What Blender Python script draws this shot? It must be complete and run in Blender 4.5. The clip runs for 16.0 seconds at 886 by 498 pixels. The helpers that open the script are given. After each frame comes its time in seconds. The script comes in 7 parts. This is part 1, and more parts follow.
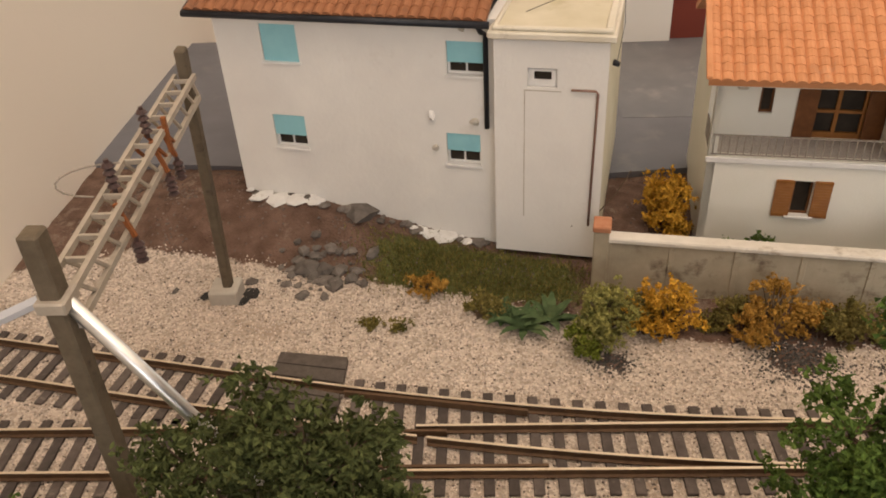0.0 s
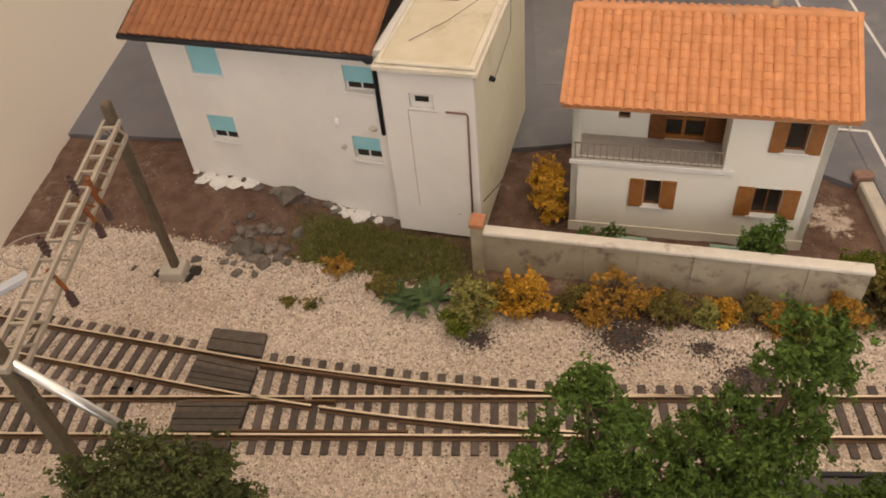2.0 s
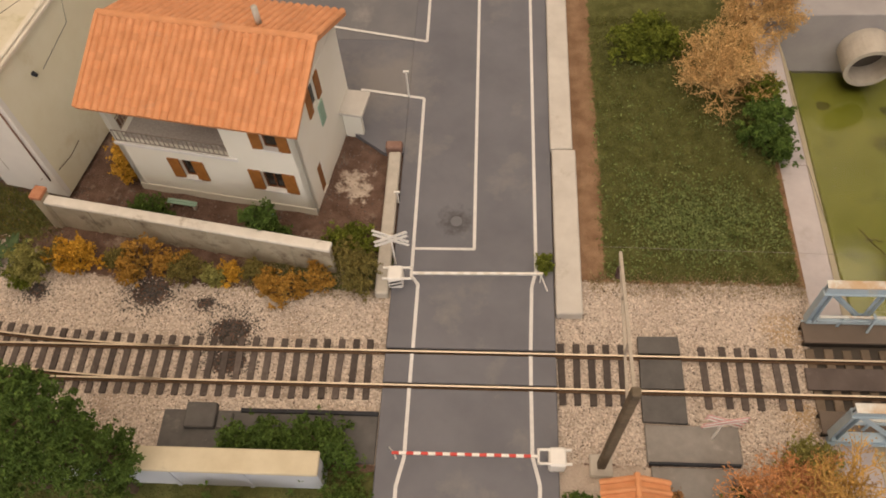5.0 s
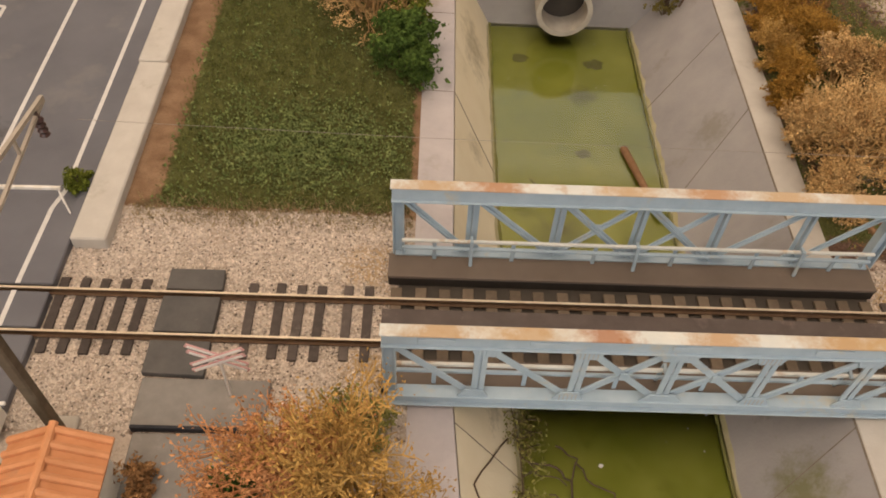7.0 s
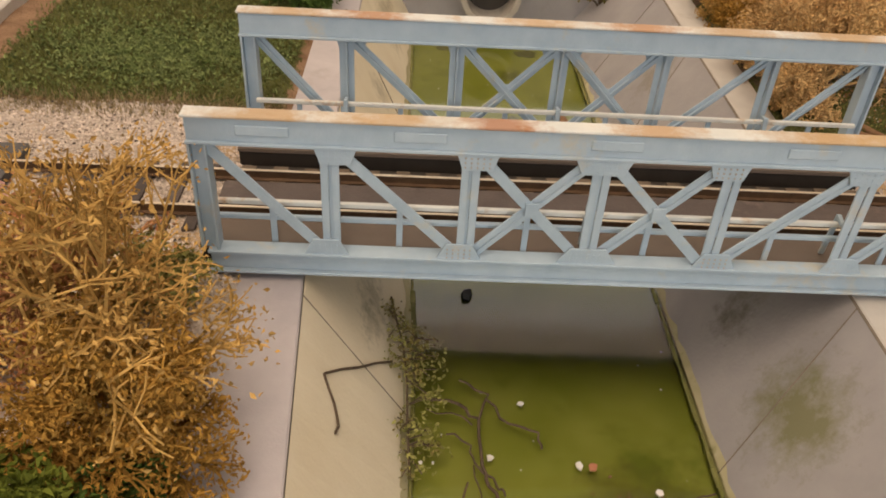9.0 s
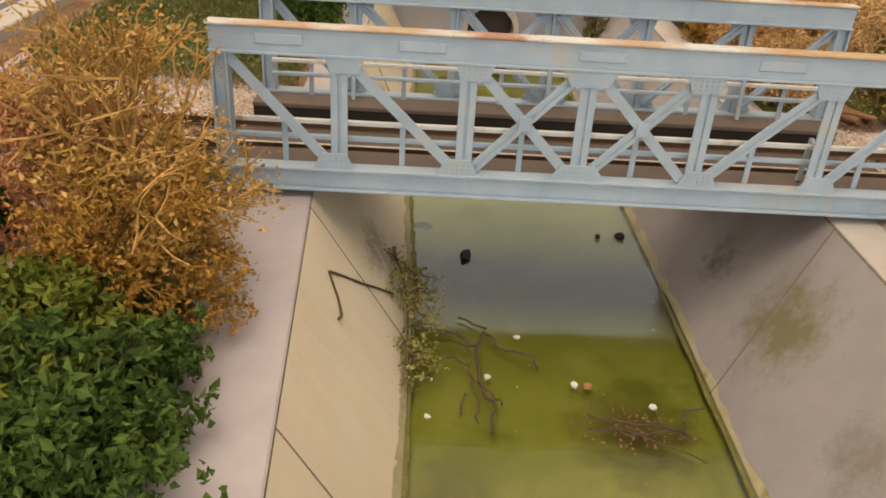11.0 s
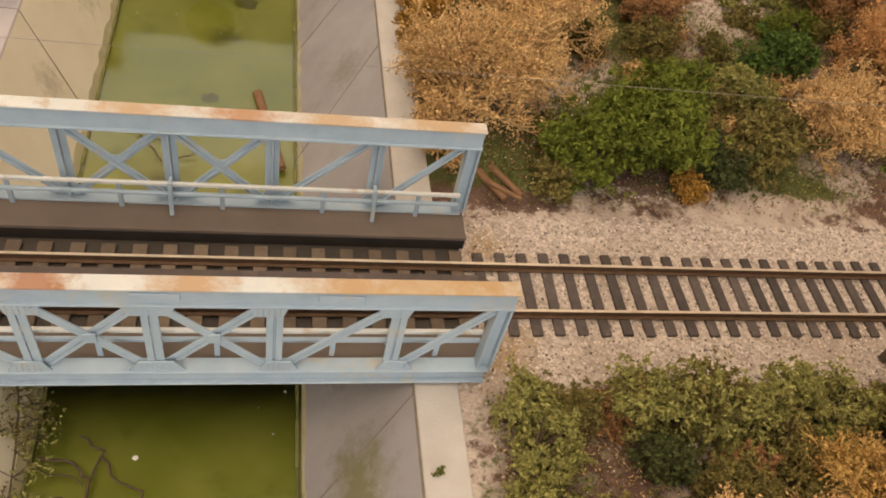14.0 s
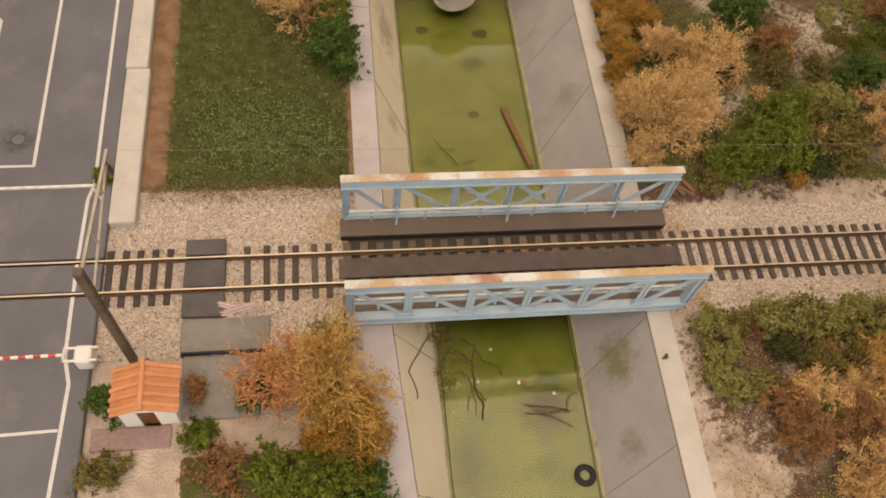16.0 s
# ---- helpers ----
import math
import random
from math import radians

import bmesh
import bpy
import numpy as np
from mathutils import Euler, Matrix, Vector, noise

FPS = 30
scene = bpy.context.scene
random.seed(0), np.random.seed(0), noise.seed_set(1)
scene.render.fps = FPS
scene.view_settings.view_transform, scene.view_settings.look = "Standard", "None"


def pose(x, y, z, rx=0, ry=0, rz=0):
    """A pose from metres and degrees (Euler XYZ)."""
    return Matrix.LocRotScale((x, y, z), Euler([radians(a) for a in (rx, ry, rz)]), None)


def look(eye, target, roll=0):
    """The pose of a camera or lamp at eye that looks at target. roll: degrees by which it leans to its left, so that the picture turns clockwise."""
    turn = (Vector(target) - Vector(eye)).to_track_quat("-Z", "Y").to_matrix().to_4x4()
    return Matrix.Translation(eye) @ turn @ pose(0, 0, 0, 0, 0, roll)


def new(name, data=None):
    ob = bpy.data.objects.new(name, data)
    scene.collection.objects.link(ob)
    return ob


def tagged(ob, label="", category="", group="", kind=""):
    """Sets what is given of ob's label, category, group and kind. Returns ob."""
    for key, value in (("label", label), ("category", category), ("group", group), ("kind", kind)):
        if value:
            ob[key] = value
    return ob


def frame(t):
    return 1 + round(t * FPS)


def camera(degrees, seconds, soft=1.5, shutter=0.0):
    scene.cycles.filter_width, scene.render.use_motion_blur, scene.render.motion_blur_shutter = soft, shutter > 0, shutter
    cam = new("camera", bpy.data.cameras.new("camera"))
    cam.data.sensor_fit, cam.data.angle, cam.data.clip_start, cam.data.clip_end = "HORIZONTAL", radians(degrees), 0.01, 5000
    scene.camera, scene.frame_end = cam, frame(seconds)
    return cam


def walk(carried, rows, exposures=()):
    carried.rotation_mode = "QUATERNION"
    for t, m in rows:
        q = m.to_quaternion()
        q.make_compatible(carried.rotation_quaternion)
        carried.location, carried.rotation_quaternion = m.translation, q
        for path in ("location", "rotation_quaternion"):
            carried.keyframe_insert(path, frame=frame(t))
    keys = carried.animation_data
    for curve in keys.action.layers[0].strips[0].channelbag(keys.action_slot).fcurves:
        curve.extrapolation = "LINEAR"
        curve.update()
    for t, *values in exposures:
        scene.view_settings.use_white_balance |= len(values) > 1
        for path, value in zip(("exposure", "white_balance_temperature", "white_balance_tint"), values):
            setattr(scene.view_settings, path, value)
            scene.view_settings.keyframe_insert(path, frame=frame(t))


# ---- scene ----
cam = camera(57.25, 16.0, 1.8)
PATH = [
    (0, (0.00375, -0.16613, 0.18660), (-0.01281, 0.08162, 0.01824), -3.415),
    (0.5, (0.01326, -0.16542, 0.20662), (-0.00496, 0.07514, 0.02830), -3.781),
    (1, (0.02616, -0.16593, 0.22268), (0.00487, 0.06484, 0.03218), -4.521),
    (1.5, (0.04062, -0.16757, 0.24751), (0.01529, 0.05329, 0.04607), -5.477),
    (2, (0.06223, -0.17467, 0.26365), (0.03482, 0.03807, 0.05392), -6.101),
    (2.5, (0.08926, -0.17948, 0.29316), (0.06061, 0.02699, 0.07741), -6.208),
    (3, (0.11491, -0.17986, 0.30043), (0.08312, 0.01582, 0.07526), -6.867),
    (3.2, (0.13067, -0.17965, 0.30395), (0.09805, 0.01166, 0.07518), -7.128),
    (5.3, (0.31391, -0.14836, 0.36157), (0.29486, 0.00741, 0.10589), -5.118),
    (5.5, (0.33429, -0.14570, 0.35641), (0.31584, 0.01087, 0.10117), -4.851),
    (6, (0.37759, -0.14079, 0.33758), (0.36711, 0.01937, 0.08413), -2.039),
    (6.5, (0.41554, -0.14905, 0.29322), (0.41312, 0.02280, 0.04733), 1.095),
    (7, (0.44246, -0.15632, 0.23250), (0.44775, 0.03348, 0.00023), 3.065),
    (7.5, (0.45318, -0.15778, 0.18687), (0.46192, 0.04424, -0.03475), 3.759),
    (8, (0.45908, -0.16156, 0.15940), (0.47366, 0.05169, -0.05110), 4.919),
    (8.5, (0.46618, -0.17005, 0.13522), (0.48131, 0.05935, -0.05753), 5.071),
    (9, (0.47760, -0.17739, 0.11797), (0.48814, 0.06270, -0.06161), 3.676),
    (9.5, (0.47804, -0.18523, 0.09906), (0.48895, 0.06524, -0.06569), 3.223),
    (9.7, (0.47884, -0.18861, 0.09389), (0.49144, 0.06662, -0.06327), 3.871),
    (11.8, (0.48077, -0.21867, 0.07474), (0.48728, 0.04983, -0.05893), 3.321),
    (12, (0.48594, -0.21786, 0.06875), (0.49430, 0.05336, -0.05919), 3.449),
    (12.5, (0.50280, -0.20110, 0.10826), (0.52002, 0.05467, -0.04759), 4.289),
    (13, (0.52186, -0.18003, 0.13226), (0.55184, 0.06267, -0.04151), 5.350),
    (13.5, (0.53205, -0.15785, 0.16724), (0.58096, 0.05631, -0.03707), 11.279),
    (14, (0.54464, -0.14207, 0.18878), (0.60575, 0.04666, -0.03627), 15.182),
    (14.5, (0.54051, -0.13931, 0.24635), (0.60561, 0.02178, 0.00178), 18.225),
    (15, (0.50718, -0.15673, 0.30346), (0.56634, -0.00946, 0.04888), 18.133),
    (15.5, (0.47103, -0.17487, 0.34067), (0.51767, -0.03179, 0.08115), 14.125),
    (16, (0.42774, -0.19402, 0.36572), (0.46558, -0.04926, 0.10569), 10.566),
]
EXPOSURE = [(0, -0.38), (1.0, -0.44), (3.0, -0.44), (5.3, -0.44), (7.0, -0.44), (9.0, -0.36), (12.0, -0.26), (13.5, -0.28), (15.5, -0.34), (16.0, -0.34)]
walk(cam, [(t, look(eye, target, roll)) for t, eye, target, roll in PATH], EXPOSURE)

# ---------------- world and light ----------------
world = bpy.data.worlds.new("room_air")
world.use_nodes = True
world.node_tree.nodes["Background"].inputs[0].default_value = (1.0, 0.86, 0.72, 1)
world.node_tree.nodes["Background"].inputs[1].default_value = 0.25
scene.world = world


def area_lamp(name, x, y, z, sx, sy, watts, colour, tx, ty, tz):
    data = bpy.data.lights.new(name, "AREA")
    data.shape, data.size, data.size_y, data.energy, data.color = "RECTANGLE", sx / 100, sy / 100, watts, colour
    lamp = new(name, data)
    lamp.matrix_world = look((x / 100, y / 100, z / 100), (tx / 100, ty / 100, tz / 100))
    return lamp


area_lamp("ceiling_lamp_light", 55, -10, 140, 140, 220, 20.0, (1.0, 0.80, 0.60), 55, -10, 0)
area_lamp("window_light", 60, -222, 70, 190, 130, 29.0, (0.97, 0.95, 0.93), 40, 0, 5)
# Unseen lamp added behind the layout as a bright area for the water to mirror.
area_lamp("north_reflection_light", 55, 111, 52, 100, 75, 2.5, (1.0, 0.97, 0.90), 55, 0, 30)
# Unseen fill lamp, added to brighten the west wall and that end.
area_lamp("west_wall_fill_light", 12, -40, 138, 55, 80, 5.0, (1.0, 0.84, 0.68), -14, 0, 0)

# ---------------- materials ----------------


def material(name, c1, c2, size=1.0, c3=None, size3=8.0, cut3=0.6, rough=0.8, metal=0.0, bump=0.3, grain=0.06, per_piece=0.0, island=0.0, spec=0.3):
    """Two colours mottled at `size` cm, a third in patches of `size3` cm, fine relief at `grain` cm."""
    m = bpy.data.materials.new(name)
    m.use_nodes = True
    nt = m.node_tree
    n, l = nt.nodes, nt.links
    b = n["Principled BSDF"]
    b.inputs["Roughness"].default_value = rough
    b.inputs["Metallic"].default_value = metal
    b.inputs["Specular IOR Level"].default_value = spec
    geo = n.new("ShaderNodeNewGeometry")

    def noise_at(size_cm, detail=5.0, rough_n=0.6):
        t = n.new("ShaderNodeTexNoise")
        t.inputs["Scale"].default_value = 100.0 / size_cm
        t.inputs["Detail"].default_value = detail
        t.inputs["Roughness"].default_value = rough_n
        l.new(geo.outputs["Position"], t.inputs["Vector"])
        return t.outputs["Fac"]

    def ramp(sock, lo, hi):
        r = n.new("ShaderNodeMapRange")
        r.inputs["From Min"].default_value, r.inputs["From Max"].default_value = lo, hi
        l.new(sock, r.inputs["Value"])
        return r.outputs["Result"]

    def mix(fac, a, c):
        x = n.new("ShaderNodeMix")
        x.data_type = "RGBA"
        for sock, v in ((x.inputs["Factor"], fac), (x.inputs[6], a), (x.inputs[7], c)):
            if hasattr(v, "default_value"):
                l.new(v, sock)
            else:
                sock.default_value = (*v, 1) if isinstance(v, tuple) else v
        return x.outputs[2]

    col = mix(ramp(noise_at(size), 0.3, 0.7), c1, c2)
    if c3:
        col = mix(ramp(noise_at(size3, 7.0, 0.68), cut3, cut3 + 0.13), col, c3)
    if per_piece or island:
        hsv = n.new("ShaderNodeHueSaturation")
        if per_piece:
            rnd = n.new("ShaderNodeObjectInfo").outputs["Random"]
        else:
            rnd = geo.outputs["Random Per Island"]
        amount = per_piece or island
        r = n.new("ShaderNodeMapRange")
        r.inputs["To Min"].default_value, r.inputs["To Max"].default_value = 1 - amount, 1 + amount
        l.new(rnd, r.inputs["Value"])
        l.new(r.outputs["Result"], hsv.inputs["Value"])
        l.new(col, hsv.inputs["Color"])
        col = hsv.outputs["Color"]
    l.new(col, b.inputs["Base Color"])
    if bump:
        bp = n.new("ShaderNodeBump")
        bp.inputs["Strength"].default_value = bump
        bp.inputs["Distance"].default_value = grain / 100
        l.new(noise_at(grain, 3.0), bp.inputs["Height"])
        l.new(bp.outputs["Normal"], b.inputs["Normal"])
    return m



def stain(m, x, y, z, r, colour, amount=0.8, flat=1.0):
    """A blotch with a ragged edge, r cm wide, in a material."""
    n, l = m.node_tree.nodes, m.node_tree.links
    base = n["Principled BSDF"].inputs["Base Color"]
    old = base.links[0].from_socket
    geo = n.new("ShaderNodeNewGeometry")
    mp = n.new("ShaderNodeMapping")
    mp.inputs["Location"].default_value = (-x / r, -y / (r * flat), -z / r)
    mp.inputs["Scale"].default_value = (100 / r, 100 / (r * flat), 100 / r)
    ln = n.new("ShaderNodeVectorMath")
    ln.operation = "LENGTH"
    t = n.new("ShaderNodeTexNoise")
    t.inputs["Scale"].default_value = 260 / r
    t.inputs["Detail"].default_value = 7
    t.inputs["Roughness"].default_value = 0.7
    add = n.new("ShaderNodeMath")
    add.operation = "MULTIPLY_ADD"
    add.inputs[1].default_value = 2.2
    ramp = n.new("ShaderNodeMapRange")
    for k, v in (("From Min", 2.15), ("From Max", 1.35), ("To Min", 0.0), ("To Max", amount)):
        ramp.inputs[k].default_value = v
    mx = n.new("ShaderNodeMix")
    mx.data_type = "RGBA"
    l.new(geo.outputs["Position"], mp.inputs["Vector"])
    l.new(mp.outputs["Vector"], ln.inputs[0])
    l.new(geo.outputs["Position"], t.inputs["Vector"])
    l.new(t.outputs["Fac"], add.inputs[0])
    l.new(ln.outputs["Value"], add.inputs[2])
    l.new(add.outputs[0], ramp.inputs["Value"])
    l.new(ramp.outputs["Result"], mx.inputs["Factor"])
    l.new(old, mx.inputs[6])
    mx.inputs[7].default_value = (*colour, 1)
    l.new(mx.outputs[2], base)


# Plaster of the tower's sides, with warm lamp light put into its yellow.
WARM_LIT_PLASTER = material("plaster_in_warm_light", (0.74, 0.70, 0.54), (0.80, 0.77, 0.63), 2.5, (0.66, 0.60, 0.42), 4.0, 0.6, 0.85, bump=0.12, grain=0.1)
PLASTER = material("white_plaster", (0.72, 0.70, 0.68), (0.80, 0.78, 0.75), 3.0, (0.64, 0.61, 0.57), 3.5, 0.64, 0.85, bump=0.10, grain=0.2)
CREAM = material("cream_plaster", (0.78, 0.76, 0.68), (0.82, 0.80, 0.74), 2.5, (0.70, 0.66, 0.56), 4.0, 0.68, 0.85, bump=0.12, grain=0.1)
TOWER_ROOF = material("weathered_render", (0.55, 0.50, 0.37), (0.66, 0.61, 0.49), 1.8, (0.44, 0.40, 0.24), 3.0, 0.56, 0.9, bump=0.25)
CORNICE = material("weathered_cornice", (0.60, 0.55, 0.45), (0.72, 0.68, 0.59), 1.4, (0.42, 0.37, 0.28), 1.2, 0.60, 0.9, bump=0.3)
PLINTH = material("grimy_cream_plinth", (0.70, 0.67, 0.59), (0.76, 0.73, 0.65), 1.4, (0.56, 0.52, 0.44), 1.6, 0.58, 0.9, bump=0.2)
GRIMY_WALL = material("grimy_garden_wall", (0.36, 0.31, 0.23), (0.52, 0.465, 0.36), 1.5, (0.18, 0.14, 0.105), 1.2, 0.54, 0.92, bump=0.35)
ROOF_RUST = material("old_roof_tiles", (0.25, 0.103, 0.048), (0.35, 0.152, 0.072), 0.7, (0.19, 0.092, 0.055), 1.6, 0.56, 0.75, bump=0.25, island=0.10)
ROOF_ORANGE = material("orange_roof_tiles", (0.55, 0.24, 0.105), (0.65, 0.305, 0.15), 0.7, (0.48, 0.265, 0.16), 1.6, 0.60, 0.6, bump=0.2, per_piece=0.06)
BLIND = material("turquoise_blind", (0.25, 0.53, 0.61), (0.30, 0.59, 0.66), 0.7, (0.36, 0.56, 0.60), 1.5, 0.62, 0.6, bump=0.1)
WHITE_PAINT = material("white_paint", (0.76, 0.75, 0.74), (0.70, 0.69, 0.68), 0.4, (0.5, 0.46, 0.42), 0.8, 0.66, 0.5, bump=0.1)
DARK_GLASS = material("dark_pane", (0.020, 0.016, 0.013), (0.035, 0.028, 0.022), 0.5, rough=0.25, bump=0.0, spec=0.35)
GUTTER = material("black_gutter", (0.012, 0.013, 0.018), (0.025, 0.027, 0.035), 0.5, rough=0.45, bump=0.05)
SHUTTER = material("brown_shutter_wood", (0.22, 0.085, 0.018), (0.30, 0.125, 0.03), 0.3, rough=0.55, bump=0.1)
DOORWOOD = material("dark_door_wood", (0.12, 0.045, 0.015), (0.19, 0.075, 0.025), 0.3, rough=0.5, bump=0.1)
COPPER = material("brown_pipe", (0.20, 0.11, 0.085), (0.28, 0.17, 0.13), 0.4, rough=0.6, bump=0.1)
TERRAZZO = material("speckled_floor", (0.34, 0.30, 0.28), (0.52, 0.48, 0.45), 0.10, rough=0.7, bump=0.05)
IRON = material("grey_iron", (0.26, 0.23, 0.20), (0.36, 0.32, 0.28), 0.2, rough=0.6, metal=0.3, bump=0.05)
CONCRETE = material("old_concrete", (0.42, 0.38, 0.33), (0.54, 0.50, 0.44), 0.8, (0.30, 0.24, 0.19), 1.6, 0.6, 0.9, bump=0.25)
CAPSTONE = material("wall_capping", (0.62, 0.58, 0.52), (0.74, 0.70, 0.64), 0.8, (0.40, 0.35, 0.29), 0.9, 0.58, 0.85, bump=0.3)
PAVING = material("pale_pavement", (0.50, 0.465, 0.425), (0.59, 0.555, 0.51), 1.2, (0.42, 0.385, 0.33), 1.8, 0.58, 0.9, bump=0.25)
WALK_STONE = material("lilac_grey_path", (0.43, 0.395, 0.41), (0.52, 0.48, 0.485), 1.2, (0.38, 0.335, 0.31), 2.5, 0.6, 0.9, bump=0.2)
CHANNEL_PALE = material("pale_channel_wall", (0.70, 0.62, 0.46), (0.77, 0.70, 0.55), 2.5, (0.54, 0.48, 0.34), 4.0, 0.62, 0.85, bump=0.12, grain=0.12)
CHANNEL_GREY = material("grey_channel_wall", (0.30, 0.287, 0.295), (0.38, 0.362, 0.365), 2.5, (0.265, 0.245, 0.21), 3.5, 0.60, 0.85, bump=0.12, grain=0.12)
ALGAE = material("green_algae_edge", (0.115, 0.12, 0.022), (0.21, 0.20, 0.07), 0.5, rough=0.7, bump=0.3)
ALGAE_WALL = material("algae_stained_concrete", (0.40, 0.36, 0.20), (0.50, 0.46, 0.30), 0.7, (0.24, 0.23, 0.09), 1.0, 0.58, 0.85, bump=0.15)
BED = material("murky_green_bed", (0.26, 0.285, 0.04), (0.38, 0.385, 0.10), 2.4, (0.19, 0.22, 0.03), 4.0, 0.55, 0.6, bump=0.05, grain=0.3)
ASPHALT = material("asphalt", (0.120, 0.120, 0.138), (0.155, 0.155, 0.175), 3.0, (0.20, 0.193, 0.19), 5.0, 0.56, 0.58, bump=0.14, grain=0.05, spec=0.4)
ASPHALT_PALE = material("dusty_asphalt", (0.135, 0.135, 0.150), (0.175, 0.172, 0.182), 2.0, (0.25, 0.24, 0.235), 3.5, 0.57, 0.5, bump=0.12, grain=0.05, spec=0.4)
ROAD_PAINT = material("road_paint", (0.60, 0.585, 0.57), (0.70, 0.68, 0.66), 0.3, (0.36, 0.35, 0.34), 0.4, 0.66, 0.7, bump=0.05)
SLEEPER = material("brown_grey_sleeper", (0.075, 0.060, 0.054), (0.115, 0.094, 0.085), 0.3, (0.20, 0.172, 0.152), 0.4, 0.60, 0.85, bump=0.4, per_piece=0.3)
BRIDGE_TIE = material("brown_bridge_sleeper", (0.15, 0.115, 0.085), (0.20, 0.155, 0.115), 0.3, (0.10, 0.078, 0.06), 0.5, 0.6, 0.85, bump=0.3, per_piece=0.2)
RAIL_SIDE = material("rusty_rail_side", (0.095, 0.055, 0.032), (0.15, 0.09, 0.05), 0.3, rough=0.65, metal=0.3, bump=0.1)
RAIL_TOP = material("worn_rail_head", (0.62, 0.52, 0.39), (0.76, 0.66, 0.52), 0.6, (0.45, 0.34, 0.23), 1.5, 0.6, rough=0.36, metal=0.55, bump=0.03)
PLANK = material("dark_crossing_wood", (0.068, 0.056, 0.049), (0.105, 0.089, 0.077), 0.25, (0.16, 0.14, 0.12), 0.5, 0.62, 0.85, bump=0.4, per_piece=0.2)
RUBBER = material("dark_grey_plate", (0.085, 0.080, 0.078), (0.125, 0.117, 0.112), 0.8, (0.18, 0.165, 0.15), 1.2, 0.60, 0.75, bump=0.15)
stain(ASPHALT, 26.2, 8.4, 0.24, 1.0, (0.045, 0.043, 0.043), 0.8)
stain(ASPHALT, 21.8, 18.4, 0.19, 3.0, (0.22, 0.205, 0.195), 0.7)
stain(BED, 53.3, -6.6, -4.35, 1.9, (0.13, 0.095, 0.035), 0.75)
stain(BED, 48.8, -9.5, -4.35, 1.3, (0.12, 0.115, 0.04), 0.6, 1.8)
stain(BED, 52.0, 17.5, -4.35, 0.9, (0.10, 0.10, 0.03), 0.7)
stain(BED, 50.3, 8.0, -4.35, 1.6, (0.12, 0.13, 0.04), 0.6)
stain(CHANNEL_GREY, 56.8, -4.9, -2.2, 1.5, (0.17, 0.165, 0.06), 0.8, 1.2)
stain(CHANNEL_GREY, 56.6, -9.3, -2.2, 1.0, (0.18, 0.16, 0.13), 0.6)
stain(CHANNEL_GREY, 56.3, -1.0, -2.4, 0.9, (0.14, 0.13, 0.10), 0.8)
stain(CHANNEL_GREY, 57.2, 12.5, -1.8, 1.1, (0.22, 0.20, 0.16), 0.6)
stain(CHANNEL_PALE, 46.6, 18.5, -2.0, 1.5, (0.32, 0.28, 0.19), 0.7, 1.6)
stain(CHANNEL_PALE, 46.5, 11.0, -2.0, 0.9, (0.34, 0.30, 0.21), 0.6)
stain(CHANNEL_PALE, 47.0, -1.2, -2.3, 0.8, (0.20, 0.18, 0.11), 0.7, 2.0)
STEEL_BLUE = material("pale_blue_steel", (0.355, 0.455, 0.545), (0.445, 0.545, 0.625), 0.9, (0.50, 0.49, 0.43), 1.2, 0.58, 0.5, bump=0.14, grain=0.08)
STEEL_TOP = material("rust_streaked_white_steel", (0.60, 0.63, 0.62), (0.70, 0.70, 0.66), 0.7, (0.47, 0.30, 0.16), 1.1, 0.55, 0.6, bump=0.25, grain=0.08)
for rx, ry, rr_, rc in ((44.6, -2.84, 1.5, (0.46, 0.30, 0.15)), (47.1, -2.84, 1.7, (0.48, 0.33, 0.18)), (49.5, -2.84, 1.1, (0.36, 0.15, 0.06)), (52.7, -2.84, 1.2, (0.48, 0.30, 0.15)), (56.2, -2.84, 1.6, (0.46, 0.28, 0.12)), (58.0, -2.84, 2.2, (0.50, 0.34, 0.17)), (59.7, -2.84, 1.8, (0.46, 0.29, 0.12)), (44.4, 2.84, 1.4, (0.48, 0.32, 0.17)), (46.4, 2.84, 1.3, (0.42, 0.20, 0.08)), (50.9, 2.84, 1.5, (0.50, 0.34, 0.19)), (53.6, 2.84, 1.3, (0.44, 0.22, 0.09)), (56.0, 2.84, 1.2, (0.48, 0.32, 0.17)), (58.9, 2.84, 2.0, (0.48, 0.31, 0.15))):
    stain(STEEL_TOP, rx, ry, 3.95, rr_, rc, 0.85)
RUST = material("rust", (0.30, 0.10, 0.03), (0.20, 0.07, 0.025), 0.3, rough=0.85, bump=0.3)
DECK = material("brown_walkway", (0.135, 0.105, 0.085), (0.165, 0.13, 0.105), 1.5, (0.20, 0.16, 0.13), 2.0, 0.64, 0.75, bump=0.12)
DECK_DARK = material("dark_brown_plate", (0.085, 0.066, 0.060), (0.12, 0.094, 0.085), 0.8, (0.19, 0.14, 0.125), 1.5, 0.58, 0.55, bump=0.2)
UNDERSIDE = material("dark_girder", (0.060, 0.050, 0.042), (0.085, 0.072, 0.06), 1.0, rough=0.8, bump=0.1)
GIRDER = material("black_brown_girder", (0.026, 0.021, 0.017), (0.042, 0.034, 0.028), 1.0, rough=0.7, bump=0.1)
POLE = material("weathered_pole", (0.105, 0.082, 0.056), (0.165, 0.13, 0.09), 0.4, (0.065, 0.05, 0.038), 0.8, 0.56, 0.75, bump=0.3)
LATTICE = material("grey_lattice_metal", (0.40, 0.35, 0.29), (0.50, 0.44, 0.37), 0.4, (0.26, 0.18, 0.12), 0.8, 0.62, 0.6, metal=0.2, bump=0.1)
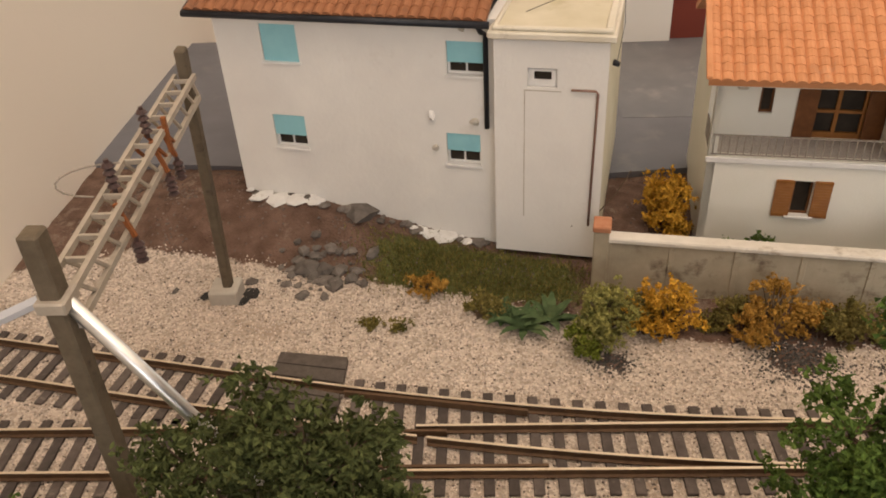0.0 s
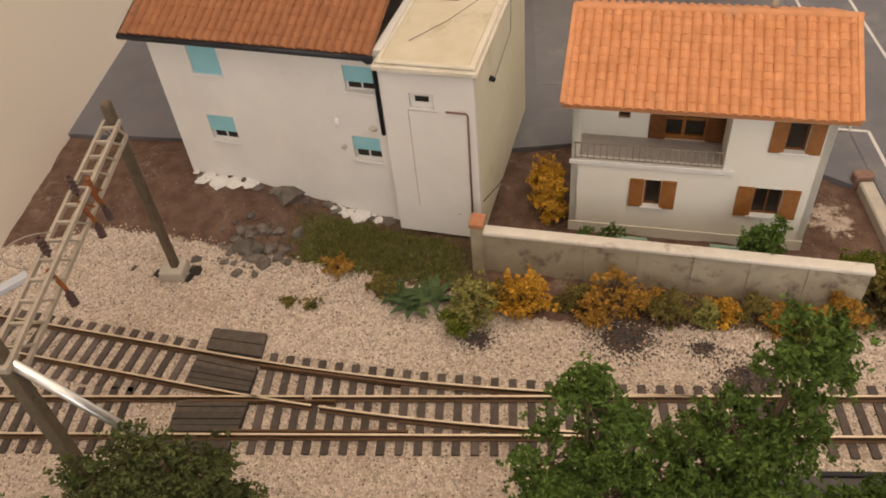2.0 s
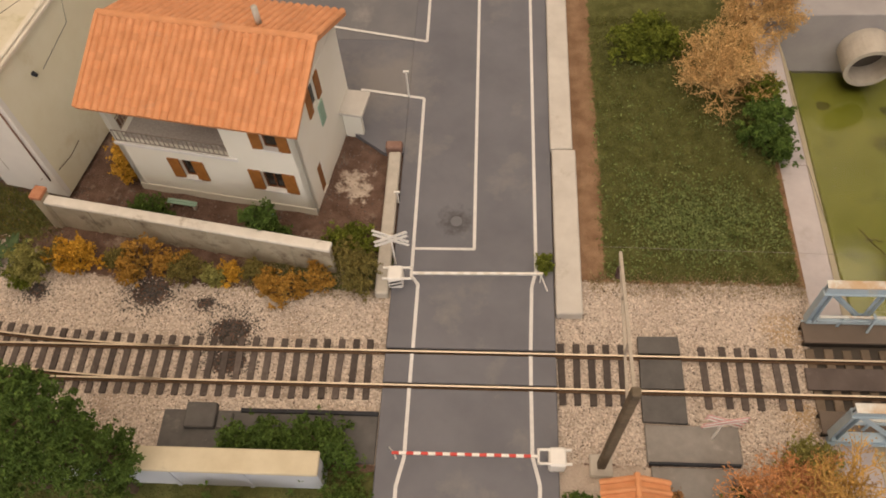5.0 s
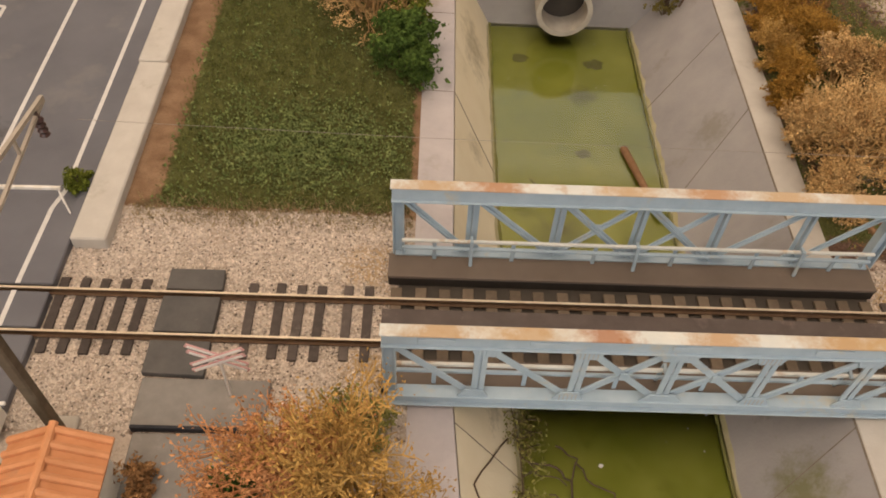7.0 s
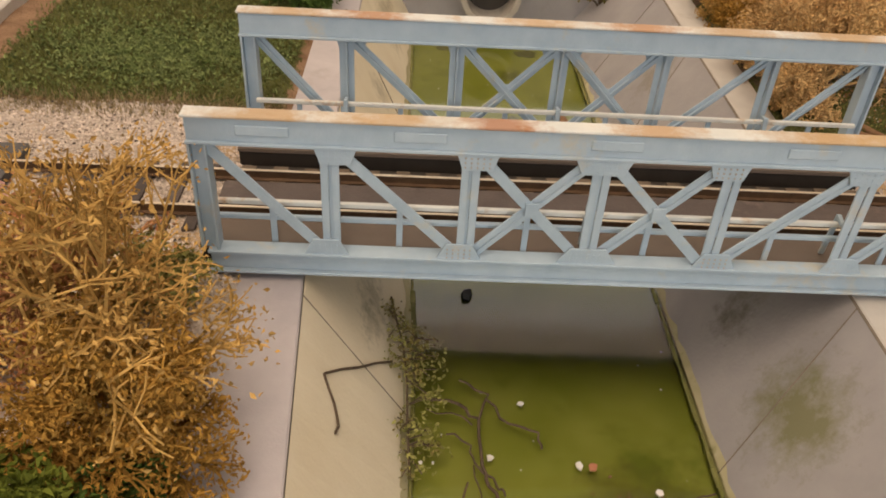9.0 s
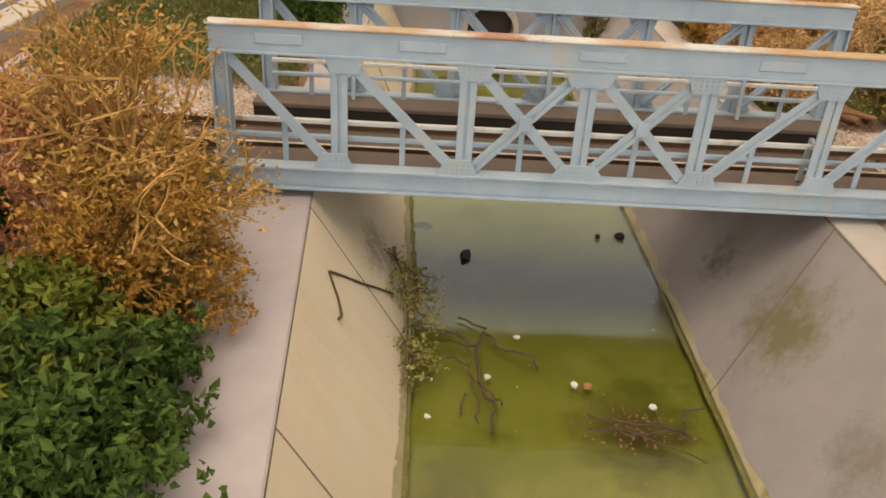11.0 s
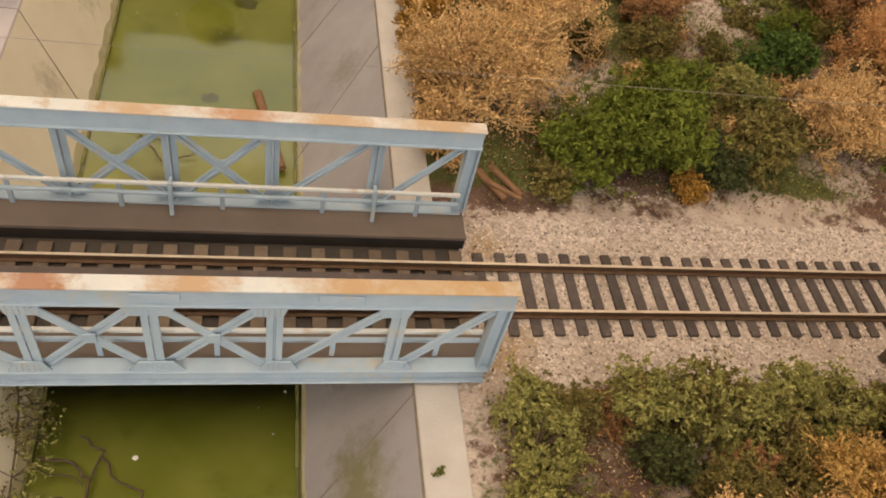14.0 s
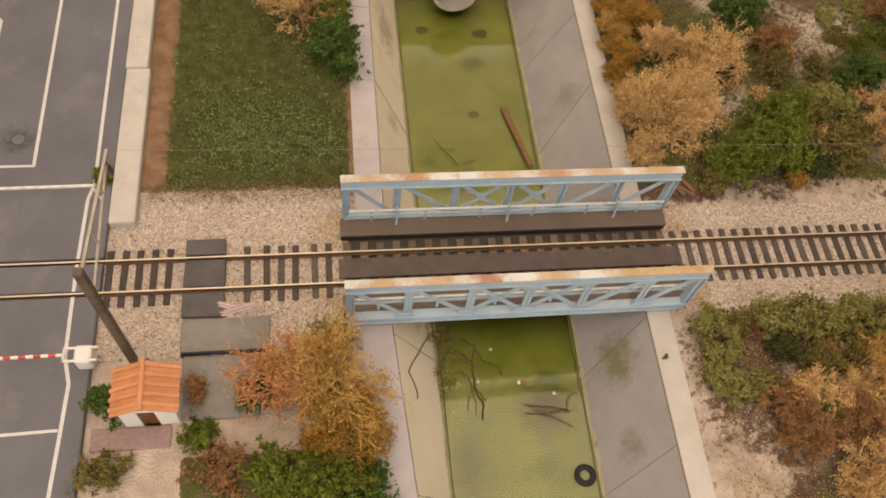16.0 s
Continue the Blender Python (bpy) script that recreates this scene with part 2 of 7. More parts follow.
SILVER = material("bare_metal_rod", (0.62, 0.62, 0.62), (0.74, 0.74, 0.73), 0.5, rough=0.28, metal=0.9, bump=0.03)
INSULATOR = material("brown_insulator", (0.05, 0.028, 0.026), (0.085, 0.045, 0.04), 0.2, rough=0.3, bump=0.03, spec=0.5)
PLASTIC_WHITE = material("white_plastic", (0.74, 0.71, 0.67), (0.80, 0.77, 0.73), 0.3, rough=0.5, bump=0.03)
RED_PAINT = material("red_paint", (0.50, 0.055, 0.045), (0.60, 0.085, 0.07), 0.3, rough=0.5, bump=0.03)
BLACK_PAINT = material("black_paint", (0.02, 0.02, 0.02), (0.04, 0.038, 0.036), 0.3, rough=0.5, bump=0.03)
STONE = material("grey_rubble", (0.11, 0.093, 0.082), (0.19, 0.168, 0.152), 0.4, (0.30, 0.272, 0.25), 0.6, 0.64, 0.9, bump=0.5, per_piece=0.25)
RUBBLE_DUST = material("brown_grey_crumb", (0.13, 0.10, 0.085), (0.20, 0.165, 0.145), 0.4, rough=0.95, bump=0.3, island=0.4)
CRUMBLE = material("white_plaster_crumbs", (0.68, 0.67, 0.66), (0.78, 0.77, 0.76), 0.4, (0.40, 0.37, 0.34), 0.7, 0.58, 0.95, bump=0.5)
GRAVEL = material("pale_ballast_stone", (0.50, 0.42, 0.36), (0.65, 0.565, 0.495), 0.3, rough=0.95, bump=0.2, island=0.38)
LOG_WOOD = material("brown_log", (0.19, 0.10, 0.05), (0.27, 0.155, 0.08), 0.3, (0.12, 0.065, 0.035), 0.5, 0.6, 0.8, bump=0.4)
TWIG = material("dark_twig", (0.075, 0.05, 0.032), (0.12, 0.085, 0.055), 0.3, rough=0.85, bump=0.2)
TWIG_DRY = material("dry_twig", (0.36, 0.21, 0.09), (0.46, 0.28, 0.13), 0.4, rough=0.85, bump=0.2)
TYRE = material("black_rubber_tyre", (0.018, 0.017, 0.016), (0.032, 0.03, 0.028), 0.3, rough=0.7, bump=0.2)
BRICK_PAD = material("pinkish_paving", (0.30, 0.20, 0.20), (0.40, 0.29, 0.28), 0.25, (0.46, 0.38, 0.36), 0.6, 0.6, 0.85, bump=0.3)
WALL_ROOM = material("cream_room_wall", (0.84, 0.76, 0.67), (0.86, 0.79, 0.70), 30.0, rough=0.9, bump=0.05, grain=0.2)
CEILING_WHITE = material("white_ceiling", (0.80, 0.78, 0.75), (0.82, 0.80, 0.77), 40.0, rough=0.9, bump=0.0)
FLOOR_RED = material("red_brown_floor", (0.15, 0.03, 0.02), (0.20, 0.045, 0.03), 12.0, rough=0.5, bump=0.05)
BOARD = material("pale_blue_board", (0.50, 0.53, 0.60), (0.58, 0.60, 0.66), 3.0, rough=0.8, bump=0.05)
CLAY = material("terracotta", (0.42, 0.17, 0.09), (0.50, 0.24, 0.14), 0.3, rough=0.85, bump=0.3)
BENCH_GREEN = material("green_bench_paint", (0.24, 0.38, 0.29), (0.32, 0.45, 0.36), 0.3, rough=0.6, bump=0.05)


SLAB = material("grey_slab", (0.20, 0.185, 0.172), (0.28, 0.26, 0.24), 0.9, (0.36, 0.33, 0.30), 1.8, 0.6, 0.85, bump=0.2)
PINK = material("faded_pink_paint", (0.58, 0.30, 0.29), (0.66, 0.42, 0.40), 0.3, rough=0.6, bump=0.03)
CAP_YELLOW = material("yellowed_capping", (0.52, 0.45, 0.32), (0.61, 0.54, 0.40), 1.0, (0.42, 0.36, 0.28), 1.8, 0.60, 0.8, bump=0.2)
JOINT = material("dark_joint_filler", (0.16, 0.13, 0.10), (0.24, 0.20, 0.16), 0.2, rough=0.9, bump=0.1)


def leaf_material(name, c1, c2, c3, spread=0.35):
    m = material(name, c1, c2, 0.9, c3, 1.6, 0.55, 0.75, bump=0.0, island=spread, spec=0.15)
    return m


LEAF_DARK = leaf_material("dark_green_leaf", (0.062, 0.105, 0.022), (0.095, 0.15, 0.030), (0.12, 0.165, 0.036))
LEAF_FERN = leaf_material("dark_fern_frond", (0.045, 0.075, 0.030), (0.07, 0.105, 0.045), (0.09, 0.12, 0.05))
LEAF_MID = leaf_material("fresh_green_leaf", (0.115, 0.140, 0.018), (0.17, 0.195, 0.03), (0.075, 0.095, 0.014))
LEAF_PALE = leaf_material("yellow_green_leaf", (0.23, 0.22, 0.062), (0.33, 0.31, 0.10), (0.13, 0.14, 0.04))
LEAF_OLIVE = leaf_material("olive_leaf", (0.16, 0.135, 0.04), (0.22, 0.18, 0.055), (0.09, 0.095, 0.025))
LEAF_GOLD = leaf_material("golden_leaf", (0.50, 0.27, 0.030), (0.62, 0.36, 0.05), (0.36, 0.20, 0.03))
LEAF_OCHRE = leaf_material("ochre_leaf", (0.34, 0.185, 0.035), (0.44, 0.25, 0.055), (0.24, 0.15, 0.035))
LEAF_TAN = leaf_material("dry_tan_leaf", (0.52, 0.33, 0.14), (0.66, 0.45, 0.21), (0.40, 0.245, 0.09))
LEAF_RUSTY = leaf_material("rusty_orange_leaf", (0.46, 0.235, 0.09), (0.56, 0.31, 0.12), (0.40, 0.25, 0.08))
LEAF_AMBER = leaf_material("golden_amber_leaf", (0.42, 0.25, 0.07), (0.56, 0.36, 0.12), (0.28, 0.165, 0.045))
LEAF_SALMON = leaf_material("faded_salmon_leaf", (0.52, 0.24, 0.10), (0.58, 0.30, 0.14), (0.44, 0.24, 0.10))
CINDER = material("dark_cinder", (0.05, 0.045, 0.042), (0.10, 0.092, 0.085), 0.2, rough=0.95, bump=0.2, island=0.4)
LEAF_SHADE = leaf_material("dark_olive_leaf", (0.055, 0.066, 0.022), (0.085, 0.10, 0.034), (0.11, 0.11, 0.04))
LEAF_BROWN = leaf_material("brown_leaf", (0.27, 0.14, 0.06), (0.36, 0.20, 0.085), (0.20, 0.10, 0.04))
GRASS = leaf_material("grass_blade", (0.105, 0.112, 0.028), (0.155, 0.16, 0.045), (0.20, 0.195, 0.07))
GRASS_DRY = leaf_material("dry_grass_blade", (0.26, 0.20, 0.10), (0.36, 0.29, 0.16), (0.17, 0.15, 0.06))
CLOVER = leaf_material("clover_leaf", (0.15, 0.19, 0.06), (0.22, 0.26, 0.10), (0.10, 0.13, 0.035))


def water_material():
    """Clear shallow water over a green bed."""
    m = bpy.data.materials.new("still_green_water")
    m.use_nodes = True
    n, l = m.node_tree.nodes, m.node_tree.links
    n.remove(n["Principled BSDF"])
    out = n["Material Output"]
    clear = n.new("ShaderNodeBsdfTransparent")
    clear.inputs[0].default_value = (0.93, 0.95, 0.82, 1)
    gloss = n.new("ShaderNodeBsdfGlossy")
    gloss.inputs["Roughness"].default_value = 0.09
    fres = n.new("ShaderNodeFresnel")
    fres.inputs["IOR"].default_value = 1.85
    mixer = n.new("ShaderNodeMixShader")
    geo = n.new("ShaderNodeNewGeometry")
    wav = n.new("ShaderNodeTexNoise")
    wav.inputs["Scale"].default_value = 60
    bp = n.new("ShaderNodeBump")
    bp.inputs["Strength"].default_value, bp.inputs["Distance"].default_value = 0.06, 0.002
    l.new(geo.outputs["Position"], wav.inputs["Vector"])
    l.new(wav.outputs["Fac"], bp.inputs["Height"])
    l.new(bp.outputs["Normal"], gloss.inputs["Normal"])
    l.new(bp.outputs["Normal"], fres.inputs["Normal"])
    l.new(fres.outputs[0], mixer.inputs[0])
    l.new(clear.outputs[0], mixer.inputs[1])
    l.new(gloss.outputs[0], mixer.inputs[2])
    l.new(mixer.outputs[0], out.inputs["Surface"])
    return m


WATER = water_material()


def ground_material():
    """Ballast, earth, grass and sand, mixed by the ground's own zones with ragged borders."""
    m = bpy.data.materials.new("layout_ground")
    m.use_nodes = True
    n, l = m.node_tree.nodes, m.node_tree.links
    b = n["Principled BSDF"]
    b.inputs["Roughness"].default_value = 0.95
    b.inputs["Specular IOR Level"].default_value = 0.15
    geo = n.new("ShaderNodeNewGeometry")

    def tex(kind, size_cm, out, **kw):
        t = n.new(kind)
        t.inputs["Scale"].default_value = 100.0 / size_cm
        for k, v in kw.items():
            t.inputs[k].default_value = v
        l.new(geo.outputs["Position"], t.inputs["Vector"])
        return t.outputs[out]

    def mix(fac, a, c):
        x = n.new("ShaderNodeMix")
        x.data_type = "RGBA"
        for sock, v in ((x.inputs["Factor"], fac), (x.inputs[6], a), (x.inputs[7], c)):
            if hasattr(v, "default_value"):
                l.new(v, sock)
            else:
                sock.default_value = (*v, 1) if isinstance(v, tuple) else v
        return x.outputs[2]

    def ramp(sock, lo, hi):
        r = n.new("ShaderNodeMapRange")
        r.inputs["From Min"].default_value, r.inputs["From Max"].default_value = lo, hi
        l.new(sock, r.inputs["Value"])
        return r.outputs["Result"]

    def zone(name):
        a = n.new("ShaderNodeAttribute")
        a.attribute_name = name
        add = n.new("ShaderNodeMath")
        add.operation = "ADD"
        l.new(a.outputs["Fac"], add.inputs[0])
        sub = n.new("ShaderNodeMath")
        sub.operation = "MULTIPLY_ADD"
        l.new(tex("ShaderNodeTexNoise", 0.55, "Fac", Detail=6.0, Roughness=0.7), sub.inputs[0])
        sub.inputs[1].default_value, sub.inputs[2].default_value = 1.2, -0.6
        l.new(sub.outputs[0], add.inputs[1])
        return ramp(add.outputs[0], 0.42, 0.58)

    grit = tex("ShaderNodeTexVoronoi", 0.12, "Color")
    sep = n.new("ShaderNodeSeparateColor")
    l.new(grit, sep.inputs[0])
    ballast = mix(sep.outputs[0], (0.36, 0.295, 0.24), (0.66, 0.57, 0.49))
    ballast = mix(ramp(tex("ShaderNodeTexNoise", 3.5, "Fac", Detail=4.0), 0.55, 0.75), ballast, (0.38, 0.30, 0.235))
    earth = mix(ramp(tex("ShaderNodeTexNoise", 0.8, "Fac", Detail=7.0), 0.35, 0.65), (0.105, 0.064, 0.047), (0.18, 0.115, 0.088))
    earth = mix(ramp(tex("ShaderNodeTexNoise", 2.2, "Fac", Detail=8.0, Roughness=0.75), 0.58, 0.70), earth, (0.30, 0.235, 0.19))
    grass = mix(ramp(tex("ShaderNodeTexNoise", 0.7, "Fac", Detail=6.0), 0.35, 0.65), (0.075, 0.080, 0.024), (0.125, 0.130, 0.046))
    sand = mix(ramp(tex("ShaderNodeTexNoise", 1.2, "Fac", Detail=7.0), 0.35, 0.65), (0.42, 0.34, 0.28), (0.58, 0.49, 0.41))
    col = mix(zone("sandy"), earth, sand)
    loam = mix(ramp(tex("ShaderNodeTexNoise", 0.9, "Fac", Detail=7.0), 0.35, 0.65), (0.20, 0.118, 0.068), (0.30, 0.19, 0.115))
    col = mix(zone("loamy"), col, loam)
    col = mix(zone("grassy"), col, grass)
    col = mix(zone("ballast"), col, ballast)
    l.new(col, b.inputs["Base Color"])
    bp = n.new("ShaderNodeBump")
    bp.inputs["Strength"].default_value, bp.inputs["Distance"].default_value = 0.8, 0.0009
    l.new(tex("ShaderNodeTexVoronoi", 0.12, "Distance"), bp.inputs["Height"])
    l.new(bp.outputs["Normal"], b.inputs["Normal"])
    return m


GROUND = ground_material()
for gx, gy, gr in ((42.2, 2.5, 1.3), (42.3, -1.9, 1.1), (60.9, 1.8, 1.0), (61.0, -2.0, 1.2)):
    stain(GROUND, gx, gy, 0.0, gr, (0.40, 0.26, 0.11), 0.7)      # ochre sand at the bridge's ends

# ---------------- building helpers (all lengths below in centimetres) ----------------
CM = 0.01


class Geo:
    """Vertices and faces, in centimetres."""

    def __init__(self):
        self.v, self.f, self.weld = [], [], False

    def add(self, verts, faces):
        k = len(self.v)
        self.v += [tuple(p) for p in verts]
        self.f += [tuple(i + k for i in q) for q in faces]
        return self

    def box(self, x0, x1, y0, y1, z0, z1):
        p = [(x, y, z) for z in (z0, z1) for x, y in ((x0, y0), (x1, y0), (x1, y1), (x0, y1))]
        return self.add(p, [(3, 2, 1, 0), (4, 5, 6, 7), (0, 1, 5, 4), (1, 2, 6, 5), (2, 3, 7, 6), (3, 0, 4, 7)])

    def prism(self, outline, z0, z1):
        """A plan outline, counter-clockwise, from z0 to z1."""
        k = len(outline)
        p = [(*q, z0) for q in outline] + [(*q, z1) for q in outline]
        return self.add(p, [tuple(range(k))[::-1], tuple(range(k, 2 * k))] + [(i, (i + 1) % k, k + (i + 1) % k, k + i) for i in range(k)])

    def profile(self, outline, x0, x1):
        """A cross-section of (y, z), extruded along x."""
        k = len(outline)
        p = [(x0, *q) for q in outline] + [(x1, *q) for q in outline]
        return self.add(p, [tuple(range(k))[::-1], tuple(range(k, 2 * k))] + [(i, (i + 1) % k, k + (i + 1) % k, k + i) for i in range(k)])

    def beam(self, a, b, w, h, up=(0, 1, 0)):
        """A bar of w along its side and h along up, from a to b."""
        a, b = Vector(a), Vector(b)
        d = (b - a).normalized()
        s = d.cross(Vector(up)).normalized() * w / 2
        u = s.cross(d).normalized() * h / 2
        p = [a - s - u, a + s - u, a + s + u, a - s + u, b - s - u, b + s - u, b + s + u, b - s + u]
        return self.add(p, [(3, 2, 1, 0), (4, 5, 6, 7), (0, 1, 5, 4), (1, 2, 6, 5), (2, 3, 7, 6), (3, 0, 4, 7)])

    def tube(self, a, b, r0, r1=None, n=8):
        a, b, r1 = Vector(a), Vector(b), r0 if r1 is None else r1
        d = (b - a).normalized()
        s = d.orthogonal().normalized()
        u = d.cross(s)
        ring = [s * math.cos(2 * math.pi * i / n) + u * math.sin(2 * math.pi * i / n) for i in range(n)]
        p = [a + q * r0 for q in ring] + [b + q * r1 for q in ring]
        return self.add(p, [(i, (i + 1) % n, n + (i + 1) % n, n + i) for i in range(n)] + [tuple(range(n))[::-1], tuple(range(n, 2 * n))])

    def path_tube(self, pts, r, n=5):
        """One unbroken tube through all the points."""
        p = [Vector(q) for q in pts]
        p = [q for i, q in enumerate(p) if i == 0 or (q - p[i - 1]).length > 1e-5]
        side, verts = None, []
        for i, q in enumerate(p):
            d = (p[min(i + 1, len(p) - 1)] - p[max(i - 1, 0)]).normalized()
            side = d.orthogonal() if side is None else side - d * side.dot(d)
            side.normalize()
            u = d.cross(side)
            verts += [q + (side * math.cos(2 * math.pi * k / n) + u * math.sin(2 * math.pi * k / n)) * r for k in range(n)]
        faces = [(i * n + k, i * n + (k + 1) % n, (i + 1) * n + (k + 1) % n, (i + 1) * n + k) for i in range(len(p) - 1) for k in range(n)]
        return self.add(verts, faces + [tuple(range(n))[::-1], tuple(range(len(verts) - n, len(verts)))])

    def sweep(self, outline, xs, line):
        """A cross-section of (y, z) carried along x, offset sideways by line(x)."""
        n = len(outline)
        verts = [(x, line(x) + y, z) for x in xs for y, z in outline]
        faces = [(i * n + k, i * n + (k + 1) % n, (i + 1) * n + (k + 1) % n, (i + 1) * n + k) for i in range(len(xs) - 1) for k in range(n)]
        return self.add(verts, faces + [tuple(range(n))[::-1], tuple(range(len(verts) - n, len(verts)))])

    def rock(self, x, y, z, r, rng, flat=0.7):
        k = len(self.v)
        t = (1 + 5 ** 0.5) / 2
        base = [(-1, t, 0), (1, t, 0), (-1, -t, 0), (1, -t, 0), (0, -1, t), (0, 1, t), (0, -1, -t), (0, 1, -t), (t, 0, -1), (t, 0, 1), (-t, 0, -1), (-t, 0, 1)]
        faces = [(0, 11, 5), (0, 5, 1), (0, 1, 7), (0, 7, 10), (0, 10, 11), (1, 5, 9), (5, 11, 4), (11, 10, 2), (10, 7, 6), (7, 1, 8),
                 (3, 9, 4), (3, 4, 2), (3, 2, 6), (3, 6, 8), (3, 8, 9), (4, 9, 5), (2, 4, 11), (6, 2, 10), (8, 6, 7), (9, 8, 1)]
        sx, sy = rng.uniform(0.7, 1.3), rng.uniform(0.7, 1.3)
        a = rng.uniform(0, 6.3)
        for p in base:
            q = rng.uniform(0.72, 1.2) * r / 1.9
            px, py = p[0] * q * sx, p[1] * q * sy
            self.v.append((x + px * math.cos(a) - py * math.sin(a), y + px * math.sin(a) + py * math.cos(a), z + p[2] * q * flat))
        self.f += [tuple(i + k for i in q) for q in faces]
        return self

    def mesh(self, name, mat, bevel=0.0, smooth=False):
        me = bpy.data.meshes.new(name)
        me.from_pydata([(x * CM, y * CM, z * CM) for x, y, z in self.v], [], self.f)
        bm = bmesh.new()
        bm.from_mesh(me)
        if self.weld:
            bmesh.ops.remove_doubles(bm, verts=bm.verts, dist=1e-6)
        bmesh.ops.recalc_face_normals(bm, faces=bm.faces)
        if bevel:
            bmesh.ops.bevel(bm, geom=list(bm.edges), offset=bevel * CM, segments=1, affect="EDGES", clamp_overlap=True)
        bm.to_mesh(me)
        bm.free()
        if smooth:
            me.polygons.foreach_set("use_smooth", [True] * len(me.polygons))
        me.materials.append(mat)
        return me


def thing(name, label, category, x=0.0, y=0.0, z=0.0, rz=0.0, group="", kind=""):
    """An Empty at the base of a thing."""
    ob = new(name)
    ob.empty_display_size = 0.01
    ob.matrix_basis = pose(x * CM, y * CM, z * CM, 0, 0, rz)
    return tagged(ob, label, category, group, kind)


def part(name, g, mat, parent=None, label="", bevel=0.0, smooth=False, at=None):
    """One mesh object under a thing or a part."""
    me = g.mesh(name, mat, bevel, smooth) if isinstance(g, Geo) else g
    ob = new(name, me)
    if at:
        ob.location = [c * CM for c in at]
    if parent:
        ob.parent = parent
    return tagged(ob, label)


def structure(name, g, mat, label, category="structure", bevel=0.0, smooth=False):
    return tagged(part(name, g, mat, None, "", bevel, smooth), label, category, kind="structure")


def smooth_step(a, b, x):
    t = min(1.0, max(0.0, (x - a) / (b - a)))
    return t * t * (3 - 2 * t)


def wave(x, y, size, seed=0.0):
    """Smooth noise between -1 and 1 at `size` centimetres."""
    return noise.noise((x / size + seed, y / size - seed, seed * 0.7))


# ---------------- room ----------------
RX0, RX1, RY0, RY1, RZ0, RZ1 = -19.3, 330.0, -230.0, 110.0, -95.0, 150.0
structure("wall_west", Geo().box(RX0 - 12, RX0, RY0, RY1, RZ0, RZ1), WALL_ROOM, "smooth cream painted room wall behind the layout")
structure("wall_east", Geo().box(RX1, RX1 + 12, RY0, RY1, RZ0, RZ1), WALL_ROOM, "smooth cream painted room wall")
structure("wall_south", Geo().box(RX0, -35, RY0 - 12, RY0, RZ0, RZ1).box(155, RX1, RY0 - 12, RY0, RZ0, RZ1).box(-35, 155, RY0 - 12, RY0, RZ0, 5).box(-35, 155, RY0 - 12, RY0, 135, RZ1), WALL_ROOM, "smooth cream painted room wall with a wide window opening")
structure("window_1", Geo().box(-35, 155, RY0 - 8, RY0 - 4, 5, 10).box(-35, 155, RY0 - 8, RY0 - 4, 130, 135).box(-35, -30, RY0 - 8, RY0 - 4, 10, 130).box(150, 155, RY0 - 8, RY0 - 4, 10, 130).box(57, 63, RY0 - 8, RY0 - 4, 10, 130), CEILING_WHITE, "white window frame in the room wall", "window")
# The opening is made for the added north lamp.
structure("wall_north", Geo().box(RX0, 5, RY1, RY1 + 12, RZ0, RZ1).box(105, RX1, RY1, RY1 + 12, RZ0, RZ1).box(5, 105, RY1, RY1 + 12, RZ0, 14.5).box(5, 105, RY1, RY1 + 12, 89.5, RZ1), WALL_ROOM, "smooth cream painted room wall")
structure("floor", Geo().box(RX0, RX1, RY0, RY1, RZ0 - 10, RZ0), FLOOR_RED, "dark red-brown room floor")
structure("ceiling", Geo().box(RX0, RX1, RY0, RY1, RZ1, RZ1 + 10), CEILING_WHITE, "plain white room ceiling")

# ---------------- ground ----------------
CH_L, CH_R = 45.2, 58.25          # rims of the channel
BED_L, BED_R = 47.35, 55.35       # widest foot of its side walls
RIM_Z, BED_Z = -0.3, -4.35
CH_BACK = 23.4
EDGE_Y0, EDGE_Y1 = -17.0, 36.0


def ballast_edge(x):
    """The far border of the ballast, west of the road."""
    return float(np.interp(x, [-19, -14.6, -9.6, -5.5, -1, 3.2, 7, 12, 18, 23], [10.0, 10.9, 10.1, 9.1, 7.9, 6.6, 5.0, 4.5, 4.2, 4.4]))


def ground_height(x, y):
    h = -0.10
    if x < 44:
        h += 1.42 * smooth_step(9.0, 13.4, y) * smooth_step(2.5, -8.5, x) * smooth_step(-18.5, -12.0, x) * (1 - smooth_step(15, 18.5, y))
        rough = 0.14 if y > ballast_edge(x) and x < 22 else 0.03
        h += rough * wave(x, y, 1.3) + 0.4 * rough * wave(x, y, 0.4, 3.0)
        if 31 < x and y > 4.8:
            h += 0.08 + 0.10 * wave(x, y, 2.2, 5.0)
        if y < -4.5 and x < 22:
            h -= 0.2
    else:
        side = smooth_step(3.0, 7.0, abs(y))
        h += side * (0.35 + 0.5 * wave(x, y, 5.0, 2.0) + 0.15 * wave(x, y, 1.2, 4.0)) * smooth_step(59.3, 61.5, x)
    edge = max(smooth_step(43.0, 43.7, x) * smooth_step(52, 51, x), smooth_step(60.25, 59.6, x) * smooth_step(51, 52, x))
    return h + (-0.31 - h) * edge


HOLLOWS = ((10.6, 3.95, 1.1), (4.5, 4.0, 0.6), (15.2, 1.9, 1.1), (15.3, 0.3, 1.0), (13.6, 3.4, 0.5))   # dark hollows in the ballast


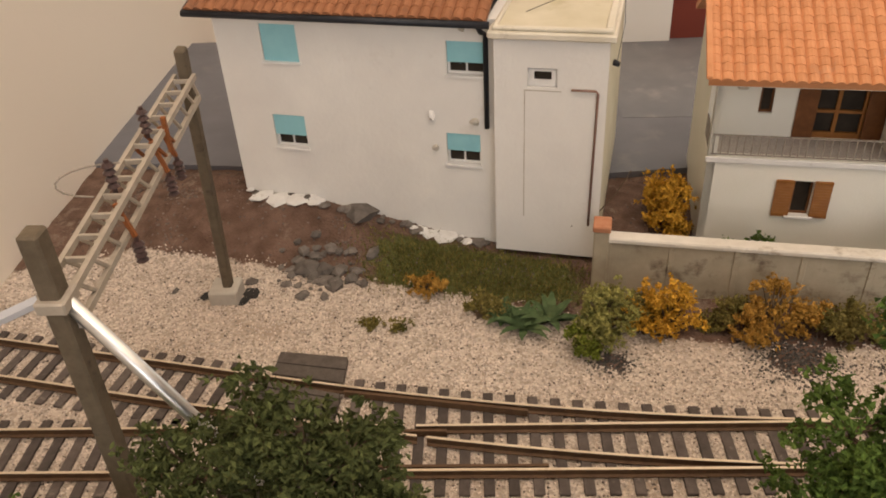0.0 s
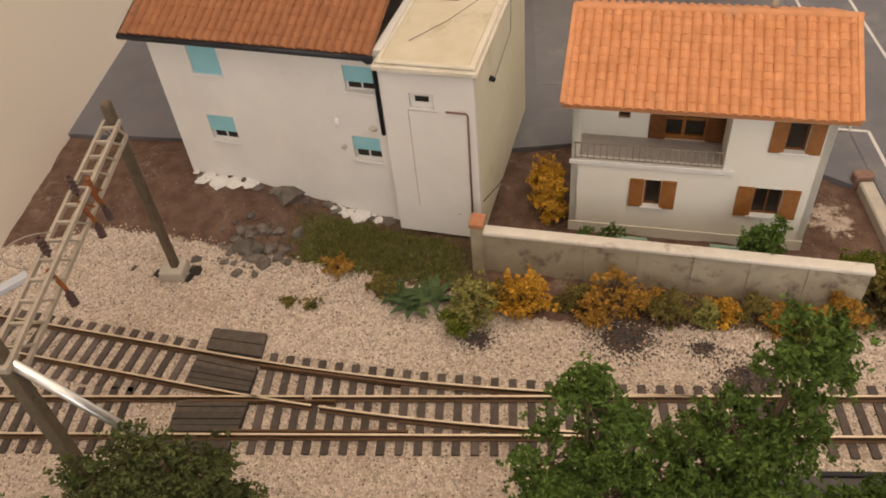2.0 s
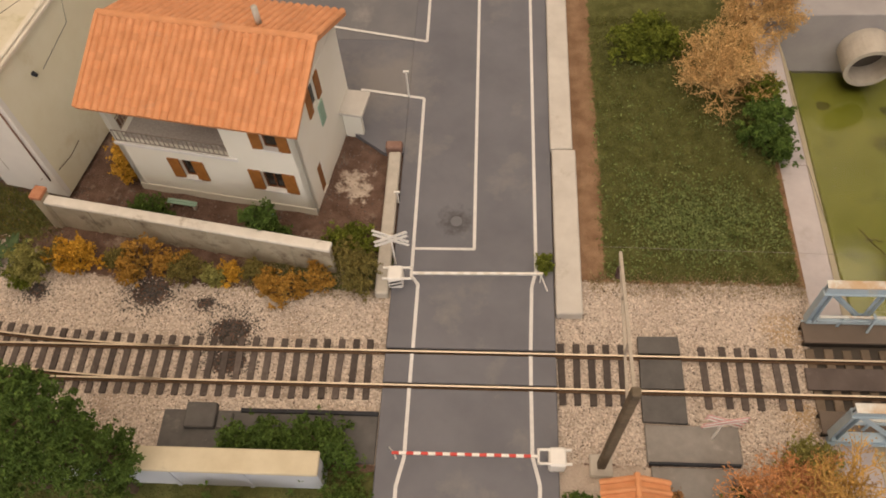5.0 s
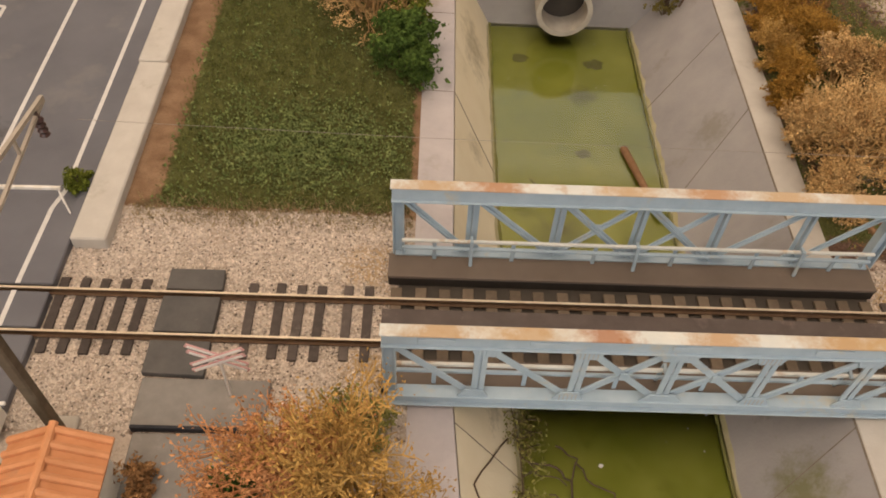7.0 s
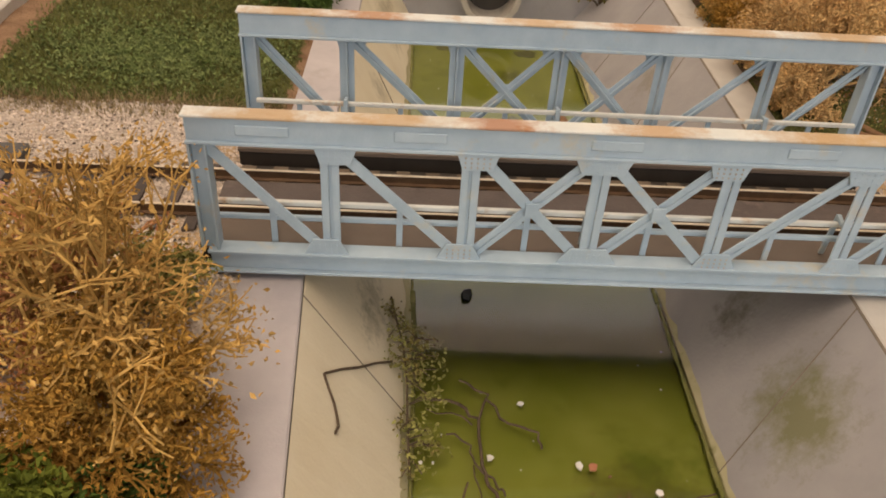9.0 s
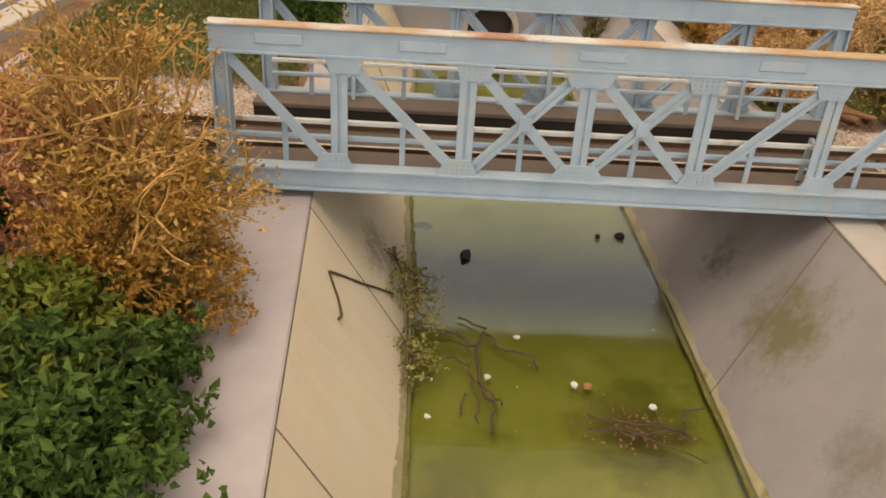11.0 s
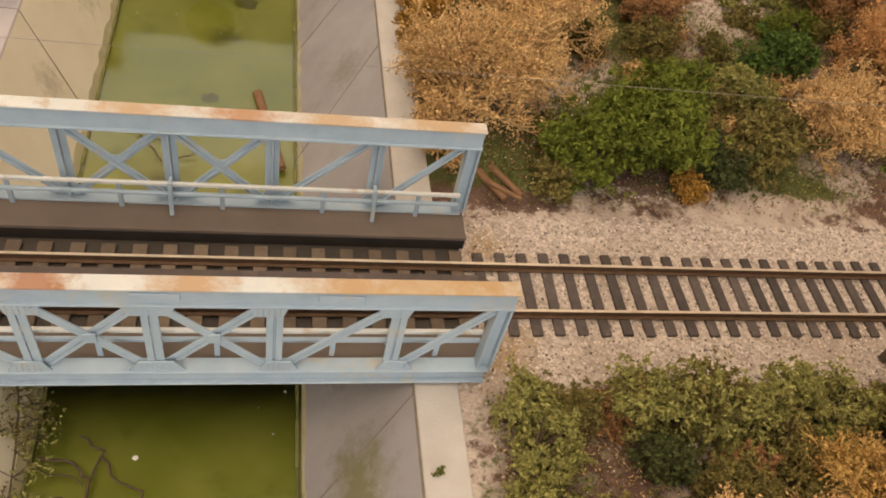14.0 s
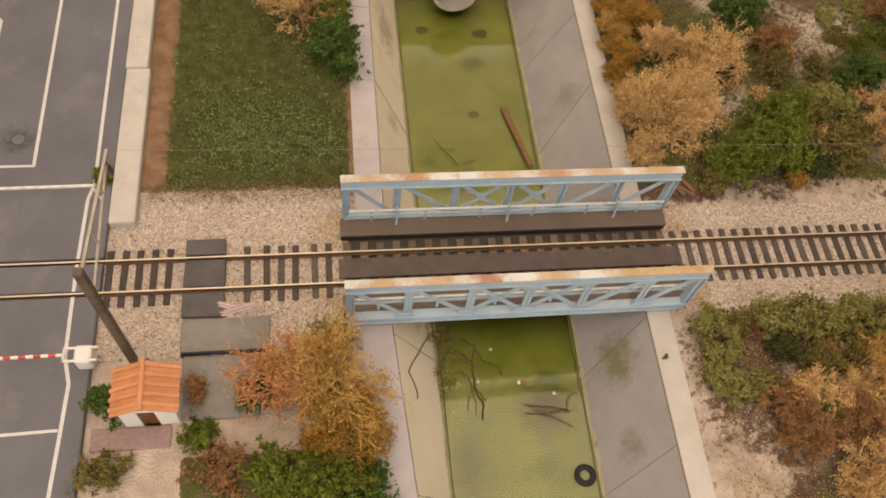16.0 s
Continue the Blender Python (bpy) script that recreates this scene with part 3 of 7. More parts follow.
def zones(x, y):
    """Weights of ballast, grass and sand at a place; the rest is earth."""
    b = g = s = 0.0
    if x < 27:
        e = ballast_edge(x)
        b = smooth_step(e + 0.5, e - 0.5, y) * smooth_step(-4.9, -4.1, y)
        g = 0.95 * math.exp(-(((x + 0.2) / 4.6) ** 4 + ((y - 9.2 + 0.22 * x) / 1.75) ** 4))
        g = max(g, 0.75 * smooth_step(13, 18, x) * math.exp(-(((y - 5.3) / 1.3) ** 4)))
        s = 0.62 * math.exp(-(((x - 20.5) / 1.5) ** 2 + ((y - 11) / 2.2) ** 2))
        for hx, hy, hr in HOLLOWS:
            b *= 1 - math.exp(-(((x - hx) / hr) ** 2 + ((y - hy) / hr / 0.7) ** 2) ** 2)
        if y < -5:
            g = 0.7
    elif x < 44:
        b = smooth_step(5.3, 4.6, y) * smooth_step(-4.6, -3.9, y)
        g = smooth_step(4.6, 5.6, y) * smooth_step(33.3, 34.4, x) * smooth_step(43.9, 43.0, x)
        s = smooth_step(-3.6, -4.6, y) * 0.8
        if y < -9 and x > 35.5:
            g, s = 0.6, 0.2
    else:
        b = smooth_step(3.5, 2.7, abs(y))
        g = smooth_step(3.6, 5.0, y) * (0.56 + 0.55 * wave(x, y, 4.0, 7.0))
        s = max(0.0, 0.85 * smooth_step(-9.5, -11.5, y) * smooth_step(64.5, 61.5, x), 0.9 * math.exp(-(((x - 64.3) / 1.6) ** 2 + ((y - 8.8) / 1.3) ** 2)))
        s = max(s, 0.55 * smooth_step(4.5, 3.2, y) * smooth_step(-1, 3, y), 0.9 * math.exp(-(((x - 67.3) / 1.5) ** 2 + ((y - 10.2) / 0.9) ** 2)), 0.48 + 0.4 * wave(x, y, 3.5, 11.0))
        if y < -3.5:
            g = 0.5 * (0.7 + 0.5 * wave(x, y, 3.0, 9.0))
            s = max(s, 0.36, 0.6 * smooth_step(61.0, 60.0, x))
    return b, g, s


def ground_sheet(name, x0, x1, y0, y1, step, label):
    nx, ny = int(round((x1 - x0) / step)), int(round((y1 - y0) / step))
    xs, ys = np.linspace(x0, x1, nx + 1), np.linspace(y0, y1, ny + 1)
    verts, za, zb, zc, zd = [], [], [], [], []
    for yy in ys:
        for xx in xs:
            verts.append((xx * CM, yy * CM, ground_height(xx, yy) * CM))
            b, g, s = zones(xx, yy)
            za.append(b), zb.append(g), zc.append(s)
            zd.append(smooth_step(4.2, 5.0, yy) * smooth_step(31.0, 31.5, xx) * smooth_step(44.5, 44.0, xx))
    w = nx + 1
    faces = [(j * w + i, j * w + i + 1, (j + 1) * w + i + 1, (j + 1) * w + i) for j in range(ny) for i in range(nx)]
    me = bpy.data.meshes.new(name)
    me.from_pydata(verts, [], faces)
    for key, vals in (("ballast", za), ("grassy", zb), ("sandy", zc), ("loamy", zd)):
        me.attributes.new(key, "FLOAT", "POINT").data.foreach_set("value", vals)
    me.polygons.foreach_set("use_smooth", [True] * len(faces))
    me.materials.append(GROUND)
    return tagged(new(name, me), label, "ground", kind="structure")


ground_sheet("ground_west", RX0, 43.75, EDGE_Y0, EDGE_Y1, 0.3, "model railway ground of pale ballast, brown earth and grass")
ground_sheet("ground_east", 59.5, 125.0, EDGE_Y0, EDGE_Y1, 0.35, "model railway ground of ballast, earth and dry grass")
structure("layout_base", Geo().box(RX0, 43.7, EDGE_Y0, EDGE_Y1, -7.0, -0.6).box(59.6, 125, EDGE_Y0, EDGE_Y1, -7.0, -1.2).box(43.7, 59.6, EDGE_Y0, EDGE_Y1, -7.0, -4.8).box(43.7, 59.6, CH_BACK + 2, EDGE_Y1, -4.8, -0.4), UNDERSIDE, "dark timber baseboard under the model landscape")

white_card = tagged(part("backing_card", Geo().box(-9, 12.0, 33.2, 33.5, 0.19, 3.4), CEILING_WHITE, None, "", 0.03), "plain white card standing behind the yard", "card")
red_card = tagged(part("backing_card", Geo().box(12.1, 22.8, 33.6, 33.9, 0.19, 3.2), FLOOR_RED, None, "", 0.03), "dark red card standing behind the yard", "card")
# channel: bed, sloping side walls, rims, end wall
structure("channel_bed", Geo().box(BED_L - 0.2, BED_R + 0.2, EDGE_Y0, CH_BACK, BED_Z - 0.4, BED_Z), BED, "murky green channel bed under shallow water")
water = structure("water", Geo().add([(BED_L - 0.13, EDGE_Y0, BED_Z + 0.2), (BED_R + 0.13, EDGE_Y0, BED_Z + 0.2), (BED_R + 0.13, CH_BACK - 0.02, BED_Z + 0.2), (BED_L - 0.13, CH_BACK - 0.02, BED_Z + 0.2)], [(0, 1, 2, 3)]), WATER, "still clear greenish water in the channel", "water")


def rim_west(y):
    """The west rim runs a little askew in front of the bridge."""
    return CH_L + 0.072 * max(0.0, -2.6 - y)


def foot_west(y):
    """The foot of the west wall, closer in before the bridge."""
    return float(np.interp(y, [-17, -1.0, 8.0, 23.4], [47.93, 47.93, 47.42, 47.32]))


def foot_east(y):
    return float(np.interp(y, [-17, 0.0, 10.0, 23.4], [55.33, 55.30, 55.18, 55.08]))


def sloping_wall(name, rim, foot, mat, label):
    """A wall from its rim down to its foot, along the channel."""
    ys = [*np.linspace(EDGE_Y0, -2.6, 14), -1.0, 3.0, 8.0, 15.0, CH_BACK]
    v = [p for y in ys for p in ((rim(y), y, RIM_Z), (foot(y), y, BED_Z), (foot(y), y, -4.8), (rim(y), y, -4.8))]
    f = [(a + k, a + 4 + k, a + 4 + (k + 1) % 4, a + (k + 1) % 4) for a in range(0, 4 * len(ys) - 4, 4) for k in range(4)]
    structure(name, Geo().add(v, f + [(0, 1, 2, 3), (len(v) - 4, len(v) - 1, len(v) - 2, len(v) - 3)]), mat, label)


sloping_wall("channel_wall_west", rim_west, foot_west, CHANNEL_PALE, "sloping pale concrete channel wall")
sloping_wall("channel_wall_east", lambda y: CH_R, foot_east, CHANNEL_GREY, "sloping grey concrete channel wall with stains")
structure("channel_wall_north", Geo().box(43.75, 59.5, CH_BACK, CH_BACK + 2, -4.8, 0.6), CHANNEL_GREY, "grey concrete end wall of the channel", bevel=0.05)
structure("pavement_west", Geo().prism([(43.7, EDGE_Y0), (rim_west(EDGE_Y0) - 0.03, EDGE_Y0), (CH_L - 0.03, -2.6), (CH_L - 0.03, CH_BACK), (43.7, CH_BACK)], -4.8, RIM_Z + 0.02), WALK_STONE, "lilac-grey concrete path along the channel", bevel=0.04)
structure("pavement_east", Geo().box(CH_R + 0.06, 59.55, EDGE_Y0, CH_BACK, -4.8, RIM_Z + 0.03), PAVING, "pale concrete path along the channel", bevel=0.04)


def wavy_strip(foot, shift, y0, y1, z, w, h, rng):
    g = Geo()
    y = y0
    while y < y1:
        ln = rng.uniform(0.25, 0.7)
        ww = w * rng.uniform(0.5, 1.25)
        x = foot(y) + shift
        g.box(x - ww / 2, x + ww / 2, y, y + ln, z - 0.1, z + h * rng.uniform(0.6, 1.2))
        y += ln
    return g


rng = random.Random(5)
structure("algae_rim_west", wavy_strip(foot_west, -0.06, EDGE_Y0, CH_BACK, BED_Z + 0.2, 0.14, 0.03, rng), ALGAE, "dark green algae along the waterline", bevel=0.02)
structure("algae_rim_east", wavy_strip(foot_east, 0.0, EDGE_Y0, CH_BACK, BED_Z + 0.2, 0.12, 0.03, rng), ALGAE, "dark green algae along the waterline", bevel=0.02)


def wall_band(name, at, k0, k1, mat, label):
    """A stained band low on a sloping wall."""
    g, q = Geo(), random.Random(9)
    ys = np.arange(EDGE_Y0, CH_BACK, 0.5)
    top = [at(float(y), k0 + q.uniform(-0.02, 0.02)) for y in ys]
    low = [at(float(y), k1) for y in ys]
    n = len(ys)
    g.add(top + low, [(i, i + 1, n + i + 1, n + i) for i in range(n - 1)])
    structure(name, g, mat, label)


def joint_line(name, a, b, w, label, mat=JOINT):
    structure(name, Geo().beam(a, b, w, 0.025, (0, 0, 1)), mat, label)


def on_west(y, k):
    return (rim_west(y) + k * (foot_west(y) - rim_west(y)), y, RIM_Z + k * (BED_Z - RIM_Z) + 0.012)


def on_east(y, k):
    return (CH_R + k * (foot_east(y) - CH_R), y, RIM_Z + k * (BED_Z - RIM_Z) + 0.012)


wall_band("algae_band_west", on_west, 0.88, 1.0, ALGAE_WALL, "olive algae stain along the wall foot")
wall_band("algae_band_east", on_east, 0.92, 1.0, ALGAE_WALL, "olive algae stain along the wall foot")
for y0, y1 in ((-3.55, -3.75), (-11.4, -11.0), (12.6, 11.2)):
    joint_line("expansion_joint", on_west(y0, 0.0), on_west(y1, 1.0), 0.028, "thin dark joint in the concrete")
for y0, y1 in ((-3.3, -5.2), (-10.0, -11.4), (12.2, 9.6), (18.0, 16.5)):
    joint_line("expansion_joint", on_east(y0, 0.0), on_east(y1, 1.0), 0.028, "thin dark joint in the concrete")
for y in (12.7, 18.6):
    joint_line("expansion_joint", (43.75, y, RIM_Z + 0.022), (rim_west(y) - 0.06, y - 0.05, RIM_Z + 0.022), 0.02, "thin dark joint in the concrete path")
joint_line("rim_joint", (CH_R + 0.03, EDGE_Y0, RIM_Z + 0.0), (CH_R + 0.03, CH_BACK, RIM_Z + 0.0), 0.07, "dark gap between channel wall and path")

# ---------------- road ----------------
ROAD_L, ROAD_R, ROAD_Z = 23.07, 31.25, 0.24
road = structure("road", Geo().box(ROAD_L, ROAD_R, 1.05, EDGE_Y1, -0.5, ROAD_Z).box(ROAD_L, ROAD_R, EDGE_Y0, -1.02, -0.5, ROAD_Z), ASPHALT, "grey asphalt model road with white lines", "road", bevel=0.05)
part("crossing_panel", Geo().box(ROAD_L, ROAD_R, -0.74, 0.74, -0.5, ROAD_Z), ASPHALT, road, bevel=0.04)
structure("yard", Geo().prism([(RX0, 19.0), (-12, 18.2), (-4, 17.0), (6, 16.5), (19, 17.6), (20, 14.5), (22.0, 13.0), (ROAD_L, 13.0), (ROAD_L, EDGE_Y1), (RX0, EDGE_Y1)], -0.5, 0.19), ASPHALT, "grey asphalt yard behind the houses", "road")
structure("yard_patch", Geo().prism([(7.5, 22.3), (23.2, 22.3 - 0.55), (23.2, EDGE_Y1), (7.5, EDGE_Y1)], 0.19, 0.205), ASPHALT_PALE, "paler dusty asphalt patch")
for k, (x, y, r) in enumerate(((48.9, 20.6, 0.5), (52.9, 20.2, 0.65), (50.2, 8.2, 0.4), (51.7, 13.2, 0.45), (48.0, 3.6, 0.4))):
    q = random.Random(k)
    structure("silt_patch", Geo().prism([(x + r * q.uniform(0.6, 1.1) * math.cos(a), y + 0.8 * r * q.uniform(0.6, 1.1) * math.sin(a)) for a in np.linspace(0, 5.9, 13)], BED_Z, BED_Z + 0.02), ALGAE, "dark green silt patch under the water")


def marking(pts, w=0.17):
    g = Geo()
    for a, b in zip(pts, pts[1:]):
        g.beam((*a, ROAD_Z + 0.006), (*b, ROAD_Z + 0.006), w, 0.02, (0, 0, 1))
    part("lane_marking", g, ROAD_PAINT, road)


marking([(24.0, 17.0), (24.05, 5.05), (24.42, 4.55), (24.4, 1.05)])
marking([(24.38, 0.74), (24.37, -0.74)])
marking([(24.36, -1.03), (24.36, -4.3), (24.08, -5.6), (24.1, -16.9)])
marking([(30.23, 27.0), (30.36, 5.45), (30.13, 4.5), (30.05, 1.05)])
marking([(30.05, 0.74), (30.05, -0.74)])
marking([(30.05, -1.03), (30.08, -4.1), (30.4, -5.4), (30.3, -8.0), (29.9, -16.9)])
marking([(26.95, 34.0), (27.2, 6.72)])
marking([(24.1, 6.68), (27.25, 6.68)], 0.14)
marking([(24.1, -7.7), (30.2, -7.55)], 0.14)
for pts in ([(16.5, 23.3), (23.9, 21.65), (23.85, 33.0)], [(20.2, 17.7), (24.0, 17.0)], [(30.3, 27.0), (33.0, 27.1)]):
    marking(pts, 0.17)
rng = random.Random(8)
part("manhole_cover", Geo().tube((26.2, 8.4, ROAD_Z - 0.02), (26.2, 8.4, ROAD_Z + 0.03), 0.35, 0.3, 16), ASPHALT_PALE, road, "pale worn drain cover in the asphalt", smooth=False)

pavement = structure("pavement", Geo().box(31.3, 32.6, 2.95, 13.1, -0.4, 0.46).box(31.22, 32.45, 13.16, 27.0, -0.4, 0.47).box(30.9, 43, 27.0, 29.0, -0.4, 0.46), PAVING, "pale cracked concrete pavement beside the road", "pavement", bevel=0.06)
kerb = structure("kerb", Geo().box(22.28, 22.95, 3.9, 12.9, -0.3, 0.46), CONCRETE, "worn low concrete kerb beside the road", "kerb", bevel=0.07)
part("drain_stone", Geo().box(22.1, 23.0, 12.95, 13.5, -0.2, 0.7), COPPER, kerb, "brown stone block at the kerb's end", bevel=0.08)

# ---------------- railway track ----------------
track = thing("railway_track", "model railway track with worn rails on dark sleepers", "railway track", 0, 0, 0)


def rail_profile(y):
    return [(y - 0.11, 0.0), (y + 0.11, 0.0), (y + 0.11, 0.03), (y + 0.025, 0.06), (y + 0.025, 0.2), (y + 0.045, 0.215), (y + 0.045, 0.262), (y - 0.045, 0.262), (y - 0.045, 0.215), (y - 0.025, 0.2), (y - 0.025, 0.06), (y - 0.11, 0.03)]


def head_profile(y):
    return [(y - 0.045, 0.262), (y + 0.045, 0.262), (y + 0.04, 0.28), (y - 0.04, 0.28)]


def straight_rail(x0, x1, y):
    r = part("rail", Geo().profile(rail_profile(y), x0, x1), RAIL_SIDE, track)
    part("rail_head", Geo().profile(head_profile(y), x0, x1), RAIL_TOP, r, "worn shiny golden rail top")


def branch_y(x):
    """Centre line of the diverging track."""
    if x > 14:
        return 0.0
    if x > -6:
        return 0.0052 * (14 - x) ** 2
    return 0.0052 * 400 + 0.208 * (-6 - x)


def curved_rail(x0, x1, off):
    xs = [float(x) for x in np.linspace(x0, x1, 26)]
    r = part("rail", Geo().sweep(rail_profile(off), xs, branch_y), RAIL_SIDE, track)
    part("rail_head", Geo().sweep(head_profile(off), xs, branch_y), RAIL_TOP, r, "worn shiny golden rail top")


straight_rail(RX0 + 0.2, 105, -0.87)
straight_rail(RX0 + 0.2, -2.3, 0.87)
straight_rail(-1.95, 105, 0.87)
curved_rail(-18.8, 12.9, 0.87)
curved_rail(-18.8, -1.9, -0.87)
curved_rail(-1.6, 12.4, -0.87)
for a, b, y in ((-5.0, 2.0, -0.68), (-7.0, -1.0, 0.70)):
    part("check_rail", Geo().box(a, b, y - 0.05, y + 0.05, 0, 0.24), RAIL_SIDE, track, bevel=0.01)
part("check_rail", Geo().beam((-4.4, branch_y(-4.4) + 0.68, 0.12), (1.5, branch_y(1.5) + 0.68, 0.12), 0.1, 0.24, (0, 0, 1)), RAIL_SIDE, track)

# ---------------- truss bridge ----------------
BR_X, BR_LEN = 42.95, 17.35
POSTS = [2.95, 5.95, 8.75, 11.58, 14.56]
bridge = thing("truss_bridge", "pale blue riveted steel truss railway bridge with rust-streaked top chords", "bridge", BR_X, 0, 0)


def rivets(g, x0, x1, z, y, step=0.16, r=0.028):
    x = x0
    while x < x1:
        g.box(x - r, x + r, y - 0.02, y, z - r, z + r)
        x += step


def gusset(g, x, z, w0, w1, h, y):
    """A riveted plate, wider at one side, on the outer face."""
    p = [(x - w0 / 2, z), (x + w0 / 2, z), (x + w1 / 2, z + h), (x - w1 / 2, z + h)]
    k = [(a, y, b) for a, b in p] + [(a, y + 0.05, b) for a, b in p]
    g.add(k, [(0, 1, 2, 3), (7, 6, 5, 4), (0, 4, 5, 1), (1, 5, 6, 2), (2, 6, 7, 3), (3, 7, 4, 0)])


def truss_side(flip):
    sy = -1 if flip else 1      # outer face looks to -y for the near side

    def put(name, g, mat, parent, label="", bevel=0.0):
        g.v = [(x if sy > 0 else BR_LEN - x, sy * y, z) for x, y, z in g.v]
        return part(name, g, mat, parent, label, bevel)

    y = -2.84
    side = put("truss", Geo().box(0, BR_LEN, y - 0.22, y + 0.22, 3.25, 3.32), STEEL_BLUE, bridge, "pale blue riveted truss", 0.012)
    for o in (-0.14, 0.04):
        put("top_web", Geo().box(0.02, BR_LEN - 0.02, y + o, y + o + 0.1, 3.32, 3.86), STEEL_BLUE, side, "", 0.012)
    put("top_flange", Geo().box(-0.03, BR_LEN + 0.03, y - 0.23, y + 0.20, 3.87, 3.94), STEEL_TOP, side, "white flange with rust streaks", 0.02)
    put("bottom_chord", Geo().box(0.18, BR_LEN - 0.12, y - 0.12, y + 0.1, 0.0, 0.46), STEEL_BLUE, side, "", 0.012)
    for z in (0.46, -0.07):
        put("bottom_flange", Geo().box(0.15, BR_LEN - 0.1, y - 0.25, y + 0.2, z, z + 0.07), STEEL_BLUE, side, "", 0.012)
    for x in (0.22, BR_LEN - 0.22):
        put("end_post", Geo().box(x - 0.2, x - 0.14, y - 0.2, y + 0.2, 0.53, 3.25).box(x + 0.14, x + 0.2, y - 0.2, y + 0.2, 0.53, 3.25).box(x - 0.14, x + 0.14, y - 0.05, y + 0.03, 0.53, 3.25), STEEL_BLUE, side, "", 0.01)
    for x in POSTS:
        put("post", Geo().box(x - 0.2, x - 0.03, y - 0.13, y - 0.08, 0.5, 3.25).box(x + 0.03, x + 0.2, y - 0.13, y - 0.08, 0.5, 3.25).box(x - 0.03, x + 0.03, y - 0.08, y + 0.1, 0.5, 3.25), STEEL_BLUE, side, "", 0.01)
    ends = [0.22, *POSTS, BR_LEN - 0.22]
    for k, kinds in enumerate(("d", "d", "du", "du", "u", "u")):
        a, b = ends[k], ends[k + 1]
        for kind in kinds:
            p, q = ((a + 0.15, 3.2), (b - 0.2, 0.6)) if kind == "d" else ((a + 0.2, 0.6), (b - 0.15, 3.2))
            back = 0.07 if kind == "u" and len(kinds) == 2 else 0.0
            d = Geo()
            if kind == "u":
                nx, nz = q[1] - p[1], p[0] - q[0]
                nl = math.hypot(nx, nz)
                for o in (-0.085, 0.085):
                    ox, oz = o * nx / nl, o * nz / nl
                    d.beam((p[0] + ox, y - 0.08 + back, p[1] + oz), (q[0] + ox, y - 0.08 + back, q[1] + oz), 0.11, 0.05)
            else:
                d.beam((p[0], y - 0.08 + back, p[1]), (q[0], y - 0.08 + back, q[1]), 0.25, 0.05)
            d.beam((p[0], y - 0.03 + back, p[1]), (q[0], y - 0.03 + back, q[1]), 0.05, 0.12)
            put("diagonal", d, STEEL_BLUE, side, "", 0.008)
        if len(kinds) == 2:
            c = Geo()
            gusset(c, (a + b) / 2, 1.72, 0.3, 0.3, 0.36, y - 0.16)
            put("gusset_plate", c, STEEL_BLUE, side, "", 0.008)
    for k, x in enumerate(ends):
        for top in (True, False):
            g = Geo()
            shift = 0.22 if k < 3 else (-0.22 if k > 3 else 0.0)
            wide = 1.25 if k == 3 else (0.9 if 0 < k < 6 else 0.55)
            cx = x + (shift if top else -shift) * (0.6 if 0 < k < 6 else 1.1)
            if top:
                gusset(g, cx, 2.88, wide * 0.72, wide, 0.40, y - 0.185)
            else:
                gusset(g, cx, 0.50, wide * 1.15, wide * 0.66, 0.42, y - 0.185)
            if 0 < k < 6:
                put("gusset_plate", g, STEEL_BLUE, side, "", 0.008)
                r = Geo()
                z0 = 2.96 if top else 0.56
                for row in range(3):
                    rivets(r, cx - wide * 0.3, cx + wide * 0.32, z0 + row * 0.11, y - 0.185, 0.13, 0.016)
                put("riveting", r, STEEL_BLUE if k % 2 else LATTICE, side, "small raised rivets")
    r = Geo()
    rivets(r, 0.4, BR_LEN - 0.4, 0.38, y - 0.12, 0.17, 0.018)
    rivets(r, 0.4, BR_LEN - 0.4, 0.04, y - 0.12, 0.17, 0.018)
    put("riveting", r, STEEL_BLUE, side, "small raised rivets")
    for x in (4.85, 8.95, 13.1, 1.6):
        put("splice_plate", Geo().box(x - 0.55, x + 0.55, y - 0.185, y - 0.14, 3.48, 3.72), STEEL_BLUE, side, "", 0.05)
    # inner hand rail
    for z in (1.52, 1.12):
        put("handrail", Geo().box(0.35, BR_LEN - 0.35, y + 0.3, y + 0.42, z - 0.06, z + 0.06), STEEL_TOP if z > 1.3 else STEEL_BLUE, side, "", 0.02)
    for a, b in zip(ends, ends[1:]):
        put("baluster", Geo().box((a + b) / 2 - 0.07, (a + b) / 2 + 0.07, y + 0.27, y + 0.33, 0.46, 1.5), STEEL_BLUE, side, "", 0.01)
    for x in (POSTS[0], POSTS[2], POSTS[4]):
        g = Geo().beam((x, y + 0.48, 1.7), (x, y + 0.62, 0.5), 0.12, 0.08).beam((x, y + 0.2, 1.6), (x, y + 0.48, 1.65), 0.1, 0.1, (0, 0, 1))
        put("rail_bracket", g, STEEL_BLUE, side, "", 0.01)


truss_side(False)
truss_side(True)
for y0, y1 in ((1.68, 2.74), (-2.74, -1.68)):
    part("walkway", Geo().box(-0.12, BR_LEN - 0.05, y0, y1, 0.33, 0.47), DECK, bridge, "plain brown walkway plate", 0.02)
    part("stringer", Geo().box(-0.1, BR_LEN - 0.05, y0 + 0.05, y0 + 0.15, -0.12, 0.33).box(-0.1, BR_LEN - 0.05, y1 - 0.15, y1 - 0.05, -0.12, 0.33), GIRDER, bridge, "", 0.01)
part("centre_plate", Geo().box(-0.25, BR_LEN + 0.2, -0.56, 0.53, 0.03, 0.14), DECK_DARK, bridge, "dark brown worn steel plate between the rails", 0.02)
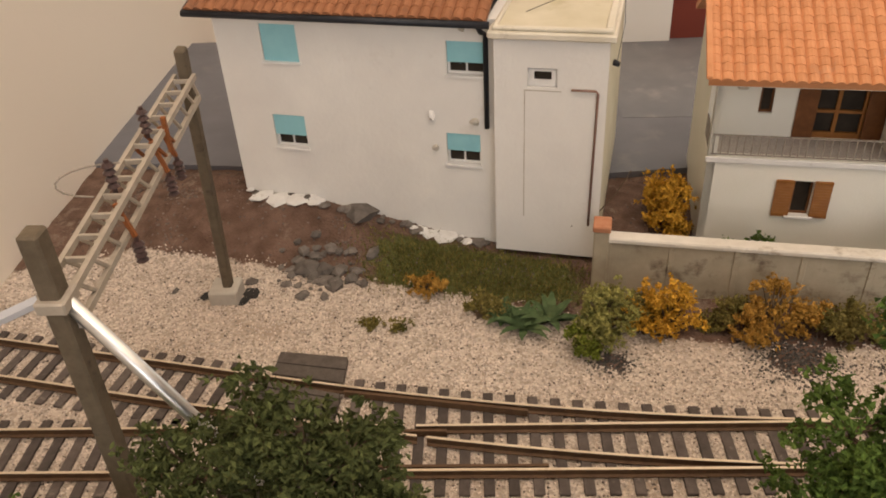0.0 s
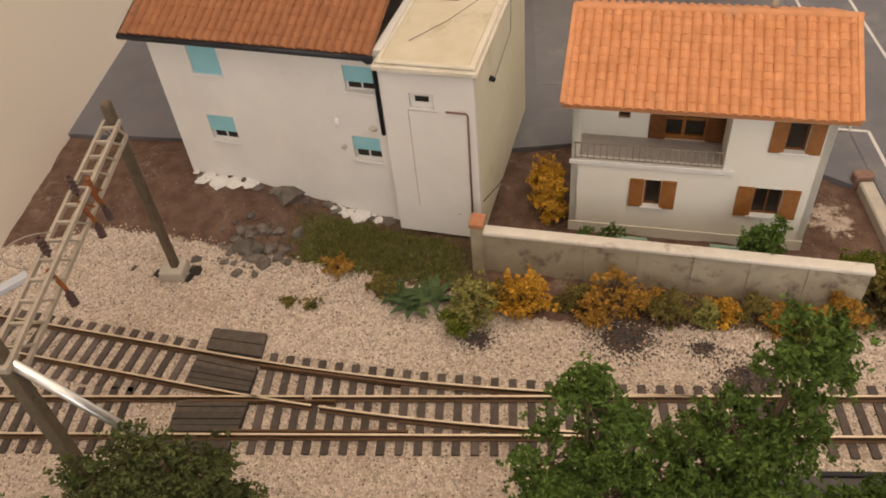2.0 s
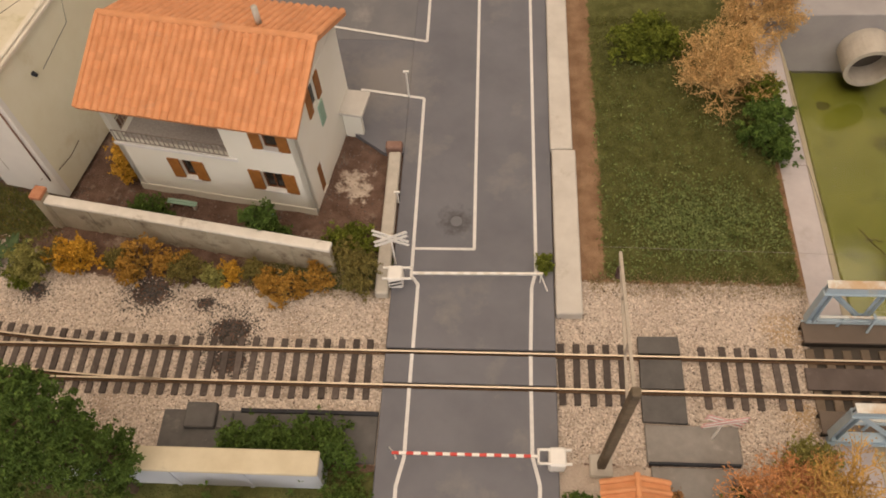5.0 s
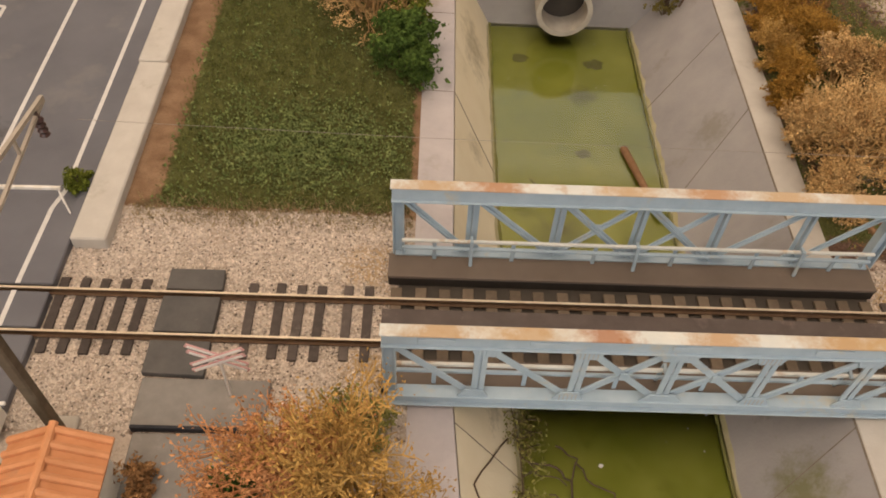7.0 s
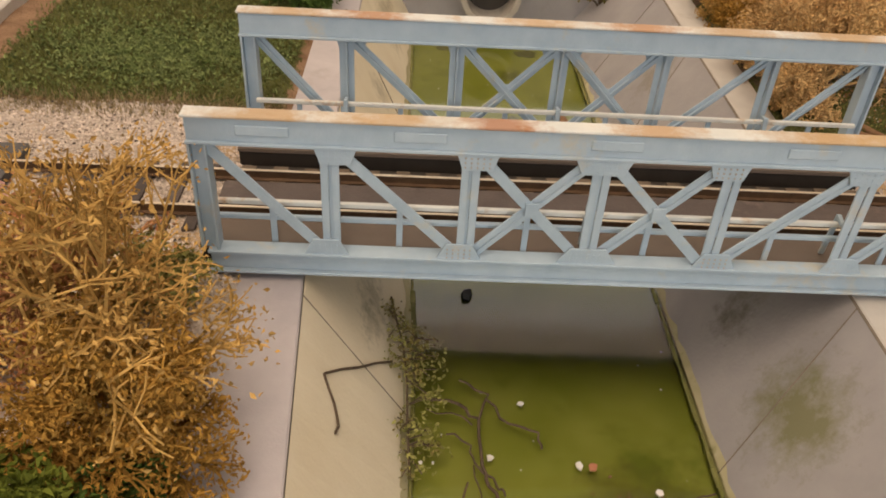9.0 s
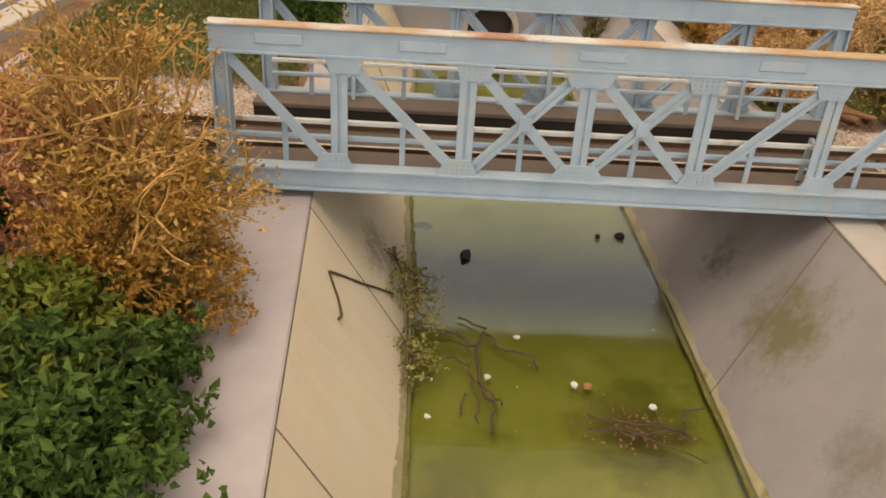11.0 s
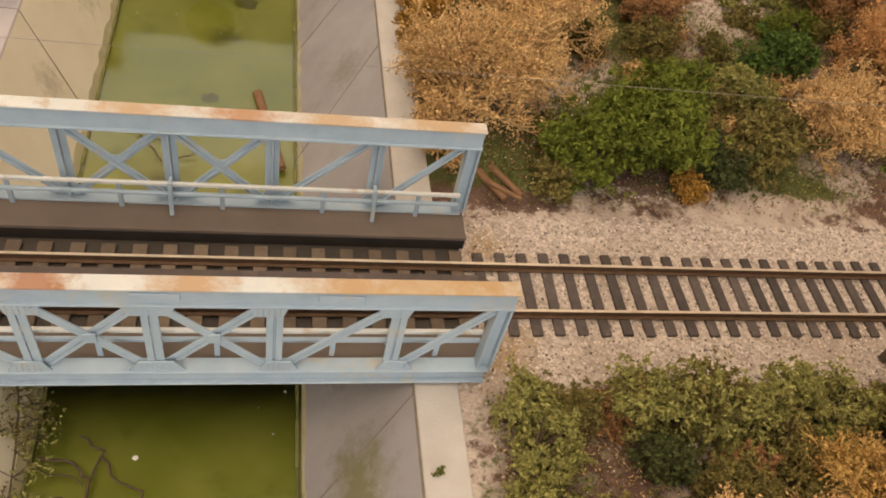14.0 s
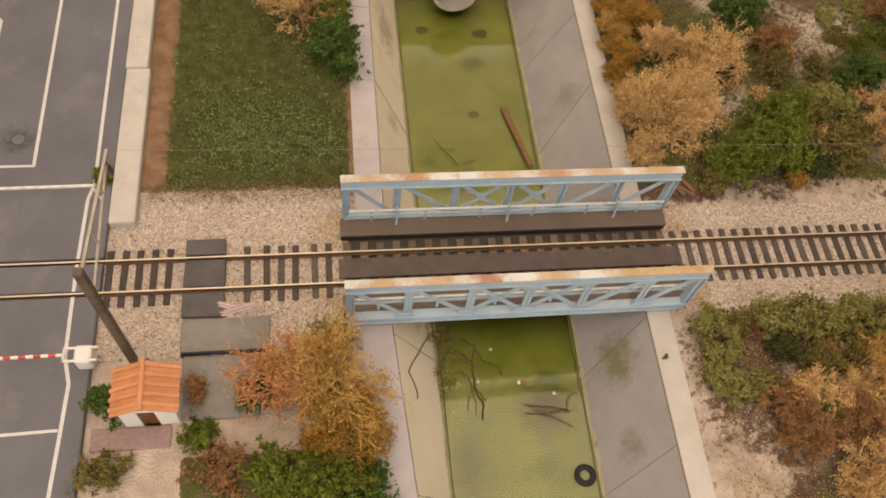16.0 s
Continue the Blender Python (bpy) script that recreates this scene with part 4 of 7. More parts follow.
part("deck_plate", Geo().box(-0.2, BR_LEN, -2.7, 2.7, -0.2, -0.13), UNDERSIDE, bridge, "", 0.01)


# ---------------- houses ----------------
def wall_plate(width, z0, z1, thick, holes):
    """A wall along x, outer face at y = 0, with openings (x0, x1, z0, z1) through it."""
    g = Geo()
    xs = sorted({0.0, width, *[h[0] for h in holes], *[h[1] for h in holes]})
    zs = sorted({z0, z1, *[h[2] for h in holes], *[h[3] for h in holes]})
    for xa, xb in zip(xs, xs[1:]):
        for za, zb in zip(zs, zs[1:]):
            cx, cz = (xa + xb) / 2, (za + zb) / 2
            if any(h[0] < cx < h[1] and h[2] < cz < h[3] for h in holes):
                continue
            for y in (0.0, thick):
                g.add([(xa, y, za), (xb, y, za), (xb, y, zb), (xa, y, zb)], [(0, 1, 2, 3) if y == 0 else (3, 2, 1, 0)])
    for a, b, c, d in [*holes, (0.0, width, z0, z1)]:
        p = [(a, 0, c), (b, 0, c), (b, 0, d), (a, 0, d), (a, thick, c), (b, thick, c), (b, thick, d), (a, thick, d)]
        g.add(p, [(0, 4, 5, 1), (1, 5, 6, 2), (2, 6, 7, 3), (3, 7, 4, 0)])
    g.weld = True
    return g


def pane_window(parent, x0, x1, z0, z1, frame_mat, bars=1, depth=0.25):
    """A frame with dark panes, set into an opening."""
    w = part("window", Geo().box(x0, x1, depth, depth + 0.05, z0, z0 + 0.1).box(x0, x1, depth, depth + 0.05, z1 - 0.08, z1).box(x0, x0 + 0.08, depth, depth + 0.05, z0, z1).box(x1 - 0.08, x1, depth, depth + 0.05, z0, z1), frame_mat, parent, "", 0.01)
    for k in range(bars):
        x = x0 + (x1 - x0) * (k + 1) / (bars + 1)
        part("glazing_bar", Geo().box(x - 0.035, x + 0.035, depth - 0.01, depth + 0.04, z0 + 0.1, z1 - 0.08), frame_mat, w, "", 0.008)
    part("pane", Geo().box(x0 + 0.02, x1 - 0.02, depth + 0.06, depth + 0.09, z0 + 0.02, z1 - 0.02), DARK_GLASS, w, "dark glossy window pane")
    return w


def tile_roof(name, parent, mat, x0, x1, low, high, pitch_w, course, label):
    """Corrugated tiles from the eave low=(y, z) up to the ridge high=(y, z): rows of rounded tiles, each row lapped on the next."""
    (y0, z0), (y1, z1) = low, high
    run = math.hypot(y1 - y0, z1 - z0)
    dy, dz = (y1 - y0) / run, (z1 - z0) / run
    ny, nz = -dz, dy
    if nz < 0:
        ny, nz = -ny, -nz
    g = Geo()
    g.add([(x0, y0, z0), (x1, y0, z0), (x1, y1, z1), (x0, y1, z1), (x0, y0 - ny * 0.22, z0 - nz * 0.22), (x1, y0 - ny * 0.22, z0 - nz * 0.22), (x1, y1 - ny * 0.22, z1 - nz * 0.22), (x0, y1 - ny * 0.22, z1 - nz * 0.22)],
          [(0, 1, 2, 3), (7, 6, 5, 4), (0, 4, 5, 1), (1, 5, 6, 2), (2, 6, 7, 3), (3, 7, 4, 0)])
    cols, rows = int(round((x1 - x0) / pitch_w)), int(round(run / course))
    pw, ch = (x1 - x0) / cols, run / rows
    roof = part(name, g, mat, parent, label)
    arc = [(-0.5, 0.0), (-0.3, 0.10), (0.0, 0.155), (0.3, 0.10), (0.5, 0.0)]
    pts = []
    for s, up in ((-0.02, 0.036), (ch + 0.03, 0.010)):
        for ax, h in arc:
            k = h * (pw / 0.5) + up
            pts.append((ax * pw * 0.99, dy * s + ny * k, dz * s + nz * k))
    tile = Geo().add(pts, [(i, i + 1, i + 6, i + 5) for i in range(4)] + [(0, 5, 9, 4), (4, 3, 2, 1, 0)]).mesh("tile", mat)
    jig = random.Random(3)
    for c in range(cols):
        for r in range(rows):
            ob = part("tile", tile, None, roof)
            s = r * ch + jig.uniform(-0.02, 0.02)
            ob.matrix_basis = pose((x0 + (c + 0.5) * pw + jig.uniform(-0.01, 0.01)) * CM, (y0 + dy * s) * CM, (z0 + dz * s) * CM, 0, 0, jig.uniform(-1.2, 1.2))
    return roof


def ridge_caps(parent, mat, x0, x1, y, z, r, n, along="x"):
    for k in range(n):
        a, b = x0 + (x1 - x0) * k / n, x0 + (x1 - x0) * (k + 1) / n + 0.06
        g = Geo()
        arc = [(math.cos(t) * r, math.sin(t) * r) for t in np.linspace(0, math.pi, 7)]
        p = [(a, y + c * 1.12, z + s * 1.12) for c, s in arc] + [(b, y + c, z + s) for c, s in arc]
        g.add(p, [(i, i + 1, i + 8, i + 7) for i in range(6)] + [tuple(range(7)), tuple(range(7, 14))])
        part("ridge_tile", g, mat, parent)


# --- old white house with a flat-roofed tower ---
WX, WY, WROT = -10.05, 13.85, -13.0
white_house = thing("old_house", "old white plaster model house with turquoise blinds, brown tiled roof", "house", WX, WY, 0, WROT)
S0 = 9.35                                   # left corner to the reference corner
blinds = [(-7.42, -5.92, 7.3, 8.8, 1.0), (-7.5, -6.1, 3.6, 5.05, 0.62), (-0.05, 1.38, 7.15, 8.45, 0.62), (-0.2, 1.15, 3.45, 4.78, 0.56)]
holes = [(a + S0, b + S0, c, d) for a, b, c, d, _ in blinds]
WH_W, WH_D, WH_H = 11.15, 10.2, 9.3
body = part("wall", wall_plate(WH_W, -0.4, WH_H, 0.35, holes), PLASTER, white_house, "stained off-white plaster wall")
for x0, x1, y0 in ((0, 0.35, 0.352), (WH_W - 0.35, WH_W, 0.352), (0.352, WH_W - 0.352, WH_D - 0.35)):
    part("wall", Geo().box(x0, x1, y0, WH_D, -0.4, WH_H), PLASTER, white_house)
part("gable", Geo().add([(0.02, 0.05, WH_H), (0.02, WH_D, WH_H), (0.02, WH_D / 2, WH_H + 2.05), (0.33, 0.05, WH_H), (0.33, WH_D, WH_H), (0.33, WH_D / 2, WH_H + 2.05)], [(0, 1, 2), (5, 4, 3), (0, 3, 4, 1), (1, 4, 5, 2), (2, 5, 3, 0)]), PLASTER, white_house)
for a, b, c, d, shut in blinds:
    a, b = a + S0, b + S0
    w = pane_window(white_house, a, b, c, d, WHITE_PAINT, 1, 0.2)
    zb = d - (d - c) * shut
    n = max(3, int((d - zb) / 0.11))
    zs = [zb + (d - 0.004 - zb) * k / n for k in range(n + 1)]
    g = Geo().profile([(0.05, zs[-1]), (0.05, zs[0])] + [q for a_, b_ in zip(zs, zs[1:]) for q in ((0.112, a_), (0.10, b_ - 0.01))], a + 0.02, b - 0.02)
    part("roller_blind", g, BLIND, w, "turquoise slatted roller blind")
    part("sill", Geo().box(a - 0.06, b + 0.06, -0.1, 0.18, c - 0.08, c + 0.015), WHITE_PAINT, w, "", 0.015)
EAVE = (-0.6, WH_H + 0.12)
tile_roof("roof", white_house, ROOF_RUST, -0.75, WH_W - 0.25, EAVE, (WH_D / 2, WH_H + 2.25), 0.40, 0.56, "rust-brown clay tile roof")
tile_roof("roof", white_house, ROOF_RUST, -0.75, WH_W - 0.25, (WH_D + 0.6, WH_H + 0.12), (WH_D / 2, WH_H + 2.25), 0.40, 0.56, "rust-brown clay tile roof")
ridge_caps(white_house, ROOF_RUST, -0.75, WH_W - 0.25, WH_D / 2, WH_H + 2.2, 0.22, 14)
part("eave_board", Geo().box(-0.6, WH_W - 0.3, -0.5, 0.0, WH_H - 0.06, WH_H + 0.02), CREAM, white_house)
part("gutter", Geo().tube((-0.8, -0.66, WH_H + 0.0), (WH_W - 0.1, -0.66, WH_H + 0.0), 0.13, 0.13, 10), GUTTER, white_house, "black roof gutter", smooth=True)
part("verge", Geo().beam((-0.78, -0.62, WH_H + 0.02), (-0.78, WH_D / 2, WH_H + 2.1), 0.07, 0.2, (0, 0, 1)), GUTTER, white_house)
part("downpipe", Geo().path_tube([(WH_W - 0.5, -0.66, WH_H - 0.05), (WH_W - 0.45, -0.4, WH_H - 0.35), (WH_W - 0.35, -0.12, WH_H - 0.5), (WH_W - 0.35, -0.12, 5.15)], 0.1, 8), GUTTER, white_house, "black rainwater downpipe", smooth=True)
for x, z, r in ((8.6, 5.5, 0.16), (10.3, 5.35, 0.14), (8.7, 4.1, 0.14), (9.9, 8.95, 0.12)):
    part("plaster_damage", Geo().rock(x, 0.0, z, r * 1.6, random.Random(int(x * 10)), 0.8), CRUMBLE if z > 5.4 and z < 6 else CONCRETE, white_house, "chipped plaster patch")

TX, TY, TROT = 0.72, 10.62, -12.0
tower = thing("stair_tower", "white flat-roofed tower block with a small window and brown pipe", "building", TX, TY, 0, TROT)
TW, TD, TH = 3.98, 10.4, 8.92
part("wall", wall_plate(TW, 0.14, TH, 0.3, [(1.2, 2.25, 7.15, 7.88)]), PLASTER, tower, "off-white plaster wall")
for x0, x1, y0 in ((0, 0.3, 0.302), (TW - 0.3, TW, 0.302), (0.302, TW - 0.302, TD - 0.3)):
    part("wall", Geo().box(x0, x1, y0, TD, 0.14, TH), WARM_LIT_PLASTER, tower, "plaster side wall with warm light in its yellowish colour")
w = pane_window(tower, 1.2, 2.25, 7.15, 7.88, WHITE_PAINT, 0, 0.14)
part("inner_frame", Geo().box(1.28, 2.17, 0.1, 0.15, 7.2, 7.42).box(1.28, 2.17, 0.1, 0.15, 7.72, 7.8).box(1.28, 1.42, 0.1, 0.15, 7.42, 7.72).box(2.03, 2.17, 0.1, 0.15, 7.42, 7.72), WHITE_PAINT, w)
part("plaster_groove", Geo().box(1.08, 1.12, -0.012, 0.0, 1.8, 7.05).box(1.08, 2.4, -0.012, 0.0, 7.02, 7.06), CONCRETE, tower)
# Black block set back under the walls, standing for the gap's shade.
part("footing", Geo().box(0.3, TW - 0.3, 0.35, TD - 0.3, -0.4, 0.14), GUTTER, tower, "black filler as shade in the gap under the tower walls")
part("cornice", Geo().box(-0.2, TW + 0.22, -0.22, TD + 0.2, TH, TH + 0.26), CORNICE, tower, "weathered projecting cornice", 0.05)
part("parapet", Geo().box(-0.05, TW + 0.1, -0.08, 0.14, TH + 0.262, TH + 0.42).box(TW - 0.2, TW + 0.1, 0.142, TD, TH + 0.262, TH + 0.42).box(-0.05, 0.12, 0.142, TD, TH + 0.262, TH + 0.42), CORNICE, tower, "", 0.05)
part("flat_roof", Geo().box(0.125, TW - 0.205, 0.145, TD, TH + 0.262, TH + 0.33), TOWER_ROOF, tower, "stained flat roof with mossy patches")
part("roof_hatch", Geo().box(1.3, 2.1, 5.2, 5.8, TH + 0.33, TH + 0.5), IRON, tower, "small grey roof hatch", 0.03)
part("conduit", Geo().path_tube([(2.75, -0.08, 7.15), (3.6, -0.08, 7.15), (3.68, -0.08, 7.05), (3.6, -0.08, 1.65)], 0.045, 8), COPPER, tower, "brown bent pipe on the wall", smooth=True)
part("cable", Geo().path_tube([(0.9, 1.6, TH + 0.4), (2.2, 3.0, TH + 0.62), (3.2, 5.0, TH + 0.7), (4.05, 7.0, TH + 0.45), (4.2, 6.0, 7.5), (4.1, 3.2, 6.9)], 0.014, 5), GUTTER, tower, "thin black cable")
part("wall_lamp", Geo().tube((TW, 2.6, 7.2), (TW + 0.25, 2.6, 7.1), 0.13, 0.1, 8), GUTTER, tower, "small black wall lamp", smooth=True)

# --- cream house with an orange roof ---
HX, HY, HROT = 8.62, 10.62, -9.5
HW, HD, HH = 10.2, 7.2, 7.05
cream_house = thing("two_storey_house", "cream plaster two-storey model house with orange tiled roof and brown shutters", "house", HX, HY, 0, HROT)
wins = [(3.22, 3.92, 1.75, 3.22, 0.62), (7.75, 8.9, 1.75, 3.25, 0.66), (8.45, 9.25, 5.25, 6.7, 0.56)]
part("wall", wall_plate(HW, -0.4, HH, 0.3, [w[:4] for w in wins] + [(0.28, 6.3, 4.1, 6.85)]), CREAM, cream_house, "smooth cream plaster wall")
west = wall_plate(HD, -0.4, HH, 0.3, [(0.42, 1.75, 4.1, 6.85), (3.4, 3.9, 7.05 - 1.2, 6.9)])
west.v = [(y, x, z) for x, y, z in west.v]
part("wall", west, CREAM, cream_house)
east = wall_plate(HD, -0.4, HH, 0.3, [(2.6, 3.35, 5.4, 6.95), (1.3, 2.0, 0.0, 2.3)])
east.v = [(HW - y, x, z) for x, y, z in east.v]
part("wall", east, CREAM, cream_house, "pale yellow plaster side wall")
part("wall", Geo().box(0.302, HW - 0.302, HD - 0.3, HD, -0.4, HH), CREAM, cream_house)
RY, RZ = 3.75, 9.15
for x in (0.02, HW - 0.3):
    part("gable", Geo().add([(x, 0.0, HH), (x, HD, HH), (x, RY, RZ - 0.15), (x + 0.28, 0.0, HH), (x + 0.28, HD, HH), (x + 0.28, RY, RZ - 0.15)], [(0, 1, 2), (5, 4, 3), (0, 3, 4, 1), (1, 4, 5, 2), (2, 5, 3, 0)]), CREAM, cream_house)
back = wall_plate(5.95, 4.06, 6.95, 0.2, [(3.3, 5.6, 4.1, 6.45), (1.5, 2.0, 5.05, 6.2)])
back.v = [(x + 0.31, y + 1.85, z) for x, y, z in back.v]
part("loggia_wall", back, CREAM, cream_house)
part("loggia_cheek", Geo().box(6.3, 6.5, 0.302, 2.05, 4.06, 6.95), CREAM, cream_house)
part("loggia_floor", Geo().box(0.02, 6.3, 0.02, 1.84, 3.96, 4.09), TERRAZZO, cream_house, "speckled grey loggia floor")
part("loggia_ceiling", Geo().box(0.302, 6.29, 0.302, 2.04, 6.86, 6.95), CREAM, cream_house)
part("balcony_edge", Geo().box(-0.08, 6.75, -0.1, 0.0, 3.86, 4.08), WHITE_PAINT, cream_house, "white balcony edge", 0.02)
part("corner_pillar", Geo().box(0.04, 0.27, 0.04, 0.27, 4.1, 6.86), CREAM, cream_house, "", 0.02)
leaf_plate = wall_plate(1.98, 4.1, 6.45, 0.1, [(0.12, 0.92, 4.34, 5.13), (0.12, 0.92, 5.25, 6.33), (1.06, 1.86, 4.34, 5.13), (1.06, 1.86, 5.25, 6.33)])
leaf_plate.v = [(x + 3.62, y + 1.9, z) for x, y, z in leaf_plate.v]
door = part("french_door", leaf_plate, SHUTTER, cream_house, "brown wooden french door")
part("pane", Geo().box(3.65, 5.58, 2.01, 2.04, 4.12, 6.42), DARK_GLASS, door)
for xa in (3.15, 5.58):
    part("door_shutter", Geo().beam((xa, 1.80, 5.27), (xa + 0.72, 1.78, 5.27), 2.3, 0.06, (0, 1, 0)), DOORWOOD, door, "", 0.02)
pane_window(cream_house, 1.81, 2.31, 5.05, 6.2, DOORWOOD, 0, 1.95)
part("wall_box", Geo().box(0.95, 1.35, 1.72, 1.85, 6.0, 6.5), CONCRETE, cream_house, "", 0.05)
rail = part("balcony_railing", Geo().box(0.1, 6.3, -0.05, 0.0, 4.95, 5.0).box(0.1, 6.3, -0.04, 0.0, 4.18, 4.22).box(0.0, 0.04, 0.0, 1.8, 4.95, 5.0).box(0.0, 0.04, 0.0, 1.8, 4.18, 4.22), IRON, cream_house, "thin grey iron railing")
for k in range(23):
    x = 0.15 + k * 0.27
    part("baluster", Geo().box(x - 0.02, x + 0.02, -0.035, -0.005, 4.2, 4.96), IRON, rail)
for k in range(7):
    part("baluster", Geo().box(0.005, 0.035, 0.2 + k * 0.25, 0.24 + k * 0.25, 4.2, 4.96), IRON, rail)
for x0, x1, z0, z1, sw in wins:
    w = pane_window(cream_house, x0, x1, z0, z1, DOORWOOD, 1 if x1 - x0 > 0.9 else 0, 0.16)
    part("sill", Geo().box(x0 - 0.15, x1 + 0.15, -0.14, 0.12, z0 - 0.1, z0 + 0.015), WHITE_PAINT, w, "white window sill", 0.015)
    for xa in (x0 - sw - 0.02, x1 + 0.02):
        zs = [z0 + 0.08 + (z1 - z0 - 0.16) * k / 11 for k in range(12)]
        louvres = [q for a_, b_ in zip(zs, zs[1:]) for q in ((-0.1, a_ + 0.015), (-0.07, b_ - 0.012))]
        s = Geo().profile([(-0.002, z1 + 0.03), (-0.002, z0 - 0.03), (-0.1, z0 - 0.03), *louvres, (-0.1, z1 - 0.07), (-0.1, z1 + 0.03)], xa, xa + sw)
        part("shutter", s, SHUTTER, w, "open brown louvred shutter")
tile_roof("roof", cream_house, ROOF_ORANGE, -0.4, HW + 0.55, (-0.72, HH + 0.28), (RY, RZ + 0.1), 0.40, 0.42, "bright orange clay tile roof")
tile_roof("roof", cream_house, ROOF_ORANGE, -0.4, HW + 0.55, (HD + 0.55, HH + 0.28), (RY, RZ + 0.1), 0.40, 0.42, "bright orange clay tile roof")
ridge_caps(cream_house, ROOF_ORANGE, -0.42, HW + 0.6, RY, RZ + 0.08, 0.2, 16)
for x in (-0.4, HW + 0.52):
    part("verge_tiles", Geo().beam((x, -0.75, HH + 0.38), (x, RY, RZ + 0.22), 0.22, 0.14, (0, 0, 1)), ROOF_ORANGE, cream_house, "", 0.03)
part("soffit", Geo().box(-0.3, HW + 0.45, -0.62, 0.0, HH + 0.06, HH + 0.14), CREAM, cream_house)
part("chimney_pipe", Geo().tube((7.6, 4.5, RZ - 0.4), (7.6, 4.5, RZ + 0.9), 0.16, 0.16, 10), CONCRETE, cream_house, "grey chimney pipe", smooth=True)
part("wall_plinth", Geo().box(-0.02, HW + 0.02, -0.04, 0.0, -0.4, 0.45), PLINTH, cream_house, "grimy cream plinth")
sw = part("side_window", Geo().box(HW - 0.2, HW - 0.14, 2.6, 3.35, 5.4, 6.95), DARK_GLASS, cream_house)
for ya in (2.02, 3.37):
    part("shutter", Geo().box(HW, HW + 0.08, ya, ya + 0.56, 5.38, 6.97), SHUTTER, sw, "open brown louvred shutter", 0.01)
part("side_door", Geo().box(HW - 0.2, HW - 0.1, 1.3, 2.0, 0.0, 2.3), SHUTTER, cream_house, "brown wooden side door", 0.01)
part("sign_plate", Geo().box(HW, HW + 0.06, 3.1, 3.75, 3.6, 5.1), BENCH_GREEN, cream_house, "pale green plate on the wall", 0.01)
part("porch_roof", Geo().box(HW, HW + 1.35, 5.3, 7.1, 2.0, 2.2), PAVING, cream_house, "pale concrete porch slab", 0.03)
part("porch_wall", Geo().box(HW + 0.05, HW + 1.1, 5.6, 5.9, -0.3, 2.0), CREAM, cream_house)


def bench(x, y, rz, label):
    b = thing("bench", label, "bench", x, y, ground_height(x, y), rz, "garden benches")
    for k in range(2):
        part("slat", Geo().box(-0.85, 0.85, -0.16 + k * 0.17, -0.02 + k * 0.17, 0.38, 0.43), BENCH_GREEN, b)
    for sx in (-0.7, 0.7):
        part("leg", Geo().box(sx - 0.05, sx + 0.05, -0.14, 0.14, 0.0, 0.38), CONCRETE, b)


bench(11.2, 9.35, HROT, "small pale green garden bench by the house")
bench(15.6, 8.75, HROT, "small pale green garden bench by the house")

# ---------------- boundary walls ----------------
def panel_wall(name, ax, ay, bx, by, h, thick, panels, cap, face, label, z=-0.2):
    ln, ang = math.hypot(bx - ax, by - ay), math.degrees(math.atan2(by - ay, bx - ax))
    t = thing(name, label, "wall", ax, ay, z, ang)
    step = ln / panels
    for k in range(panels):
        part("panel", Geo().box(k * step + 0.02, (k + 1) * step - 0.02, 0.06, thick - 0.06, 0, h - z - 0.24), face, t, "", 0.02)
        part("pier", Geo().box(k * step - 0.1, k * step + 0.1, 0.0, thick, 0, h - z - 0.22), face, t, "", 0.02)
    part("coping", Geo().box(-0.05, ln + 0.05, -0.06, thick + 0.06, h - z - 0.22, h - z), cap, t, "pale capping slab", 0.05)
    return t


gw = panel_wall("garden_wall", 4.75, 7.95, 20.1, 5.25, 2.3, 0.45, 7, CAPSTONE, GRIMY_WALL, "weathered concrete garden wall with pale capping")
part("end_pier", Geo().box(-0.55, 0.0, -0.1, 0.6, 0, 2.75), GRIMY_WALL, gw, "", 0.05)
part("pier_cap", Geo().box(-0.6, 0.05, -0.15, 0.65, 2.75, 3.0), CLAY, gw, "terracotta pier cap", 0.04)
panel_wall("front_wall", -19.0, -5.75, 20.9, -5.75, 2.2, 0.95, 12, CAP_YELLOW, BOARD, "low wall with pale yellow capping", -0.4)

# ---------------- overhead line masts ----------------
M2F, M2J, M2T, M2M = (73.4, -2.3, 0.0), (70.25, -4.25, 7.8), (70.7, 0.55, 7.5), (71.35, -0.5, 6.8)
portal = thing("overhead_portal", "two wooden poles joined by a grey lattice beam over the tracks", "overhead line mast", -9.6, 8.05, 0)


def pw(x, y, z):
    return (x + 9.6, y - 8.05, z)


part("pole", Geo().beam(pw(-9.6, 8.05, 0.2), pw(-8.78, 6.8, 10.3), 0.34, 0.4), POLE, portal, "weathered grey-brown pole", 0.05)
part("pole", Geo().beam(pw(-8.25, -4.2, -0.3), pw(-8.0, -4.38, 10.95), 0.42, 0.48), POLE, portal, "weathered grey-brown pole", 0.05)
part("clamp", Geo().beam(pw(-8.02, -4.36, 9.2), pw(-8.02, -4.37, 9.5), 0.62, 0.7), LATTICE, portal, "", 0.04)
part("foot_block", Geo().box(*(-0.65, 0.45), -0.6, 0.5, -0.2, 0.5), CONCRETE, portal, "pale concrete pole footing", 0.06)
ba, bb = Vector(pw(-8.1, -4.3, 9.35)), Vector(pw(-8.9, 6.95, 9.35))
for dx, dz in ((-0.3, 0.0), (0.3, 0.0), (-0.3, -0.7), (0.3, -0.7)):
    off = Vector((dx, 0, dz))
    part("chord", Geo().beam(ba + off, bb + off, 0.12, 0.16, (0, 0, 1)), LATTICE, portal)
